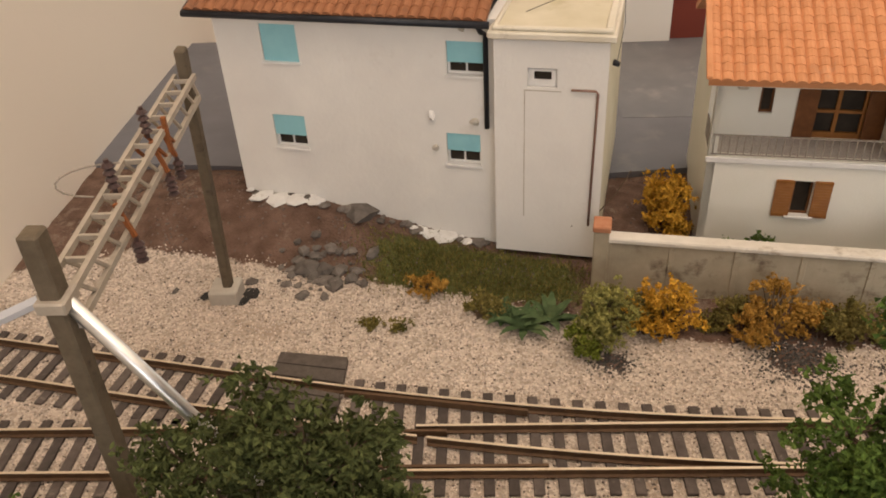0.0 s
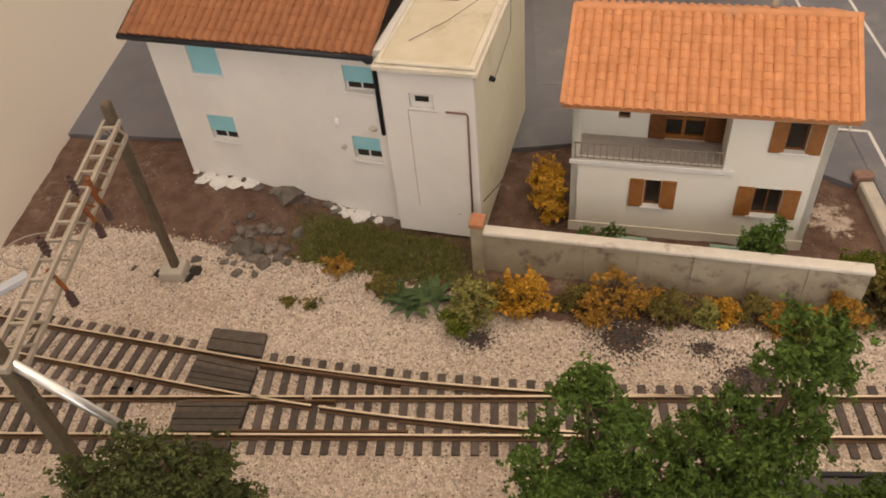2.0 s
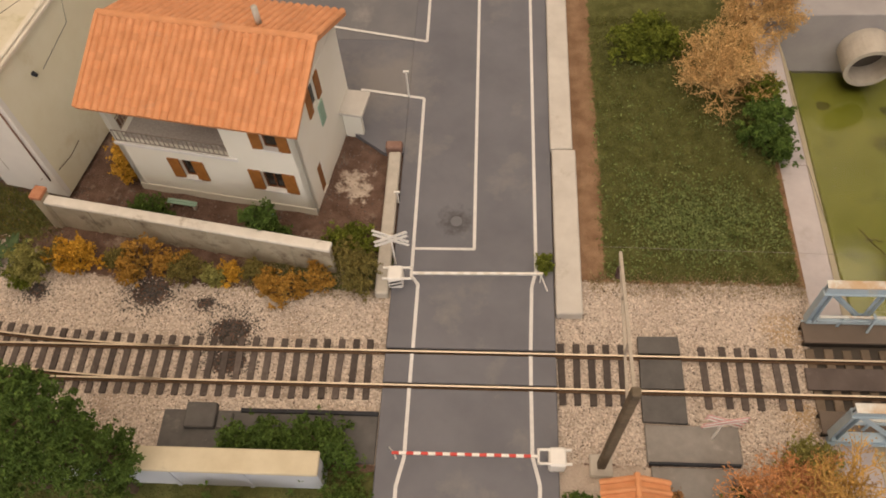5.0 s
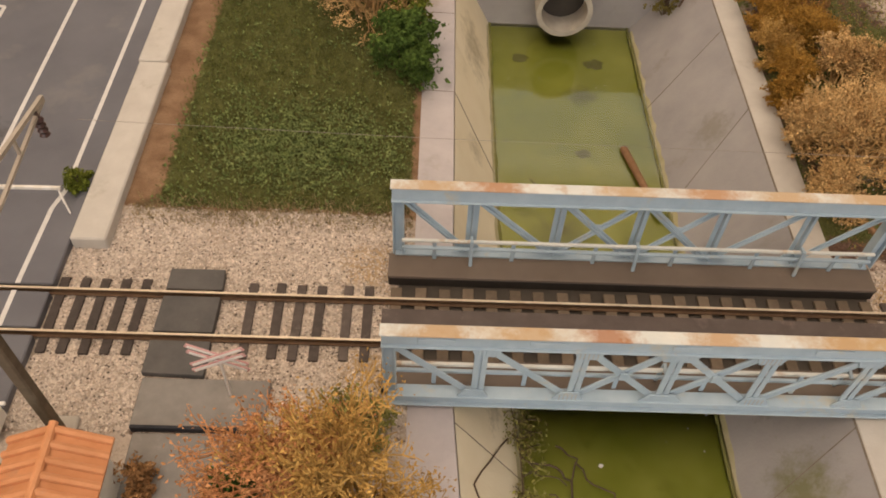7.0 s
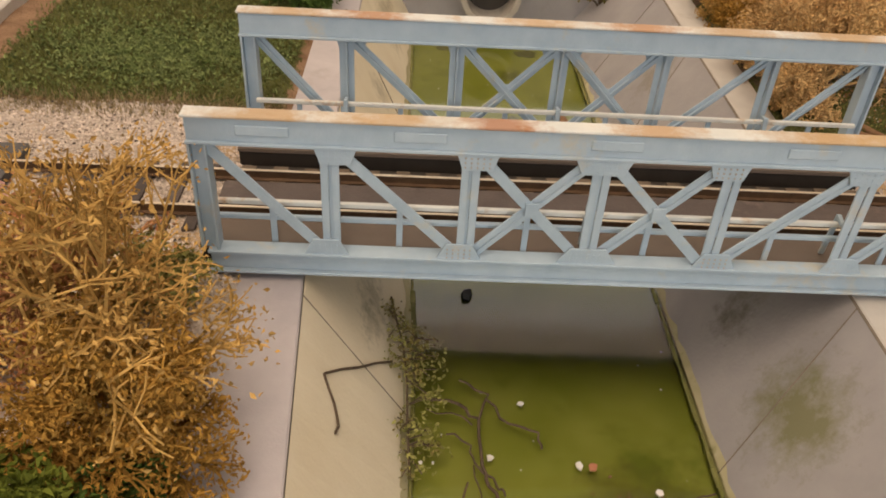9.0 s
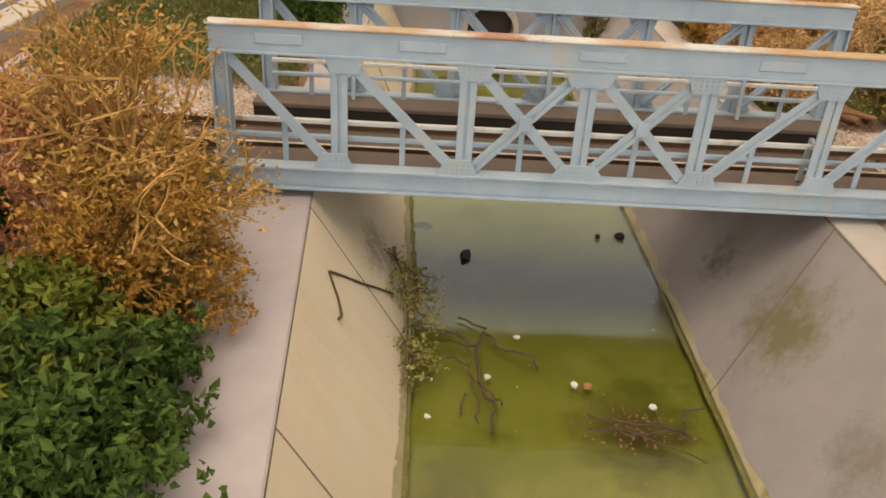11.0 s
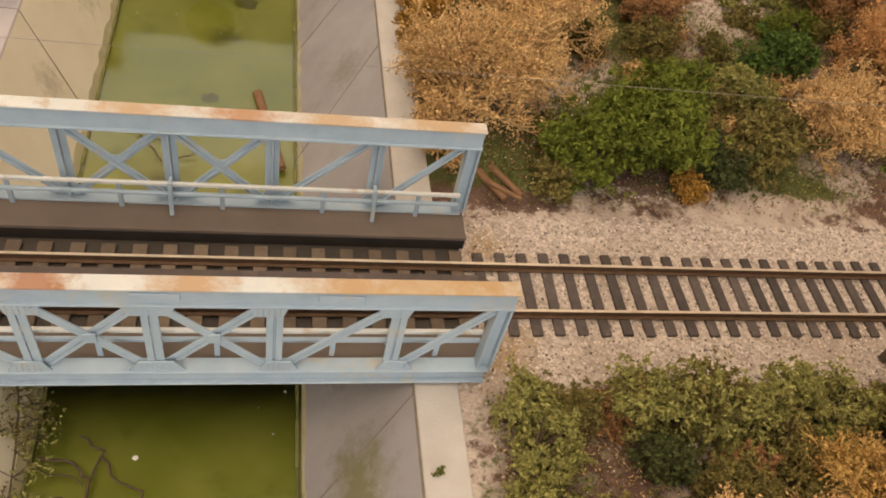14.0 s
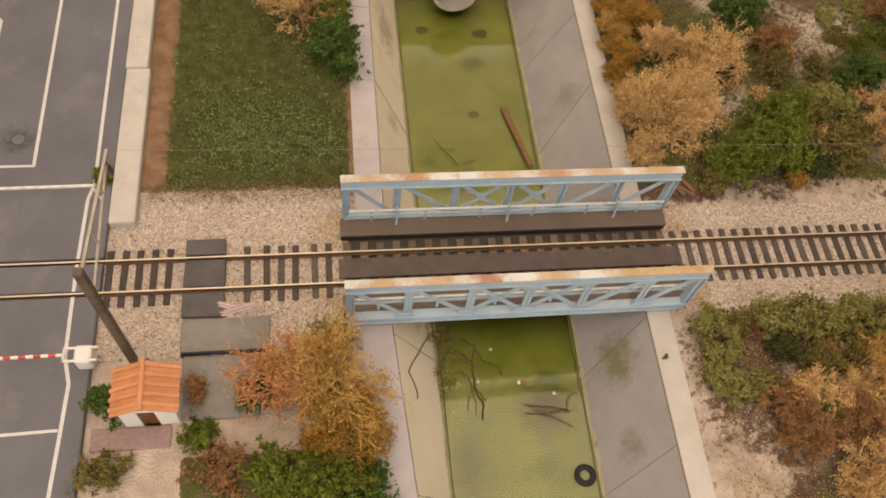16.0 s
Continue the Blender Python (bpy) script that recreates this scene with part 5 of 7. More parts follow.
for k in range(13):
    c = ba.lerp(bb, (k + 0.5) / 13)
    part("rung", Geo().beam(c + Vector((-0.3, 0, 0)), c + Vector((0.3, 0, 0)), 0.09, 0.12, (0, 0, 1)), LATTICE, portal)
    d = ba.lerp(bb, min(1.0, (k + 1.3) / 13))
    for dx in (-0.3, 0.3):
        part("lacing", Geo().beam(c + Vector((dx, 0, 0)), d + Vector((dx, 0, -0.7)), 0.07, 0.08, (1, 0, 0)), RUST if k in (7, 8) else LATTICE, portal)


def insulator(parent, p, up):
    g = Geo().tube(p, (p[0], p[1], p[2] + up), 0.06, 0.06, 8)
    for k in range(4):
        z = p[2] + up * (0.25 + 0.2 * k)
        g.tube((p[0], p[1], z - 0.04), (p[0], p[1], z + 0.05), 0.16, 0.1, 10)
    part("insulator", g, INSULATOR, parent, "ribbed dark brown insulator")


for t, up in ((0.36, 0.9), (0.62, 0.9)):
    c = ba.lerp(bb, t)
    insulator(portal, (c.x, c.y, c.z), up)
for t in (0.3, 0.58, 0.66):
    c = ba.lerp(bb, t) + Vector((0.45, 0, -0.8))
    insulator(portal, (c.x, c.y, c.z), -0.75)
    part("hanger", Geo().beam(c + Vector((-0.25, 0, 0.9)), c, 0.1, 0.1, (0, 1, 0)), RUST, portal, "rusty hanger")
c = ba.lerp(bb, 0.62)
part("bracket", Geo().beam(c + Vector((0.35, -1.0, -0.6)), c + Vector((0.35, 1.2, -0.6)), 0.14, 0.14).beam(c + Vector((0.35, 0.4, 0.4)), c + Vector((0.35, 0.4, -0.7)), 0.12, 0.12), RUST, portal, "rusty angle bracket")
c = ba.lerp(bb, 0.34)
part("jumper_wire", Geo().path_tube([(c.x - 1.2 * math.sin(t), c.y + 0.8 * math.cos(t), c.z + 0.5) for t in np.linspace(0, math.pi, 10)], 0.025, 5), IRON, portal, "thin looped wire")

rod = tagged(part("support_rod", Geo().tube((-7.85, -4.35, 9.3), (-3.9, -3.2, -0.05), 0.16, 0.16, 12), SILVER, None, "", smooth=True), "bare silver metal rod leaning on the pole", "rod")

mast = thing("catenary_mast", "weathered pole with a grey lattice arm over the track", "overhead line mast", 33.1, -4.35, 0, group="catenary masts")
part("pole", Geo().beam((0, 0, -0.2), (0.15, -0.2, 9.3), 0.36, 0.36), POLE, mast, "", 0.05)
part("foot_block", Geo().box(-0.5, 0.5, -0.5, 0.5, -0.25, 0.12), CONCRETE, mast, "", 0.05)
part("arm", Geo().beam((0.15, -0.25, 8.9), (0.2, 6.2, 8.0), 0.12, 0.12, (0, 0, 1)).beam((0.15, -0.2, 7.2), (0.2, 6.2, 7.9), 0.1, 0.1, (0, 0, 1)).beam((0.15, 2.0, 8.55), (0.15, 2.0, 7.5), 0.08, 0.08).beam((0.18, 4.2, 8.25), (0.18, 4.2, 7.75), 0.08, 0.08), LATTICE, mast)
insulator(mast, (0.2, 5.6, 7.95), -0.9)

mast2 = thing("catenary_mast", "leaning wooden pole with a pale arm and white insulators", "overhead line mast", M2F[0], M2F[1], 0, group="catenary masts")
joint, tip, mid = [Vector((p[0] - M2F[0], p[1] - M2F[1], p[2])) for p in (M2J, M2T, M2M)]
part("pole", Geo().beam((0, 0, -0.3), joint * 1.04, 0.3, 0.3), POLE, mast2, "", 0.05)
part("arm", Geo().beam(joint, tip, 0.16, 0.16, (0, 0, 1)), LATTICE, mast2)
part("brace", Geo().beam(mid, joint + Vector((1.6, 0.4, -0.2)), 0.07, 0.07, (0, 0, 1)), LATTICE, mast2)
for d in ((0.1, 0.0, 0.0), (-0.5, 0.25, 0.0), (0.45, -0.45, -0.3)):
    p = tip + Vector(d)
    part("insulator", Geo().tube(p, p + Vector((0.1, 0.15, 0.45)), 0.13, 0.09, 8), PLASTIC_WHITE, mast2, "white insulator", smooth=True)
part("cross_arm", Geo().beam(tip + Vector((-0.5, 0.25, 0.0)), mid + Vector((0.1, 0.1, 0.1)), 0.09, 0.09, (0, 0, 1)), LATTICE, mast2)
tagged(part("overhead_wire", Geo().path_tube([(33, 3.6, 5.6), (44, 3.4, 5.5), (70.0, 3.0, 5.6), (105, 3.0, 5.6)], 0.007, 4), IRON), "very thin overhead wire along the track", "wire")


# ---------------- level crossing ----------------
def barrier(x, y, length, rz, striped, label):
    t = thing("barrier", label, "barrier", x, y, ROAD_Z, rz, "crossing barriers")
    part("machine_case", Geo().box(-0.5, 0.25, -0.42, 0.42, 0.0, 0.95), PLASTIC_WHITE, t, "white barrier machine", 0.08)
    for k in range(2):
        part("stripe", Geo().beam((-0.42, -0.425, 0.25 + 0.3 * k), (0.2, -0.425, 0.5 + 0.3 * k), 0.12, 0.02), BLACK_PAINT, t)
    part("fork", Geo().box(-0.75, 0.75, -0.36, -0.26, 0.8, 0.92).box(-0.75, 0.75, 0.26, 0.36, 0.8, 0.92).box(0.65, 0.75, -0.36, 0.36, 0.8, 0.92), PLASTIC_WHITE, t, "", 0.02)
    n = 20
    for k in range(n):
        a, b = 0.7 + (length - 0.7) * k / n, 0.7 + (length - 0.7) * (k + 1) / n
        part("boom", Geo().box(a, b, -0.06, 0.06, 0.8, 0.92), (RED_PAINT if striped else CAPSTONE) if k % 2 else PLASTIC_WHITE, t)
    part("rest_post", Geo().beam((length - 0.1, 0.0, 0.0), (length - 0.1, 0.0, 0.86), 0.06, 0.06).beam((length - 0.1, 0.0, 0.8), (length + 0.25, -0.5, 0.02), 0.05, 0.05), PLASTIC_WHITE, t)


barrier(23.45, 4.7, 7.2, 0.6, False, "white level-crossing barrier lying across the road")
barrier(31.0, -4.35, 7.1, 180.3, True, "red and white level-crossing barrier lying across the road")


def crossbuck(x, y, z, h, rz, mat, label):
    t = thing("crossing_sign", label, "railway sign", x, y, z, rz, "crossing signs")
    part("post", Geo().tube((0, 0, 0), (0, 0, h), 0.05, 0.05, 8), PLASTIC_WHITE, t)
    for dz in (0.0, -0.32):
        for s in (1, -1):
            g = Geo().beam((-0.85, -0.07 - 0.03 * s, h + dz - 0.5 * s), (0.85, -0.07 - 0.03 * s, h + dz + 0.5 * s), 0.19, 0.05, (0, 1, 0))
            blade = part("blade", g, mat or PLASTIC_WHITE, t, "faded red edge" if mat else "", 0.02)
            if mat:
                part("white_face", Geo().beam((-0.78, -0.1 - 0.03 * s, h + dz - 0.459 * s), (0.78, -0.1 - 0.03 * s, h + dz + 0.459 * s), 0.1, 0.02, (0, 1, 0)), PLASTIC_WHITE, blade)


crossbuck(23.2, 5.75, 0.2, 2.7, 0, None, "white double crossbuck warning sign by the road")
crossbuck(38.1, -2.95, -0.1, 2.6, 0, PINK, "faded red and white double crossbuck warning sign")
for x, y, h, label in ((23.05, 9.6, 1.1, "short white marker post beside the road"), (23.1, 17.1, 2.3, "thin grey post beside the yard")):
    tagged(part("marker_post", Geo().tube((x, y, 0.2), (x, y, h), 0.05, 0.05, 8).box(x - 0.16, x + 0.16, y - 0.05, y + 0.05, h, h + 0.1), PLASTIC_WHITE), label, "post")

# wooden and rubber crossing decks
def deck(name, corners, planks, mat, z0, z1, label):
    (ax, ay), (bx, by), (cx, cy), (dx, dy) = corners
    t = thing(name, label, "crossing deck", (ax + cx) / 2, (ay + cy) / 2, 0)
    ox, oy = (ax + cx) / 2, (ay + cy) / 2
    for k in range(planks):
        u0, u1 = k / planks + 0.008, (k + 1) / planks - 0.008

        def q(u, side):
            p0, p1 = ((ax, ay), (dx, dy)) if side == 0 else ((bx, by), (cx, cy))
            return (p0[0] + (p1[0] - p0[0]) * u - ox, p0[1] + (p1[1] - p0[1]) * u - oy)

        part("plank", Geo().prism([q(u1, 0), q(u1, 1), q(u0, 1), q(u0, 0)], z0, z1 + random.Random(k).uniform(-0.02, 0.02)), mat, t, "", 0.015)


deck("timber_deck", ((-6.9, 4.55), (-4.5, 4.2), (-4.5, 2.95), (-7.0, 3.45)), 2, PLANK, -0.1, 0.12, "dark weathered timber crossing deck beside the rails")
deck("timber_deck", ((-7.2, 3.05), (-4.5, 2.35), (-4.6, 1.15), (-7.4, 1.6)), 5, PLANK, -0.1, 0.2, "dark weathered timber crossing deck between the rails")
deck("timber_deck", ((-7.4, 0.72), (-4.5, 0.72), (-4.6, -0.7), (-7.4, -0.7)), 5, PLANK, -0.1, 0.2, "dark weathered timber crossing deck between the rails")
deck("timber_deck", ((-7.5, -1.05), (-4.8, -1.05), (-4.7, -2.5), (-7.5, -2.4)), 4, PLANK, -0.1, 0.12, "dark weathered timber crossing deck beside the rails")
deck("rubber_deck", ((35.15, 1.95), (37.05, 1.97), (37.1, 1.05), (35.15, 1.05)), 1, RUBBER, -0.1, 0.16, "dark grey crossing plate beside the rails")
deck("rubber_deck", ((35.15, 0.74), (37.1, 0.74), (37.1, -0.74), (35.12, -0.74)), 1, RUBBER, -0.1, 0.2, "dark grey crossing plate between the rails")
deck("rubber_deck", ((35.1, -1.03), (37.1, -1.03), (37.1, -2.35), (35.1, -2.3)), 1, RUBBER, -0.1, 0.14, "dark grey crossing plate beside the rails")
tagged(part("concrete_slab", Geo().box(35.15, 39.3, -4.15, -2.4, -0.3, 0.06), SLAB, None, "", 0.04), "grey stained concrete slab beside the track", "slab")
tagged(part("concrete_slab", Geo().box(35.3, 38.9, -7.4, -4.3, -0.3, 0.0), SLAB, None, "", 0.04), "grey stained concrete slab beside the track", "slab")
tagged(part("edge_strip", Geo().box(35.2, 39.2, -4.24, -4.12, -0.2, 0.16), GUTTER, None, "", 0.02), "thin black strip along the slab", "strip")
tagged(part("concrete_slab", Geo().box(12.8, 23.0, -4.6, -2.25, -0.4, -0.02), RUBBER, None, "", 0.04), "dark grey slab beside the track", "slab")
tagged(part("edge_strip", Geo().box(16.5, 23.0, -2.35, -2.15, -0.2, 0.1), GUTTER, None, "", 0.02), "black strip along the ballast", "strip")
tagged(part("relay_box", Geo().box(13.95, 15.4, -3.2, -1.98, -0.05, 0.3), RUBBER, None, "", 0.05), "flat dark grey trackside box", "box")
tagged(part("relay_box", Geo().box(15.5, 16.2, -3.2, -2.4, -0.05, 0.2), RUBBER, None, "", 0.05), "small flat grey trackside box", "box")

# ---------------- little hut ----------------
hut = thing("hut", "small cream hut with an orange tiled roof", "hut", 33.05, -7.5, -0.1, 1.0)
part("wall", wall_plate(2.35, 0, 2.1, 0.12, [(0.75, 1.5, 0.0, 1.8)]), CREAM, hut)
part("wall", Geo().box(0, 0.12, 0.121, 1.7, 0, 2.1).box(2.23, 2.35, 0.121, 1.7, 0, 2.1).box(0.121, 2.229, 1.58, 1.7, 0, 2.1), CREAM, hut)
for y in (0.0, 1.58):
    part("gable", Geo().add([(0, y, 2.1), (2.35, y, 2.1), (1.17, y, 2.7), (0, y + 0.12, 2.1), (2.35, y + 0.12, 2.1), (1.17, y + 0.12, 2.7)], [(0, 1, 2), (5, 4, 3), (0, 3, 4, 1), (1, 4, 5, 2), (2, 5, 3, 0)]), CREAM, hut)
part("door", Geo().box(0.76, 1.49, 0.08, 0.12, 0, 1.79), DOORWOOD, hut, "dark brown door", 0.01)
for s in (0, 1):
    for k in range(5):
        y0 = -0.2 + k * 0.44
        a, b = ((-0.25, 2.1), (1.19, 2.85)) if s == 0 else ((2.6, 2.1), (1.15, 2.85))
        g = Geo()
        g.add([(a[0], y0, a[1]), (b[0], y0, b[1]), (b[0], y0 + 0.44, b[1]), (a[0], y0 + 0.44, a[1]), (a[0], y0, a[1] - 0.08), (b[0], y0, b[1] - 0.08), (b[0], y0 + 0.44, b[1] - 0.08), (a[0], y0 + 0.44, a[1] - 0.08)], [(0, 1, 2, 3), (7, 6, 5, 4), (0, 4, 5, 1), (1, 5, 6, 2), (2, 6, 7, 3), (3, 7, 4, 0)])
        g.tube((a[0], y0 + 0.3, a[1] + 0.02), (b[0], y0 + 0.3, b[1] + 0.02), 0.12, 0.12, 8)
        part("roof_tile", g, ROOF_ORANGE, hut, "orange roof tile course")
part("ridge_tile", Geo().tube((1.17, -0.25, 2.87), (1.17, 2.05, 2.87), 0.13, 0.13, 8), ROOF_ORANGE, hut)
pad = structure("hut_terrace", Geo().box(31.55, 35.0, -8.55, -7.55, -0.3, 0.02), BRICK_PAD, "pinkish patterned paving in front of the hut", "pavement", 0.03)
for i in range(12):
    for j in range(4):
        x, y = 31.62 + i * 0.28, -8.5 + j * 0.235
        part("paver", Geo().prism([(x, y + 0.1), (x + 0.13, y), (x + 0.26, y + 0.1), (x + 0.13, y + 0.2)], 0.02, 0.045), BRICK_PAD, pad)

# ---------------- channel things ----------------
pipe = thing("drain_pipe", "wide pale concrete drain pipe in the channel's end wall", "pipe", 51.05, CH_BACK, -1.95)
n = 28
go = Geo()
for y0, y1 in ((-2.0, 0.2),):
    ring = [(math.cos(2 * math.pi * i / n), math.sin(2 * math.pi * i / n)) for i in range(n)]
    p = [(c * 1.5, y0, s * 1.5) for c, s in ring] + [(c * 1.5, y1, s * 1.5) for c, s in ring] + [(c * 1.22, y0, s * 1.22) for c, s in ring] + [(c * 1.22, y1, s * 1.22) for c, s in ring]
    f = []
    for i in range(n):
        j = (i + 1) % n
        f += [(i, j, n + j, n + i), (2 * n + i, 3 * n + i, 3 * n + j, 2 * n + j), (i, 2 * n + i, 2 * n + j, j)]
    go.add(p, f)
part("barrel", go, CONCRETE, pipe, "", smooth=False)
# Dark disc closing the barrel; its colour stands for the shade inside.
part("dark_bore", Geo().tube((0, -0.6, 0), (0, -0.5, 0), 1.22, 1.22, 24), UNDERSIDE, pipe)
tyre = thing("tyre", "old black tyre lying in the shallow water", "tyre", 54.7, -10.2, BED_Z + 0.1)
ty = Geo()
for i in range(20):
    for j in range(8):
        a, b = 2 * math.pi * i / 20, 2 * math.pi * j / 8
        ty.v.append(((0.42 + 0.16 * math.cos(b)) * math.cos(a), (0.42 + 0.16 * math.cos(b)) * math.sin(a), 0.15 + 0.15 * math.sin(b)))
ty.f = [(i * 8 + j, ((i + 1) % 20) * 8 + j, ((i + 1) % 20) * 8 + (j + 1) % 8, i * 8 + (j + 1) % 8) for i in range(20) for j in range(8)]
part("tread", ty, TYRE, tyre, smooth=True)
for a, b, r in (((53.6, 13.4, -4.05), (54.7, 8.8, -3.95), 0.2), ((61.0, 5.3, 0.1), (61.9, 3.7, 0.15), 0.16), ((61.6, 5.2, 0.2), (62.5, 3.9, 0.15), 0.14), ((61.3, 4.4, 0.3), (62.4, 3.6, 0.3), 0.1)):
    tagged(part("log", Geo().tube(a, b, r, r * 0.8, 9), LOG_WOOD, None, "", 0.02), "cut brown log with rough bark", "log", "logs")
WZ = BED_Z + 0.2


def twig(pts, r, label="thin dark twig lying in the channel"):
    tagged(part("twig", Geo().path_tube(pts, r, 5), TWIG), label, "twig", "twigs")


def crooked(x, y, z, dx, dy, n, rng, rise=0.0):
    pts = [(x, y, z)]
    for k in range(n):
        x, y, z = x + dx / n + rng.uniform(-0.16, 0.16), y + dy / n + rng.uniform(-0.16, 0.16), z + rise / n + rng.uniform(-0.03, 0.05)
        pts.append((x, y, max(z, WZ + 0.03)))
    return pts


rng = random.Random(21)


def bent(r, *plan):
    """A crooked twig over the water, along a plan line."""
    pts = []
    for (ax, ay), (bx, by) in zip(plan, plan[1:]):
        for u in (0.0, 0.33, 0.67):
            pts.append((ax + u * (bx - ax) + rng.uniform(-0.06, 0.06), ay + u * (by - ay) + rng.uniform(-0.06, 0.06), WZ + 0.05 + rng.uniform(0, 0.12)))
    pts.append((*plan[-1], WZ + 0.03))
    twig(pts, r)


bent(0.045, (48.1, -3.1), (49.1, -3.2), (49.5, -3.8), (49.6, -5.1), (49.7, -5.6), (49.9, -6.3), (49.8, -7.0))
bent(0.035, (49.1, -2.4), (49.8, -2.9), (49.55, -3.8))
bent(0.035, (49.8, -3.0), (50.3, -3.9), (51.0, -4.2), (51.1, -4.6))
bent(0.025, (48.2, -3.5), (48.9, -3.6), (49.4, -3.9))
bent(0.03, (48.7, -4.2), (49.3, -4.6), (49.4, -5.2), (50.0, -5.8), (50.1, -6.0))
bent(0.022, (49.4, -5.2), (49.5, -6.1), (49.5, -6.7))
bent(0.03, (49.2, -5.7), (49.1, -6.4))
bent(0.025, (55.1, -5.9), (54.6, -6.0), (54.4, -6.3), (54.3, -6.8))
bent(0.03, (52.1, -6.3), (52.9, -6.5), (53.7, -6.6), (54.5, -6.9))
bent(0.025, (52.0, -6.8), (53.0, -6.9), (54.3, -6.7))
bent(0.02, (52.6, -6.6), (53.5, -7.1), (54.6, -7.7))
for x, y, dx, dy in ((50.2, 9.0, -0.9, 2.2), (50.5, 9.3, 0.9, 0.4), (50.1, 10.2, -1.0, 0.2)):
    twig(crooked(x, y, WZ + 0.1, dx, dy, 7, rng), 0.03)
twig([(47.28, -2.54, -3.3), (46.9, -3.2, -2.72), (46.54, -3.94, -2.14), (46.2, -4.55, -1.6), (45.93, -5.17, -1.1), (45.9, -5.25, -1.05), (46.02, -5.5, -1.22), (46.16, -5.75, -1.42), (46.24, -6.0, -1.53), (46.3, -6.25, -1.58), (46.26, -6.5, -1.5)], 0.032, "bent dark twig on the sloping channel wall")
twig([(3.6, 10.0, 1.5), (4.6, 10.2, 1.9), (5.4, 10.9, 2.4), (6.0, 11.4, 3.1)], 0.025, "thin dry stalk leaning beside the tower wall")
gen_w = np.random.default_rng(88)
debris = Geo()
for k in range(120):
    x, y = gen_w.normal(53.2, 0.7), gen_w.normal(-6.6, 0.45)
    debris.rock(x, y, WZ + 0.01, rng.uniform(0.02, 0.05), rng)
tagged(part("silt_crumbs", debris, LOG_WOOD), "brown rotten leaf crumbs caught on the twigs", "debris", kind="stuff")
twig([(57.0, 21.5, -1.4), (57.6, 22.0, -0.2), (58.0, 21.6, 0.7), (58.5, 22.2, 1.1)], 0.07, "dark twig growing at the channel's end")
twig([(57.3, 22.0, -0.6), (57.2, 21.7, 0.5), (56.8, 21.9, 1.2)], 0.06, "dark twig growing at the channel's end")
for x, y, r in ((49.4, 1.2, 0.3), (53.9, 2.9, 0.14), (54.7, 3.1, 0.22)):
    tagged(part("stone", Geo().rock(x, y, WZ + 0.06, r, rng), TYRE), "dark stone in the shallow water", "stone", "stones in the water")
for x, y, s, m in ((51.98, -5.08, 0.13, PLASTIC_WHITE), (52.3, -5.1, 0.14, CLAY), (53.8, -5.8, 0.11, PLASTIC_WHITE), (50.7, -3.1, 0.09, PLASTIC_WHITE), (49.8, -4.9, 0.12, CAPSTONE), (48.3, -6.5, 0.1, CAPSTONE), (48.1, -5.1, 0.06, PLASTIC_WHITE), (48.4, -5.1, 0.05, PLASTIC_WHITE)):
    a = rng.uniform(0, 3)
    tagged(part("litter", Geo().prism([(x + s * math.cos(a + t) * rng.uniform(0.6, 1.2), y + s * math.sin(a + t) * rng.uniform(0.6, 1.2)) for t in (0, 1.3, 2.6, 4.0, 5.2)], WZ - 0.01, WZ + 0.04), m), "small crumpled scrap floating in the channel", "litter", "litter")
specks = Geo()
for k in range(70):
    x, y = rng.uniform(BED_L + 0.8, BED_R - 0.3), rng.uniform(-14, 22)
    specks.rock(x, y, WZ + 0.01, rng.uniform(0.015, 0.035), rng)
tagged(part("floating_specks", specks, CAPSTONE), "tiny pale and dark specks on the water", "debris", kind="stuff")

# ---------------- rubble at the old house ----------------
rng = random.Random(31)
ux, uy = math.cos(radians(WROT)), math.sin(radians(WROT))
for k in range(46):
    s = rng.uniform(0.1, 11.0)
    out = rng.uniform(0.1, 0.45)
    x, y = WX + ux * s + uy * out, WY + uy * s - ux * out
    white = (0.2 < s < 3.6 or 7.6 < s < 9.8) and rng.random() < 0.75
    tagged(part("plaster_lump" if white else "rubble_stone", Geo().rock(x, y, ground_height(x, y) + 0.05, rng.uniform(0.14, 0.30), rng, 0.4), CRUMBLE if white else STONE), "broken white plaster lump at the house's foot" if white else "grey rubble stone at the house's foot", "rubble", "rubble at the house")
for x, y, r in ((-4.9, 12.35, 0.95), (-5.4, 12.6, 0.5), (-6.9, 9.7, 0.75), (-6.2, 9.5, 0.6), (-6.5, 9.2, 0.45), (-5.6, 9.6, 0.55), (-7.1, 10.5, 0.4), (-6.7, 11.2, 0.4), (-7.4, 10.9, 0.35), (-4.3, 10.4, 0.55), (-5.0, 9.0, 0.4), (-5.6, 8.6, 0.55), (-6.0, 8.9, 0.4), (-5.9, 7.9, 0.35), (-11.9, 8.4, 0.25), (-9.0, 8.9, 0.35)):
    tagged(part("rubble_stone", Geo().rock(x, y, ground_height(x, y) + r * 0.1, r * 0.72, rng), STONE), "grey rubble stone on the brown earth", "rubble", "rubble heap")
for k in range(60):
    x, y = rng.gauss(-6.2, 1.0), rng.gauss(9.7, 0.75)
    tagged(part("rubble_stone", Geo().rock(x, y, ground_height(x, y) + 0.04, rng.uniform(0.1, 0.3), rng, 0.5), STONE), "small broken grey stone in the rubble heap", "rubble", "rubble heap")
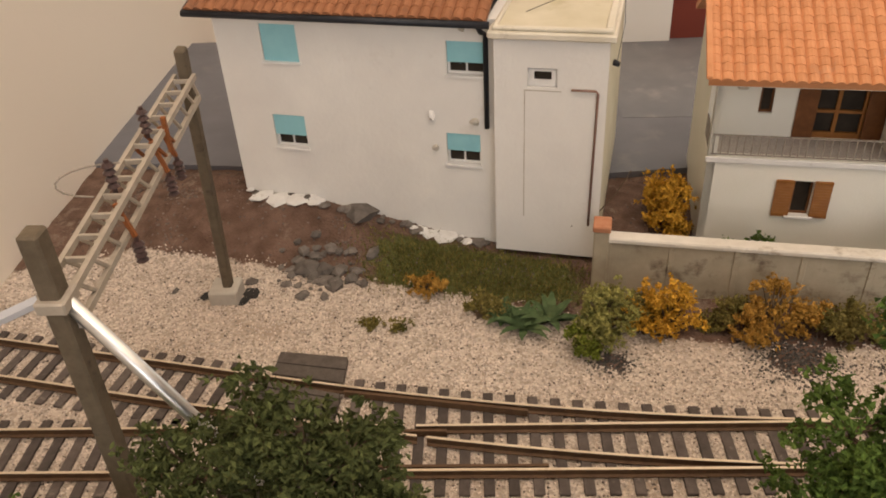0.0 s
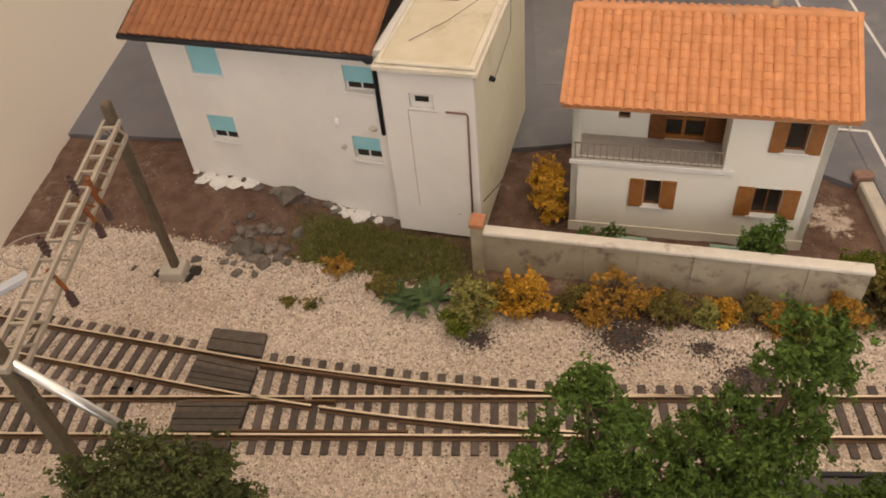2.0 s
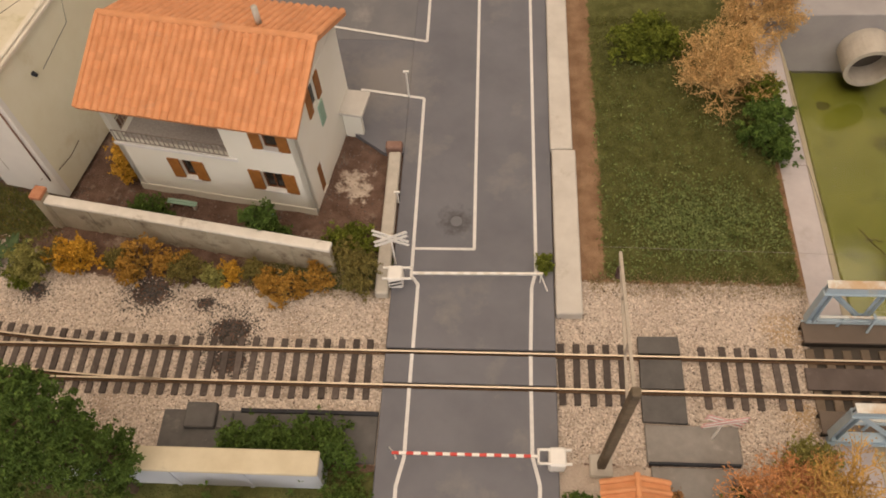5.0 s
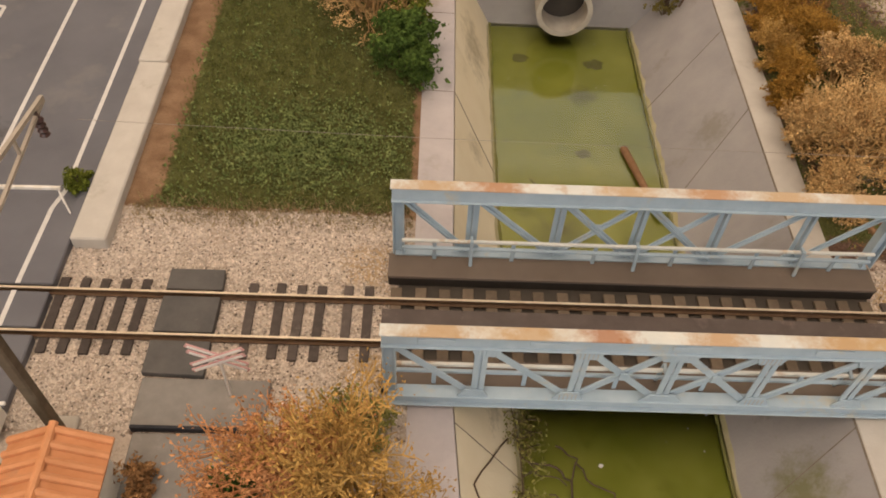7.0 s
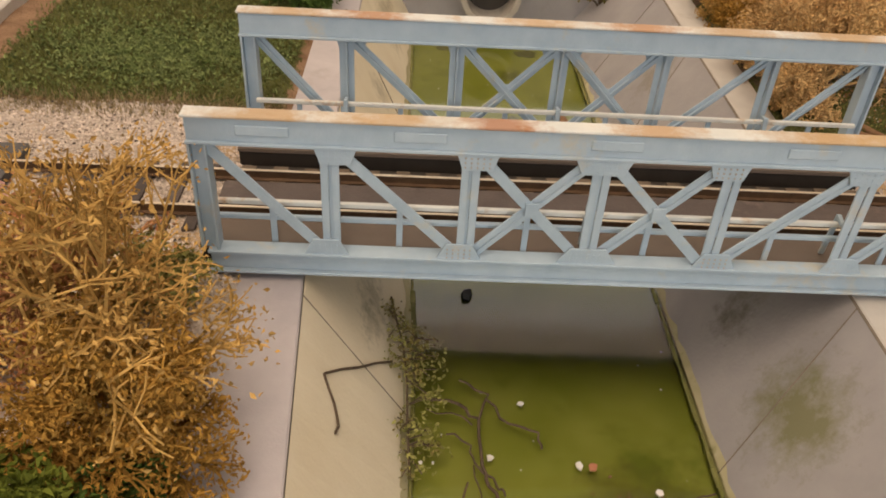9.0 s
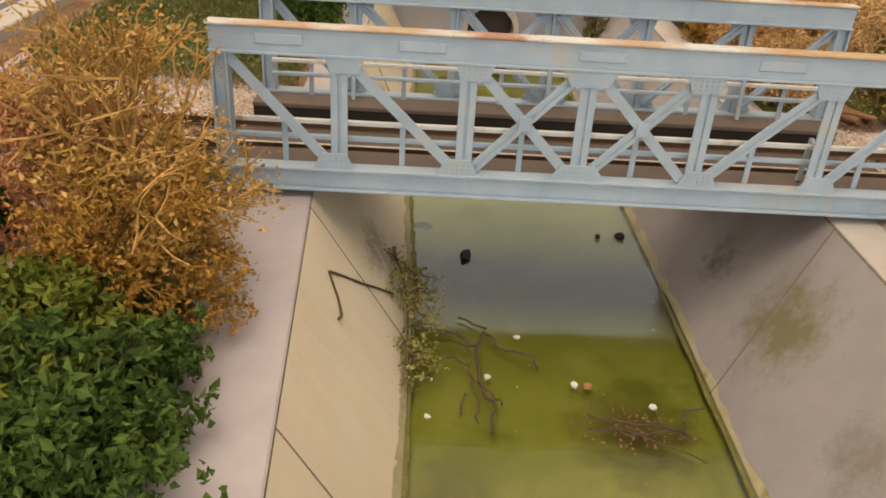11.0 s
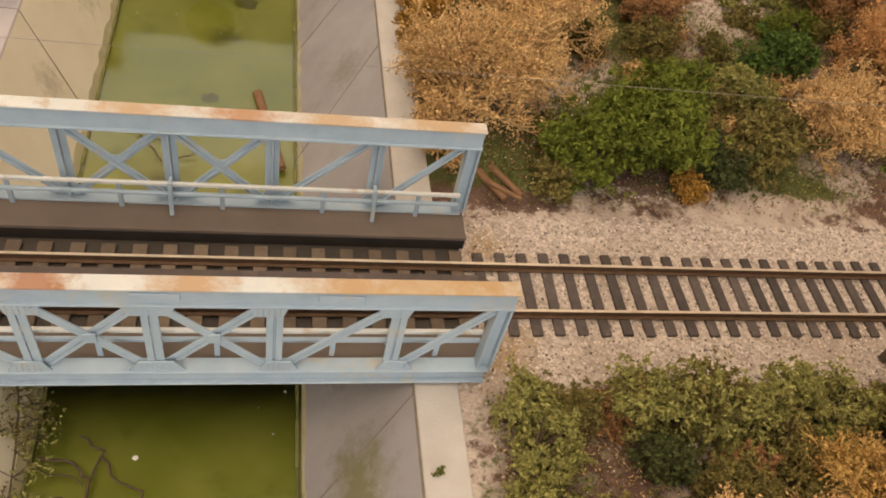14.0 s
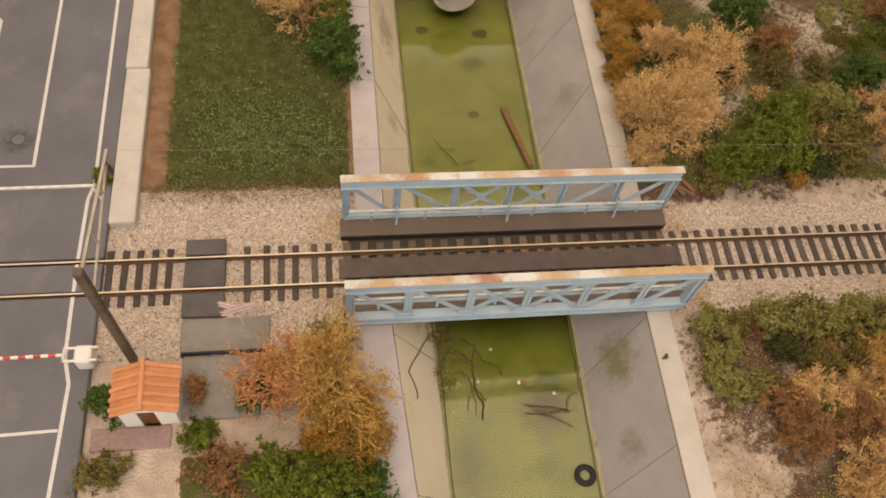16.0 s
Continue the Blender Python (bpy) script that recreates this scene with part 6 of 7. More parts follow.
# Flat black pieces whose colour gives the shade of holes; nothing is dug.
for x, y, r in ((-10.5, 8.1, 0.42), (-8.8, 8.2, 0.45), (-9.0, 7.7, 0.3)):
    tagged(part("hole", Geo().rock(x, y, ground_height(x, y) + 0.02, r, rng, 0.12), TYRE), "flat black piece for a hole's shade in the ballast", "hole", "holes beside the pole")
for k, (s0, r) in enumerate(((0.9, 0.7), (1.7, 0.75), (2.5, 0.6), (3.3, 0.45), (8.3, 0.5), (9.1, 0.6), (9.9, 0.4))):
    x, y = WX + ux * s0 + uy * 0.35, WY + uy * s0 - ux * 0.35
    tagged(part("plaster_lump", Geo().rock(x, y, ground_height(x, y) + 0.02, r * 0.85, rng, 0.22), CRUMBLE), "broken white plaster lump at the house's foot", "rubble", "rubble at the house")
tagged(part("foam_edge", Geo().beam((-18.7, 6.2, 0.0), (-16.9, 7.9, 0.1), 0.5, 0.25, (0, 0, 1)), BOARD), "strip of bluish-white foam board at the wall", "board")


# ---------------- plants ----------------
def mesh_from(name, verts, faces, mat, smooth=False):
    me = bpy.data.meshes.new(name)
    me.from_pydata((np.asarray(verts) * CM).tolist(), [], faces)
    me.materials.append(mat)
    return me


def leaf_mesh(name, centres, size, mat, gen, fold=0.35):
    """Small folded leaves, turned at random, at the given centres."""
    c = np.asarray(centres, float)
    k = len(c)
    a = gen.normal(size=(k, 3))
    a /= np.linalg.norm(a, axis=1)[:, None]
    b = np.cross(a, gen.normal(size=(k, 3)))
    b /= np.linalg.norm(b, axis=1)[:, None]
    nrm = np.cross(a, b)
    s = (size * gen.uniform(0.6, 1.35, k))[:, None]
    v = np.stack([c - a * s, c + b * s * 0.55 + nrm * s * fold, c + a * s, c - b * s * 0.55 + nrm * s * fold], 1).reshape(-1, 3)
    f = []
    for i in range(k):
        j = 4 * i
        f += [(j, j + 1, j + 2), (j, j + 2, j + 3)]
    return mesh_from(name, v, f, mat)


def clustered(gen, k, spread, scale, size):
    """Leaf places in tight tufts of about nine."""
    tufts = gen.normal(size=(max(1, k // 9), 3)) * spread * scale
    return tufts[gen.integers(0, len(tufts), k)] + gen.normal(size=(k, 3)) * size * 0.75


def lobed_tree(label, x, y, z, lobes, leaf, seed, size=0.085, per_lobe=2400):
    """A tree of rounded foliage lobes (dx, dy, height, radius) on forking limbs."""
    gen, rr = np.random.default_rng(seed), random.Random(seed)
    t = thing("tree", label, "tree", x, y, z, 0, "front trees")
    limbs, centres = Geo().tube((0, 0, -0.2), (0, 0, 4.0), 0.3, 0.2, 8).tube((0, 0, 4.0), (0.2, 0, 9.0), 0.2, 0.08, 6), []
    for dx, dy, h, r in lobes:
        limbs.tube((0, 0, h * 0.55), (dx, dy, h), 0.09, 0.04, 5)
        for k in range(15):
            d = Vector((rr.gauss(0, 1), rr.gauss(0, 1), rr.gauss(0.15, 0.9))).normalized() * r * rr.uniform(0.6, 0.95)
            limbs.tube((dx, dy, h), (dx + d.x, dy + d.y, h + d.z), 0.03, 0.012, 4)
            centres.append(clustered(gen, int(per_lobe * r * r / 15), (r * 0.24, r * 0.24, r * 0.2), 1.0, size) + (dx + d.x, dy + d.y, h + d.z))
    part("trunk", limbs.mesh("trunk", TWIG), None, t)
    part("crown", leaf_mesh("crown", np.concatenate(centres), size, leaf, gen), None, t)


def bush(name, label, x, y, rx, ry, h, leaf, twig_mat, leaves, size, seed, clumps=26, group="", z=None, tall=0.0):
    """A leafy bush: stems, then clumps of leaves with gaps between them."""
    gen, rr = np.random.default_rng(seed), random.Random(seed)
    z = ground_height(x, y) if z is None else z
    t = thing(name, label, "bush" if not tall else "tree", x, y, z, 0, group)
    stems, centres = Geo(), []
    size, leaves = size * 0.85, int(leaves * 2.1)
    clumps = int(clumps * 1.7)
    per = max(8, leaves // clumps)
    lobes = [(rr.uniform(-0.55, 0.55), rr.uniform(-0.55, 0.55), rr.uniform(0.7, 1.1)) for _ in range(3 + int(rx * ry))]
    for k in range(clumps):
        a, e = rr.uniform(0, 6.283), rr.uniform(0.05, 1.0)
        d = rr.uniform(0.4, 1.0)
        ox, oy, hf = lobes[k % len(lobes)]
        cx, cy, cz = rx * (ox + 0.7 * d * math.cos(a) * math.sqrt(1 - 0.75 * e * e)), ry * (oy + 0.7 * d * math.sin(a) * math.sqrt(1 - 0.75 * e * e)), tall + (h - tall) * hf * (0.08 + 0.88 * e * (0.6 + 0.4 * d))
        stems.tube((rr.uniform(-0.1, 0.1), rr.uniform(-0.1, 0.1), -0.05 + 0.5 * tall * rr.random()), (cx * 0.5, cy * 0.5, cz * 0.62), 0.05 + 0.012 * h, 0.03, 4)
        stems.tube((cx * 0.5, cy * 0.5, cz * 0.62), (cx, cy, cz), 0.03, 0.012, 4)
        sp = 0.125 * (rx + ry) / 2 + 0.08
        centres.append(clustered(gen, per, (sp, sp, sp * 0.62), rr.uniform(0.65, 1.15), size) + (cx, cy, cz))
    if tall:
        stems.tube((0, 0, -0.2), (0, 0, h * 0.8), 0.28, 0.08, 8)
    c = np.concatenate(centres)
    c[:, 2] = np.abs(c[:, 2] - 0.04) + 0.04
    part("twigwork", stems.mesh("twigwork", twig_mat), None, t)
    part("crown", leaf_mesh("crown", c, size, leaf, gen), None, t)
    return t


def dry_shrub(name, label, x, y, r, h, leaf, twig_mat, stems, seed, size=0.09, leafy=5, group="", flat=1.0, thick=0.06, z=None):
    """A filigree dry shrub: stems that fork three times into fine twigs with tiny leaves at their ends."""
    gen, rr = np.random.default_rng(seed), random.Random(seed)
    z = ground_height(x, y) if z is None else z
    size, stems, thick = size * 0.6, int(stems * 1.35), thick * 1.05
    t = thing(name, label, "bush", x, y, z, 0, group)
    fine, tips = Geo(), []

    def grow(p, d, ln, rad, level):
        q = p + d * ln
        bend = p + d * ln * 0.5 + Vector((rr.uniform(-1, 1), rr.uniform(-1, 1), rr.uniform(-0.6, 0.6))) * ln * 0.11
        fine.tube(p, bend, rad, rad * 0.85, 4 if level < 2 else 3)
        fine.tube(bend, q, rad * 0.85, rad * 0.65, 4 if level < 2 else 3)
        if level == 3:
            tips.append(q)
            tips.append(bend)
            return
        for _ in range(4 if level else 4):
            e = (d + Vector((rr.gauss(0, 1), rr.gauss(0, 1), rr.gauss(0.05, 0.8))) * 0.62).normalized()
            grow(q if rr.random() < 0.7 else bend, e, ln * rr.uniform(0.55, 0.8), rad * 0.62, level + 1)

    for k in range(stems):
        a = 6.283 * k / stems + rr.uniform(-0.4, 0.4)
        e = rr.uniform(0.25, 1.3)
        d = Vector((math.cos(a) * math.cos(e) * r, math.sin(a) * math.cos(e) * r * flat, math.sin(e) * h)).normalized()
        reach = 1.0 / math.sqrt((d.x / r) ** 2 + (d.y / (r * flat)) ** 2 + (d.z / h) ** 2)
        grow(Vector((rr.uniform(-0.15, 0.15) * r, rr.uniform(-0.15, 0.15) * r, 0.0)), d, reach * 0.40, thick, 0)
    pts = np.array([tuple(p) for p in tips])
    c = np.repeat(pts, leafy, 0) + gen.normal(size=(len(pts) * leafy, 3)) * 0.036 * (r + h) / 2
    c[:, 2] = np.abs(c[:, 2] - 0.03) + 0.03
    part("twigwork", fine.mesh("twigwork", leaf), None, t)
    part("crown", leaf_mesh("crown", c, size, leaf, gen), None, t)
    return t


# trailing plant on the west wall
trail = thing("trailing_plant", "sparse pale-leaved plant hanging down the channel wall", "plant", 47.0, -1.5, -2.9)
gen_t, rr_t = np.random.default_rng(66), random.Random(66)
spine = [(0.15, 1.5, -0.35), (0.3, 0.6, -0.25), (0.55, -0.5, -0.3), (0.7, -1.8, -0.4), (0.75, -3.0, -0.6), (0.85, -4.3, -0.95)]
part("main_stem", Geo().path_tube(spine, 0.03, 5), TWIG, trail)
for k in range(34):
    u = rr_t.uniform(0.2, 4.9)
    a, b = Vector(spine[int(u)]), Vector(spine[int(u) + 1])
    p = a.lerp(b, u % 1)
    reach = rr_t.uniform(0.25, 0.95) * (1.0 if k % 3 else -0.35)
    q = p + Vector((reach, rr_t.uniform(-0.45, 0.45), rr_t.uniform(-0.25, 0.1)))
    q.z = max(q.z, -1.1)
    mid_p = p.lerp(q, 0.5) + Vector((0, rr_t.uniform(-0.1, 0.1), 0.12))
    stem = part("stem", Geo().path_tube([p, mid_p, q], 0.018, 4), TWIG, trail)
    c = np.repeat(np.array([tuple(mid_p), tuple(q)]), 14, 0) + gen_t.normal(size=(28, 3)) * (0.17, 0.17, 0.1)
    part("foliage", leaf_mesh("foliage", c, 0.07, LEAF_PALE if rr_t.random() < 0.65 else LEAF_OLIVE, gen_t), None, stem)


# along the garden wall
WALLG = "shrubs along the garden wall"
bush("shrub", "yellow-green leafy shrub in the ballast", 4.1, 5.1, 1.15, 1.0, 2.7, LEAF_PALE, TWIG, 1500, 0.10, 41, 22, WALLG)
bush("shrub", "low fresh green shrub in the ballast", 3.5, 4.5, 0.6, 0.5, 1.3, LEAF_MID, TWIG, 500, 0.09, 42, 10, WALLG)
bush("shrub", "golden yellow flowering shrub in the ballast", 6.6, 5.6, 1.7, 0.9, 2.0, LEAF_GOLD, TWIG, 1700, 0.10, 43, 26, WALLG)
bush("shrub", "ochre dry shrub at the wall's foot", 10.0, 5.4, 1.25, 0.9, 2.2, LEAF_OCHRE, TWIG, 1500, 0.09, 44, 22, WALLG)
bush("shrub", "olive dry shrub at the wall's foot", 12.6, 5.3, 1.3, 0.8, 1.9, LEAF_OLIVE, TWIG, 1200, 0.09, 45, 18, WALLG)
bush("shrub", "golden yellow shrub at the wall's foot", 14.4, 5.0, 0.8, 0.6, 1.2, LEAF_GOLD, TWIG, 600, 0.09, 46, 12, WALLG)
bush("shrub", "ochre dry shrub at the wall's foot", 18.2, 4.1, 1.3, 1.0, 1.5, LEAF_OCHRE, TWIG, 1300, 0.09, 47, 20, WALLG)
bush("shrub", "olive green shrub beside the road", 21.0, 5.3, 1.35, 1.2, 2.3, LEAF_OLIVE, TWIG, 2000, 0.10, 48, 26, WALLG)
bush("shrub", "fresh green shrub at the wall's end", 20.9, 6.9, 1.3, 1.0, 1.9, LEAF_MID, TWIG, 1900, 0.10, 49, 20, WALLG)
bush("shrub", "dark green leafy bush behind the wall", 16.7, 7.3, 1.25, 0.8, 3.2, LEAF_DARK, TWIG, 2900, 0.11, 50, 24, WALLG)
bush("shrub", "small dark green bush behind the wall", 9.7, 8.8, 1.1, 0.5, 2.0, LEAF_DARK, TWIG, 1100, 0.09, 51, 12, WALLG)
bush("shrub", "tall golden yellow shrub at the house corner", 7.6, 12.4, 0.7, 1.7, 2.6, LEAF_GOLD, TWIG, 2200, 0.11, 52, 34)
bush("shrub", "low grey-green tuft in the ballast", 0.0, 6.5, 0.9, 0.6, 0.8, LEAF_OLIVE, TWIG, 700, 0.09, 53, 12)
bush("shrub", "ochre dry tuft in the grass", -2.0, 8.0, 0.7, 0.5, 0.9, LEAF_OCHRE, TWIG, 420, 0.09, 54, 9)
bush("shrub", "low olive tuft in the ballast", -3.9, 6.0, 0.35, 0.25, 0.35, LEAF_OLIVE, TWIG, 160, 0.08, 55, 5)
bush("shrub", "low olive tuft in the ballast", -2.9, 5.9, 0.3, 0.22, 0.3, LEAF_OLIVE, TWIG, 130, 0.08, 56, 5)

for k, (x, y, r, h, m, label) in enumerate(((8.5, 5.7, 0.8, 1.5, LEAF_OLIVE, "olive dry shrub at the wall's foot"), (11.3, 5.5, 0.8, 1.6, LEAF_OCHRE, "ochre dry shrub at the wall's foot"), (15.8, 4.9, 0.8, 1.2, LEAF_OLIVE, "olive dry shrub at the wall's foot"), (16.9, 4.5, 0.7, 1.1, LEAF_OCHRE, "ochre dry shrub at the wall's foot"), (19.7, 4.8, 0.8, 1.6, LEAF_OCHRE, "ochre dry shrub at the wall's foot"), (13.6, 4.9, 0.6, 1.1, LEAF_PALE, "yellow-green shrub at the wall's foot"), (5.3, 5.6, 0.7, 1.5, LEAF_OLIVE, "olive shrub at the wall's end"))):
    bush("shrub", label, x, y, r, r * 0.8, h, m, TWIG, 900, 0.09, 470 + k, 14, WALLG)


def fern(x, y, n, ln, seed, label):
    """A rosette of arching pointed blades."""
    rr = random.Random(seed)
    t = thing("fern", label, "plant", x, y, ground_height(x, y), 0, "ferns in the ballast")
    for k in range(n):
        a = rr.uniform(0, 6.283)
        l, up = ln * rr.uniform(0.7, 1.1), rr.uniform(0.5, 1.2)
        g = Geo()
        c, s = math.cos(a), math.sin(a)
        for i in range(5):
            u0, u1 = i / 5, (i + 1) / 5
            w0, w1 = 0.16 * math.sin(math.pi * (0.15 + 0.85 * u0)), 0.16 * math.sin(math.pi * (0.15 + 0.85 * u1))
            p = []
            for u, w in ((u0, w0), (u1, w1)):
                r, z = l * u, l * up * u * (1 - 0.62 * u)
                p += [(r * c - w * s, r * s + w * c, z + 0.03), (r * c, r * s, z), (r * c + w * s, r * s - w * c, z + 0.03)]
            g.add(p, [(0, 1, 4, 3), (1, 2, 5, 4)])
        part("frond", g, LEAF_FERN, t)


fern(1.6, 5.8, 16, 1.2, 61, "dark green fern rosette in the ballast")
fern(2.6, 6.2, 14, 1.3, 62, "dark green fern rosette in the ballast")
fern(0.9, 6.3, 10, 0.9, 63, "dark green fern rosette in the ballast")

# front bushes and trees
lobed_tree("dark green leafy tree with rounded clumps", 8.0, -5.9, -0.4, [(-0.1, 0.2, 9.6, 1.0), (-1.0, 0, 7.4, 1.05), (0.8, 0.2, 7.9, 1.0), (-1.2, -0.3, 5.3, 1.1), (0.6, 0, 5.6, 1.3), (1.8, 0, 7.1, 0.85), (-0.3, -0.4, 3.6, 1.2)], LEAF_DARK, 71)
lobed_tree("tall dark green leafy tree with rounded clumps", 12.1, -6.0, -0.4, [(0.45, 0, 12.5, 0.75), (0.55, 0.2, 11.2, 0.95), (-0.7, 0, 9.2, 0.9), (0.75, 0.1, 9.0, 0.85), (-1.1, 0.1, 7.3, 1.15), (0.5, -0.2, 6.9, 1.1), (-0.9, -0.2, 5.1, 1.25), (0.7, 0, 4.8, 1.1), (0.0, -0.4, 3.4, 1.3)], LEAF_DARK, 72)
lobed_tree("dark olive-green leafy tree", -3.1, -7.0, -0.4, [(-0.5, 0, 8.7, 1.0), (1.0, 0, 8.2, 1.0), (-1.8, 0, 7.7, 1.1), (0.2, 0, 6.3, 1.4), (1.3, 0, 6.0, 0.9), (-1.5, 0, 5.4, 1.3), (0.2, 0, 4.0, 1.3)], LEAF_SHADE, 73)
bush("tree", "dark olive-green leafy tree", -7.6, -7.4, 2.0, 1.3, 7.4, LEAF_DARK, TWIG, 5200, 0.11, 74, 32, "front trees", -0.4, 1.5)
FRONT = "front bushes"
bush("shrub", "dark green leafy bush beside the crossing", 17.6, -3.9, 2.3, 1.0, 1.9, LEAF_DARK, TWIG, 3600, 0.11, 75, 30, FRONT)
bush("shrub", "dark green leafy bush beside the crossing", 20.7, -4.2, 1.9, 1.2, 2.1, LEAF_DARK, TWIG, 3400, 0.11, 76, 28, FRONT)
bush("shrub", "dark green leafy bush at the wall's end", 21.7, -6.6, 1.2, 1.5, 1.7, LEAF_DARK, TWIG, 2000, 0.11, 77, 24, FRONT)
bush("shrub", "dark green bush in front of the wall", 17.0, -7.2, 2.4, 1.0, 1.8, LEAF_DARK, TWIG, 2200, 0.12, 78, 26, FRONT)
bush("shrub", "small green bush at the kerb", 30.9, 5.75, 0.42, 0.5, 0.9, LEAF_MID, TWIG, 520, 0.09, 79, 12, "", 0.24)
bush("shrub", "green bush beside the hut", 32.0, -6.4, 0.7, 0.9, 1.4, LEAF_DARK, TWIG, 900, 0.10, 80, 14, FRONT)
bush("shrub", "dull purple-brown bush beside the hut", 36.0, -6.2, 0.6, 0.7, 1.1, LEAF_BROWN, TWIG, 700, 0.09, 81, 12, FRONT)
bush("shrub", "green bush beside the concrete slab", 38.7, -6.4, 0.8, 0.9, 1.4, LEAF_DARK, TWIG, 900, 0.10, 82, 14, FRONT)
bush("shrub", "green bush in front of the slab", 36.4, -8.1, 0.9, 0.6, 1.1, LEAF_MID, TWIG, 900, 0.10, 83, 14, FRONT)
bush("shrub", "ochre dry bush in front of the hut", 32.4, -9.8, 1.1, 0.9, 1.2, LEAF_OLIVE, TWIG, 1100, 0.09, 84, 16, FRONT)
bush("shrub", "dull brown bush in front of the slab", 37.2, -9.8, 1.3, 1.2, 1.3, LEAF_BROWN, TWIG, 1300, 0.09, 85, 18, FRONT)
bush("shrub", "fresh green leafy bush by the channel", 41.4, -10.9, 2.5, 1.8, 2.5, LEAF_MID, TWIG, 4200, 0.13, 86, 36, FRONT)
bush("shrub", "dark green leafy bush by the channel", 43.1, -12.2, 1.75, 1.8, 2.4, LEAF_DARK, TWIG, 3000, 0.13, 87, 28, FRONT)
dry_shrub("dry_shrub", "large golden amber filigree shrub by the channel", 42.1, -6.7, 2.9, 6.2, LEAF_AMBER, TWIG_DRY, 9, 91, 0.11, 3, "dry shrubs", 0.85, 0.085)
dry_shrub("dry_shrub", "faded salmon-pink filigree shrub by the channel", 40.2, -6.1, 2.0, 4.6, LEAF_SALMON, TWIG_DRY, 9, 93, 0.11, 4, "dry shrubs", 0.9, 0.075)
bush("shrub", "low dark green bush hanging over the path", 43.7, -10.2, 1.0, 1.2, 1.4, LEAF_DARK, TWIG, 1500, 0.11, 89, 18, FRONT)
bush("shrub", "dark green bush hanging over the path", 43.6, -12.9, 1.2, 1.3, 1.9, LEAF_DARK, TWIG, 2200, 0.11, 90, 22, FRONT)
dry_shrub("dry_shrub", "golden ochre filigree shrub by the channel", 42.7, -8.4, 2.3, 3.4, LEAF_OCHRE, TWIG_DRY, 11, 92, 0.10, 5, "dry shrubs", 0.9, 0.08)
bush("shrub", "olive green bush at the bridge's end", 41.7, -3.9, 1.4, 0.9, 1.6, LEAF_PALE, TWIG, 1800, 0.09, 88, 22, FRONT)

# green plot and its bushes
bush("shrub", "fresh green leafy bush on the grass", 36.8, 21.3, 2.0, 1.5, 2.6, LEAF_MID, TWIG, 4200, 0.13, 101, 36, "bushes on the grass plot")
dry_shrub("dry_shrub", "golden tan filigree shrub beside the channel path", 41.0, 18.0, 2.9, 4.8, LEAF_TAN, TWIG_DRY, 12, 102, 0.10, 4, "dry shrubs", 1.2, 0.075)
dry_shrub("dry_shrub", "tan filigree shrub at the channel's end", 44.2, 23.2, 2.6, 4.2, LEAF_TAN, TWIG_DRY, 11, 103, 0.11, 5, "dry shrubs", 0.9, 0.07)
bush("shrub", "green bush beside the channel path", 42.7, 14.3, 1.3, 1.7, 2.6, LEAF_DARK, TWIG, 3400, 0.13, 104, 26, "bushes on the grass plot")
bush("shrub", "green bush beside the channel path", 42.9, 16.9, 0.9, 1.1, 2.2, LEAF_MID, TWIG, 1500, 0.12, 105, 18, "bushes on the grass plot")
bush("shrub", "small dark plant at the channel's end", 56.7, 22.3, 0.8, 0.5, 2.0, LEAF_OLIVE, TWIG, 420, 0.10, 107, 12, "", -2.6)

for k, (x, y, r, h, m) in enumerate(((59.9, 10.2, 1.2, 2.2, LEAF_TAN), (59.8, 12.4, 1.1, 1.9, LEAF_OCHRE), (60.0, 15.6, 1.3, 2.2, LEAF_AMBER), (60.4, 19.4, 1.4, 2.4, LEAF_OCHRE), (61.6, 16.4, 1.5, 2.4, LEAF_OCHRE), (62.4, 19.6, 1.6, 2.6, LEAF_BROWN))):
    dry_shrub("dry_shrub", "golden brown filigree shrub beside the channel path", x, y, r, h, m, TWIG_DRY, 8, 180 + k, 0.09, 4, "dry shrubs")

# east side
EAST = "bushes east of the channel"
dry_shrub("dry_shrub", "large tan filigree shrub by the channel", 61.3, 8.4, 3.4, 4.8, LEAF_TAN, TWIG_DRY, 15, 111, 0.10, 5, "dry shrubs", 0.95, 0.075)
dry_shrub("dry_shrub", "tan filigree shrub behind the channel path", 64.6, 12.2, 2.3, 4.2, LEAF_TAN, TWIG_DRY, 11, 112, 0.10, 5, "dry shrubs", 1.0, 0.07)
dry_shrub("dry_shrub", "golden filigree shrub beside the channel path", 60.2, 13.8, 1.1, 2.0, LEAF_OCHRE, TWIG_DRY, 8, 113, 0.09, 5, "dry shrubs")
dry_shrub("dry_shrub", "golden filigree shrub beside the channel path", 60.3, 17.3, 1.5, 2.4, LEAF_OCHRE, TWIG_DRY, 8, 114, 0.10, 5, "dry shrubs")
bush("shrub", "fresh green leafy bush beside the track", 66.6, 6.0, 2.4, 2.0, 3.0, LEAF_MID, TWIG, 5600, 0.13, 115, 46, EAST)
bush("shrub", "fresh green leafy bush beside the track", 69.0, 8.3, 1.7, 1.5, 2.5, LEAF_MID, TWIG, 3000, 0.13, 116, 28, EAST)
bush("shrub", "olive green bush beside the track", 63.9, 4.6, 0.9, 0.8, 1.3, LEAF_OLIVE, TWIG, 1000, 0.10, 117, 14, EAST)
bush("shrub", "ochre low bush beside the track", 68.6, 4.6, 0.8, 0.5, 0.9, LEAF_OCHRE, TWIG, 600, 0.10, 118, 12, EAST)
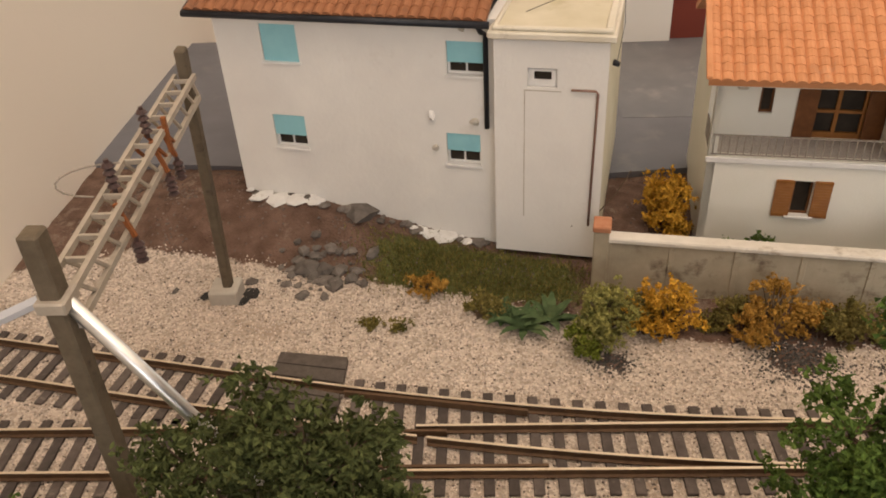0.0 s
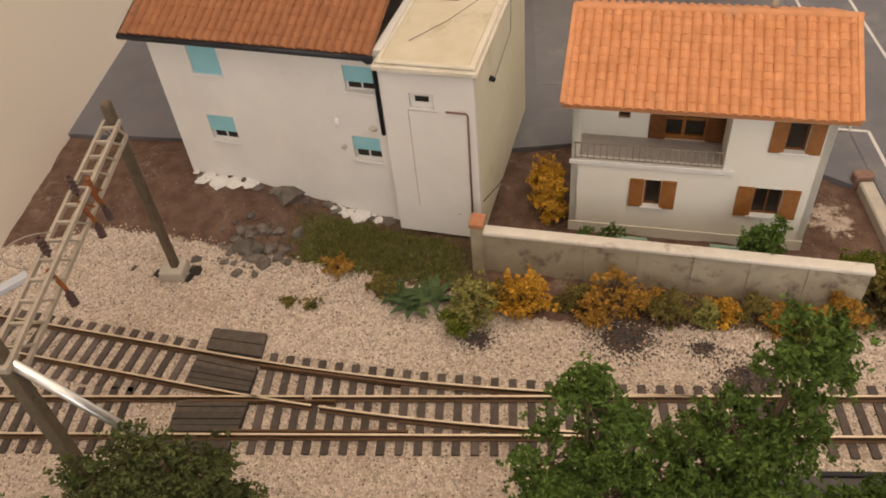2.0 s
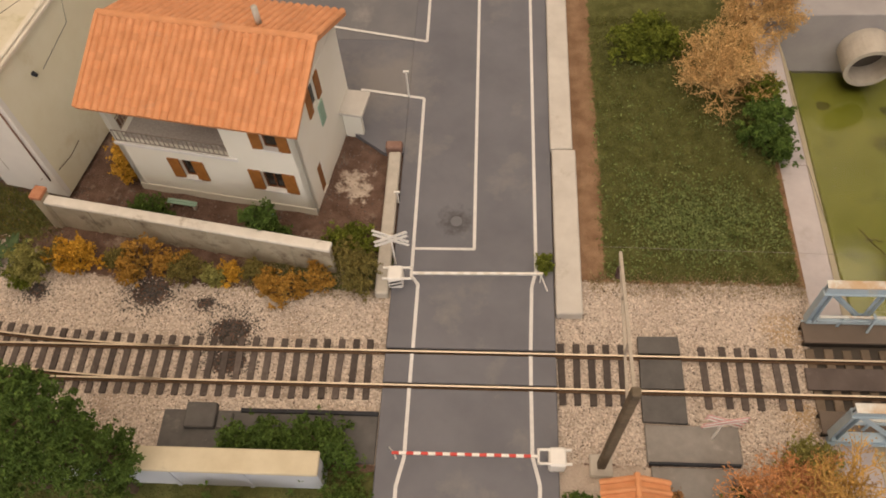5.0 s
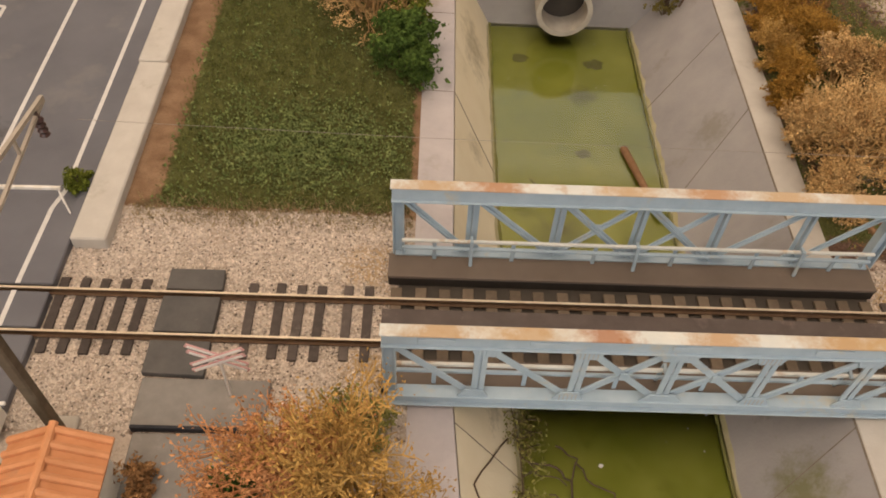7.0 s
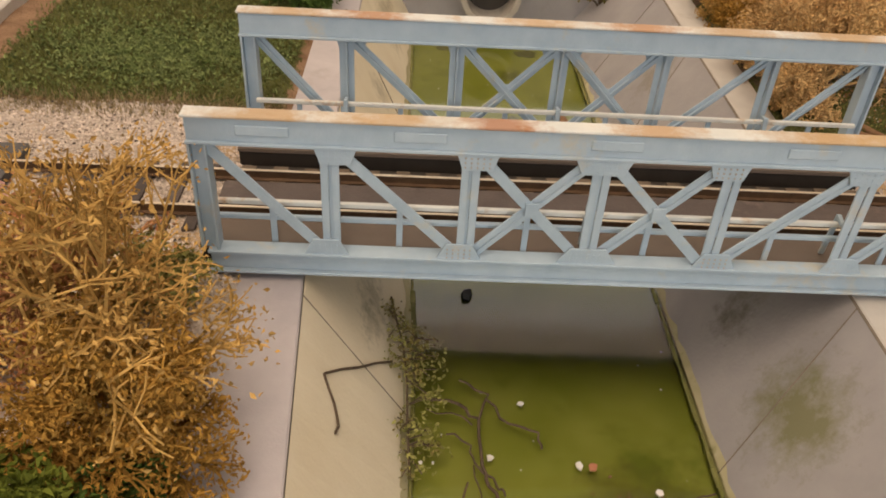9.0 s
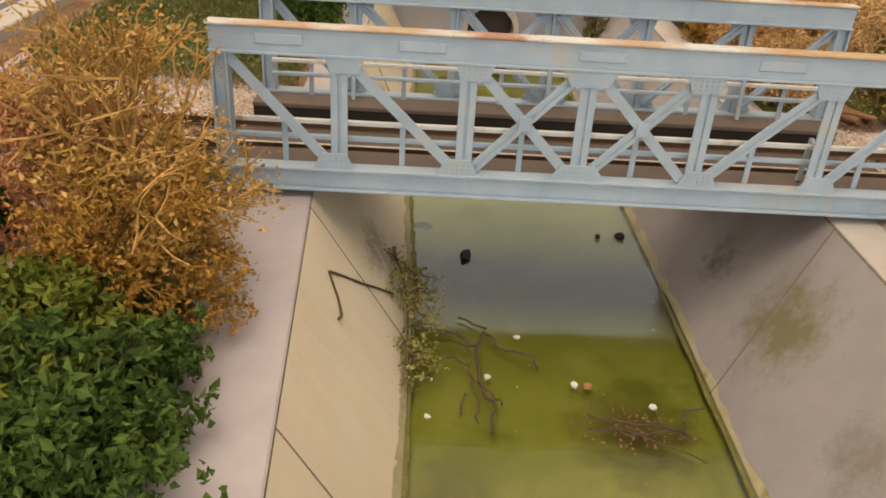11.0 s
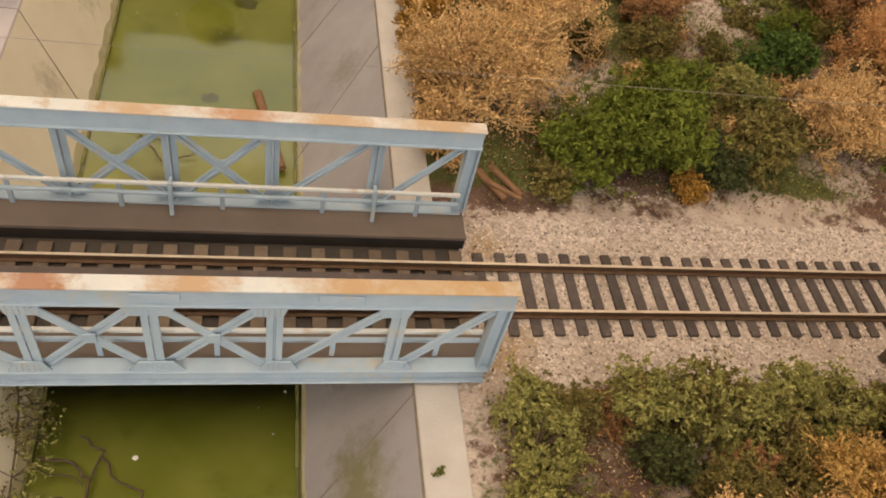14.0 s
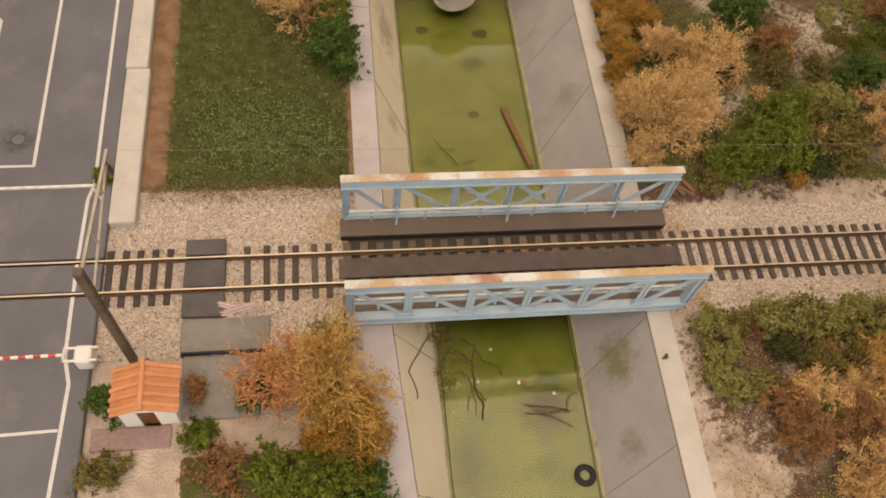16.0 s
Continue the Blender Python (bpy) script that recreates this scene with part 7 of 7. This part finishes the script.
bush("shrub", "olive green bush on the rough grass", 71.4, 6.3, 1.6, 1.4, 1.6, LEAF_OLIVE, TWIG, 2200, 0.12, 119, 24, EAST)
dry_shrub("dry_shrub", "tan filigree shrub beside the track", 75.3, 6.9, 2.1, 3.6, LEAF_TAN, TWIG_DRY, 10, 120, 0.10, 5, "dry shrubs")
bush("shrub", "dark green leafy bush on the rough grass", 74.9, 11.6, 1.3, 1.3, 2.1, LEAF_DARK, TWIG, 1800, 0.13, 121, 20, EAST)
dry_shrub("dry_shrub", "rusty brown filigree shrub on the rough grass", 80.4, 11.6, 2.6, 4.4, LEAF_RUSTY, TWIG_DRY, 11, 122, 0.11, 5, "dry shrubs")
dry_shrub("dry_shrub", "rusty brown filigree shrub on the rough grass", 79.5, 16.5, 2.6, 4.4, LEAF_BROWN, TWIG_DRY, 10, 123, 0.11, 5, "dry shrubs")
dry_shrub("dry_shrub", "brown filigree shrub on the rough grass", 70.2, 14.0, 1.6, 2.2, LEAF_BROWN, TWIG_DRY, 8, 124, 0.10, 5, "dry shrubs")
bush("shrub", "dark green leafy bush on the rough grass", 68.3, 17.0, 1.8, 1.2, 2.0, LEAF_DARK, TWIG, 2200, 0.13, 125, 22, EAST)
bush("shrub", "yellow-green low bush on the rough grass", 72.3, 10.4, 0.9, 0.8, 1.1, LEAF_PALE, TWIG, 900, 0.11, 126, 12, EAST)
bush("shrub", "green leafy bush beside the track", 79.6, 5.8, 1.7, 1.4, 2.2, LEAF_MID, TWIG, 2400, 0.13, 127, 24, EAST)
bush("shrub", "green leafy bush beside the track", 84.5, 6.5, 2.2, 1.6, 2.4, LEAF_DARK, TWIG, 2400, 0.14, 128, 24, EAST)
NEAR_E = "bushes before the track"
for k, (x, y, r, h, m) in enumerate(((60.7, -4.2, 1.0, 1.5, LEAF_PALE), (61.0, -5.6, 1.0, 1.5, LEAF_PALE), (62.3, -4.0, 0.9, 1.4, LEAF_OLIVE), (64.0, -3.9, 1.2, 1.8, LEAF_PALE), (65.1, -4.7, 1.2, 1.8, LEAF_PALE), (66.6, -3.9, 1.2, 2.0, LEAF_OLIVE), (67.2, -5.0, 1.3, 2.0, LEAF_PALE), (67.6, -6.3, 1.1, 1.8, LEAF_OLIVE), (69.3, -4.1, 1.3, 2.0, LEAF_PALE), (70.7, -4.2, 1.1, 1.8, LEAF_PALE), (71.6, -4.6, 0.9, 1.5, LEAF_OLIVE), (64.4, -6.0, 0.9, 1.3, LEAF_SHADE), (66.2, -6.7, 1.0, 1.5, LEAF_OLIVE), (61.5, -7.4, 1.1, 1.5, LEAF_PALE), (60.9, -6.9, 0.7, 1.1, LEAF_PALE), (62.3, -8.1, 0.9, 1.2, LEAF_OLIVE), (68.5, -5.2, 1.0, 1.4, LEAF_SHADE))):
    bush("shrub", "yellow-green small-leaved bush before the track" if m is LEAF_PALE else "dull olive small-leaved bush before the track", x, y, r * 1.15, r, h, m, TWIG, int(1500 * r), 0.085, 230 + k, int(22 * r), NEAR_E)
for k, (x, y, r, h, m) in enumerate(((63.4, -8.9, 1.3, 2.2, LEAF_BROWN), (65.0, -8.6, 1.6, 2.6, LEAF_TAN), (63.9, -10.4, 1.5, 2.4, LEAF_BROWN), (66.6, -9.7, 1.8, 3.0, LEAF_BROWN), (69.2, -7.3, 1.8, 3.2, LEAF_AMBER), (67.7, -8.6, 1.7, 2.8, LEAF_TAN), (71.2, -7.1, 1.8, 3.2, LEAF_TAN), (73.3, -5.6, 1.8, 3.2, LEAF_AMBER), (74.9, -4.6, 1.7, 3.0, LEAF_AMBER), (75.6, -6.6, 2.0, 3.4, LEAF_TAN), (71.8, -9.3, 2.1, 3.4, LEAF_BROWN), (74.0, -9.8, 2.2, 3.6, LEAF_RUSTY), (69.4, -10.8, 2.0, 3.2, LEAF_TAN), (77.6, -4.2, 1.9, 3.0, LEAF_AMBER), (78.2, -8.4, 2.3, 3.8, LEAF_RUSTY), (66.5, -12.4, 2.0, 3.0, LEAF_TAN))):
    dry_shrub("dry_shrub", {id(LEAF_BROWN): "brown filigree shrub before the track", id(LEAF_TAN): "pale tan filigree shrub before the track", id(LEAF_AMBER): "golden tan filigree shrub before the track"}.get(id(m), "rusty orange filigree shrub before the track"), x, y, r, h, m, TWIG_DRY, 8, 140 + k, 0.10, 4, "dry shrubs")
for k, (x, y, r, h) in enumerate(((63.2, 10.3, 1.7, 3.6), (62.2, 13.6, 1.4, 2.8), (59.9, 6.2, 1.3, 2.8), (76.2, 8.6, 1.5, 3.0))):
    dry_shrub("dry_shrub", "tan filigree shrub on the rough ground", x, y, r, h, LEAF_TAN, TWIG_DRY, 8, 170 + k, 0.10, 4, "dry shrubs")
for k, (x, y, r, h, m) in enumerate(((64.2, 5.0, 1.2, 2.0, LEAF_MID), (70.0, 5.2, 1.4, 1.5, LEAF_SHADE), (72.8, 9.6, 1.3, 1.3, LEAF_PALE), (69.3, 12.6, 1.5, 1.3, LEAF_OLIVE), (66.2, 12.2, 1.1, 1.1, LEAF_OLIVE), (73.0, 7.6, 1.2, 1.2, LEAF_OLIVE), (70.9, 9.2, 1.2, 1.2, LEAF_OLIVE))):
    bush("shrub", "olive leafy bush on the rough ground", x, y, r, r * 0.9, h, m, TWIG, int(1500 * r), 0.10, 260 + k, int(18 * r), EAST)
rng = random.Random(404)
for k in range(26):
    x, y = rng.uniform(65, 88), rng.uniform(7, 21)
    bush("shrub", "low mossy shrub on the rough grass", x, y, rng.uniform(0.6, 1.2), rng.uniform(0.5, 1.0), rng.uniform(0.5, 1.2), (LEAF_PALE, LEAF_OLIVE, LEAF_MID, LEAF_BROWN, LEAF_TAN)[k % 5], TWIG, 600, 0.10, 410 + k, 12, "low shrubs on the rough grass")
for k in range(12):
    x, y = rng.uniform(60.6, 72), rng.uniform(-9.5, -3.9)
    bush("shrub", "low small-leaved shrub before the track", x, y, rng.uniform(0.7, 1.3), rng.uniform(0.6, 1.0), rng.uniform(0.7, 1.4), (LEAF_PALE, LEAF_OLIVE, LEAF_PALE, LEAF_BROWN)[k % 4], TWIG, 900, 0.09, 450 + k, 14, "low shrubs before the track")
bush("shrub", "small green weed in the concrete path", 58.75, -5.6, 0.13, 0.12, 0.14, LEAF_MID, TWIG, 40, 0.05, 150, 4, "", RIM_Z)


# ---------------- grass and stones ----------------
def blades(name, label, spots, height, width, mat, seed):
    gen = np.random.default_rng(seed)
    p = np.array(spots)
    k = len(p)
    a = gen.uniform(0, 6.283, k)
    lean = gen.normal(size=(k, 2)) * 0.5
    h = height * gen.uniform(0.5, 1.3, k)
    w = width * gen.uniform(0.6, 1.3, k)
    dx, dy = np.cos(a) * w, np.sin(a) * w
    v = np.stack([p + np.stack([-dx, -dy, -0.03 + 0 * h], 1), p + np.stack([dx, dy, -0.03 + 0 * h], 1), p + np.stack([lean[:, 0] * h, lean[:, 1] * h, h], 1)], 1).reshape(-1, 3)
    tagged(new(name, mesh_from(name, v, [(3 * i, 3 * i + 1, 3 * i + 2) for i in range(k)], mat)), label, "grass", kind="stuff")


def scatter(n, x0, x1, y0, y1, seed, accept):
    rr = random.Random(seed)
    out = []
    while len(out) < n:
        x, y = rr.uniform(x0, x1), rr.uniform(y0, y1)
        if rr.random() < accept(x, y):
            out.append((x, y, ground_height(x, y)))
    return out


blades("grass_plot", "short dark green grass on the plot", scatter(26000, 33.2, 43.6, 4.3, 24, 201, lambda x, y: zones(x, y)[1]), 0.16, 0.025, GRASS, 301)
blades("grass_fringe", "pale dry grass fringe at the ballast", scatter(2600, 33.0, 43.6, 3.9, 5.9, 202, lambda x, y: math.exp(-((y - 4.9) / 0.5) ** 2)), 0.22, 0.022, GRASS_DRY, 302)
blades("grass_patch", "olive grass patch before the old house", scatter(3600, -6, 5, 6, 12, 203, lambda x, y: zones(x, y)[1] ** 2), 0.2, 0.025, GRASS, 303)
blades("grass_patch", "dry olive grass patch before the old house", scatter(4200, -6, 5, 6, 12, 217, lambda x, y: zones(x, y)[1] ** 2), 0.2, 0.025, LEAF_OLIVE, 317)
blades("grass_strip", "olive grass along the garden wall", scatter(4500, 9, 22.8, 3.8, 7.5, 204, lambda x, y: zones(x, y)[1]), 0.2, 0.025, GRASS_DRY, 304)
blades("rough_grass", "rough grass among the eastern bushes", scatter(12000, 59.8, 90, 3.5, 22, 205, lambda x, y: max(0.0, zones(x, y)[1])), 0.25, 0.03, GRASS, 305)
blades("dry_litter", "dry straw among the eastern bushes", scatter(6000, 59.8, 88, -13, -3.2, 206, lambda x, y: 0.6 + 0.5 * wave(x, y, 2.0)), 0.2, 0.03, GRASS_DRY, 306)
gen = np.random.default_rng(307)
spots = np.array(scatter(6000, 33.6, 43.4, 5.0, 20, 207, lambda x, y: max(0.02, 0.9 * math.exp(-(((x - 39.0) / 3.0) ** 2 + ((y - 8.6) / 2.0) ** 2)) + 0.25 * max(0.0, wave(x, y, 1.6, 6.0)))))
spots[:, 2] += 0.12
tagged(new("clover", leaf_mesh("clover", spots, 0.085, CLOVER, gen)), "pale clover leaves on the grass", "grass", kind="stuff")

gen = np.random.default_rng(308)
for name, label, box, mat, seed in (("moss_cover", "low olive moss and crumbs on the eastern ground", (60.2, 88, 3.6, 24), LEAF_PALE, 221), ("moss_cover", "low brown and tan leaf crumbs before the track", (60.2, 88, -14, -3.3), LEAF_TAN, 222), ("moss_cover", "low dark moss and crumbs on the eastern ground", (60.2, 88, 3.6, 24), LEAF_BROWN, 223), ("moss_cover", "low green moss before the track", (60.2, 88, -14, -3.3), LEAF_OLIVE, 224)):
    spots = np.array(scatter(13000, *box, seed, lambda x, y: max(0.03, 0.45 + 0.9 * wave(x, y, 2.4, seed * 0.7))))
    spots[:, 2] += gen.uniform(0.0, 0.12, len(spots))
    tagged(new(name, leaf_mesh(name, spots, 0.05, mat, gen)), label, "moss", kind="stuff")


def stones(name, label, spots, size, mat, seed):
    """Angular grains, eight faces each."""
    gen = np.random.default_rng(seed)
    p = np.array(spots)
    k = len(p)
    axes = np.array([(1, 0, 0), (-1, 0, 0), (0, 1, 0), (0, -1, 0), (0, 0, 1), (0, 0, -1)], float)
    a = gen.uniform(0, 6.283, k)
    rot = np.zeros((k, 3, 3))
    rot[:, 0, 0], rot[:, 0, 1], rot[:, 1, 0], rot[:, 1, 1], rot[:, 2, 2] = np.cos(a), -np.sin(a), np.sin(a), np.cos(a), 1
    v = axes[None] * (size * gen.uniform(0.45, 1.2, (k, 6)))[:, :, None] + gen.normal(size=(k, 6, 3)) * size * 0.18
    v = np.einsum("kij,kaj->kai", rot, v) + p[:, None]
    f = []
    for i in range(k):
        j = 6 * i
        f += [(j, j + 2, j + 4), (j + 2, j + 1, j + 4), (j + 1, j + 3, j + 4), (j + 3, j, j + 4), (j + 2, j, j + 5), (j + 1, j + 2, j + 5), (j + 3, j + 1, j + 5), (j, j + 3, j + 5)]
    tagged(new(name, mesh_from(name, v.reshape(-1, 3), f, mat)), label, "gravel", kind="stuff")


def ballast_ok(x, y):
    return zones(x, y)[0] if not (ROAD_L - 0.1 < x < ROAD_R + 0.05) else 0.0


stones("ballast_stones", "pale pinkish ballast grains", scatter(46000, -19, 22.9, -4.3, 11, 208, ballast_ok), 0.055, GRAVEL, 308)
stones("ballast_stones", "pale pinkish ballast grains", scatter(15000, 31.3, 43.6, -4.4, 5.2, 209, ballast_ok), 0.055, GRAVEL, 309)
stones("ballast_stones", "pale pinkish ballast grains", scatter(19000, 60.1, 98, -3.4, 3.4, 210, ballast_ok), 0.055, GRAVEL, 310)
stones("dark_grains", "grey-brown grains among the ballast", scatter(5200, -19, 22.9, -4.3, 11, 214, ballast_ok) + scatter(1400, 31.3, 43.6, -4.4, 5.2, 215, ballast_ok) + scatter(1800, 60.1, 98, -3.4, 3.4, 216, ballast_ok), 0.055, RUBBLE_DUST, 314)
stones("cinders", "dark grey cinders in hollows of the ballast", scatter(3200, 3, 17, -0.9, 5.5, 213, lambda x, y: sum(0.8 * math.exp(-((x - hx) / hr) ** 2 - ((y - hy) / hr / 0.8) ** 2) for hx, hy, hr in HOLLOWS)), 0.06, CINDER, 313)
stones("earth_crumbs", "brown earth crumbs and small stones", scatter(3600, -18, 22, 7, 17, 211, lambda x, y: (1 - zones(x, y)[0]) * max(0.05, wave(x, y, 1.5, 8.0))), 0.065, RUBBLE_DUST, 311)
stones("sand_crumbs", "pale crumbs on the sandy ground", scatter(1300, 60, 68, -14, 11, 212, lambda x, y: zones(x, y)[2]), 0.05, GRAVEL, 312)

# ---------------- sleepers ----------------
tie = Geo().box(-0.16, 0.16, -1.55, 1.55, -0.2, 0.0).mesh("sleeper", SLEEPER, 0.02)
bridge_tie = Geo().box(-0.2, 0.2, -1.55, 1.55, -0.13, 0.0).mesh("sleeper", BRIDGE_TIE, 0.02)


def sleeper(x, y=0.0, ln=1.0, rz=0.0):
    ob = part("sleeper", bridge_tie if BR_X < x < BR_X + BR_LEN else tie, None, track)
    ob.matrix_basis = pose(x * CM, y * CM, 0, 0, 0, rz) @ Matrix.Diagonal((1, ln, 1, 1))


rng = random.Random(77)
x = -18.9
while x < 98:
    on_road = ROAD_L - 0.1 < x < ROAD_R + 0.1
    in_deck = -7.4 < x < -4.4 or 35.0 < x < 37.2
    if not on_road and not in_deck:
        if -9.5 < x < 14.5:
            yc = branch_y(x)
            if yc < 2.4:
                sleeper(x, yc / 2, (3.1 + yc) / 3.1, 0.0)
        else:
            sleeper(x, rng.uniform(-0.03, 0.03), 1.0, rng.uniform(-0.8, 0.8))
    x += (0.84 if BR_X < x < BR_X + BR_LEN - 0.5 else 0.71) + (0.25 if 36 < x < 42.5 and rng.random() < 0.12 else 0.0)
x = -18.6
while x < -7.6:
    if branch_y(x) >= 2.35:
        sleeper(x, branch_y(x), 1.0, -11.5)
    x += 0.71
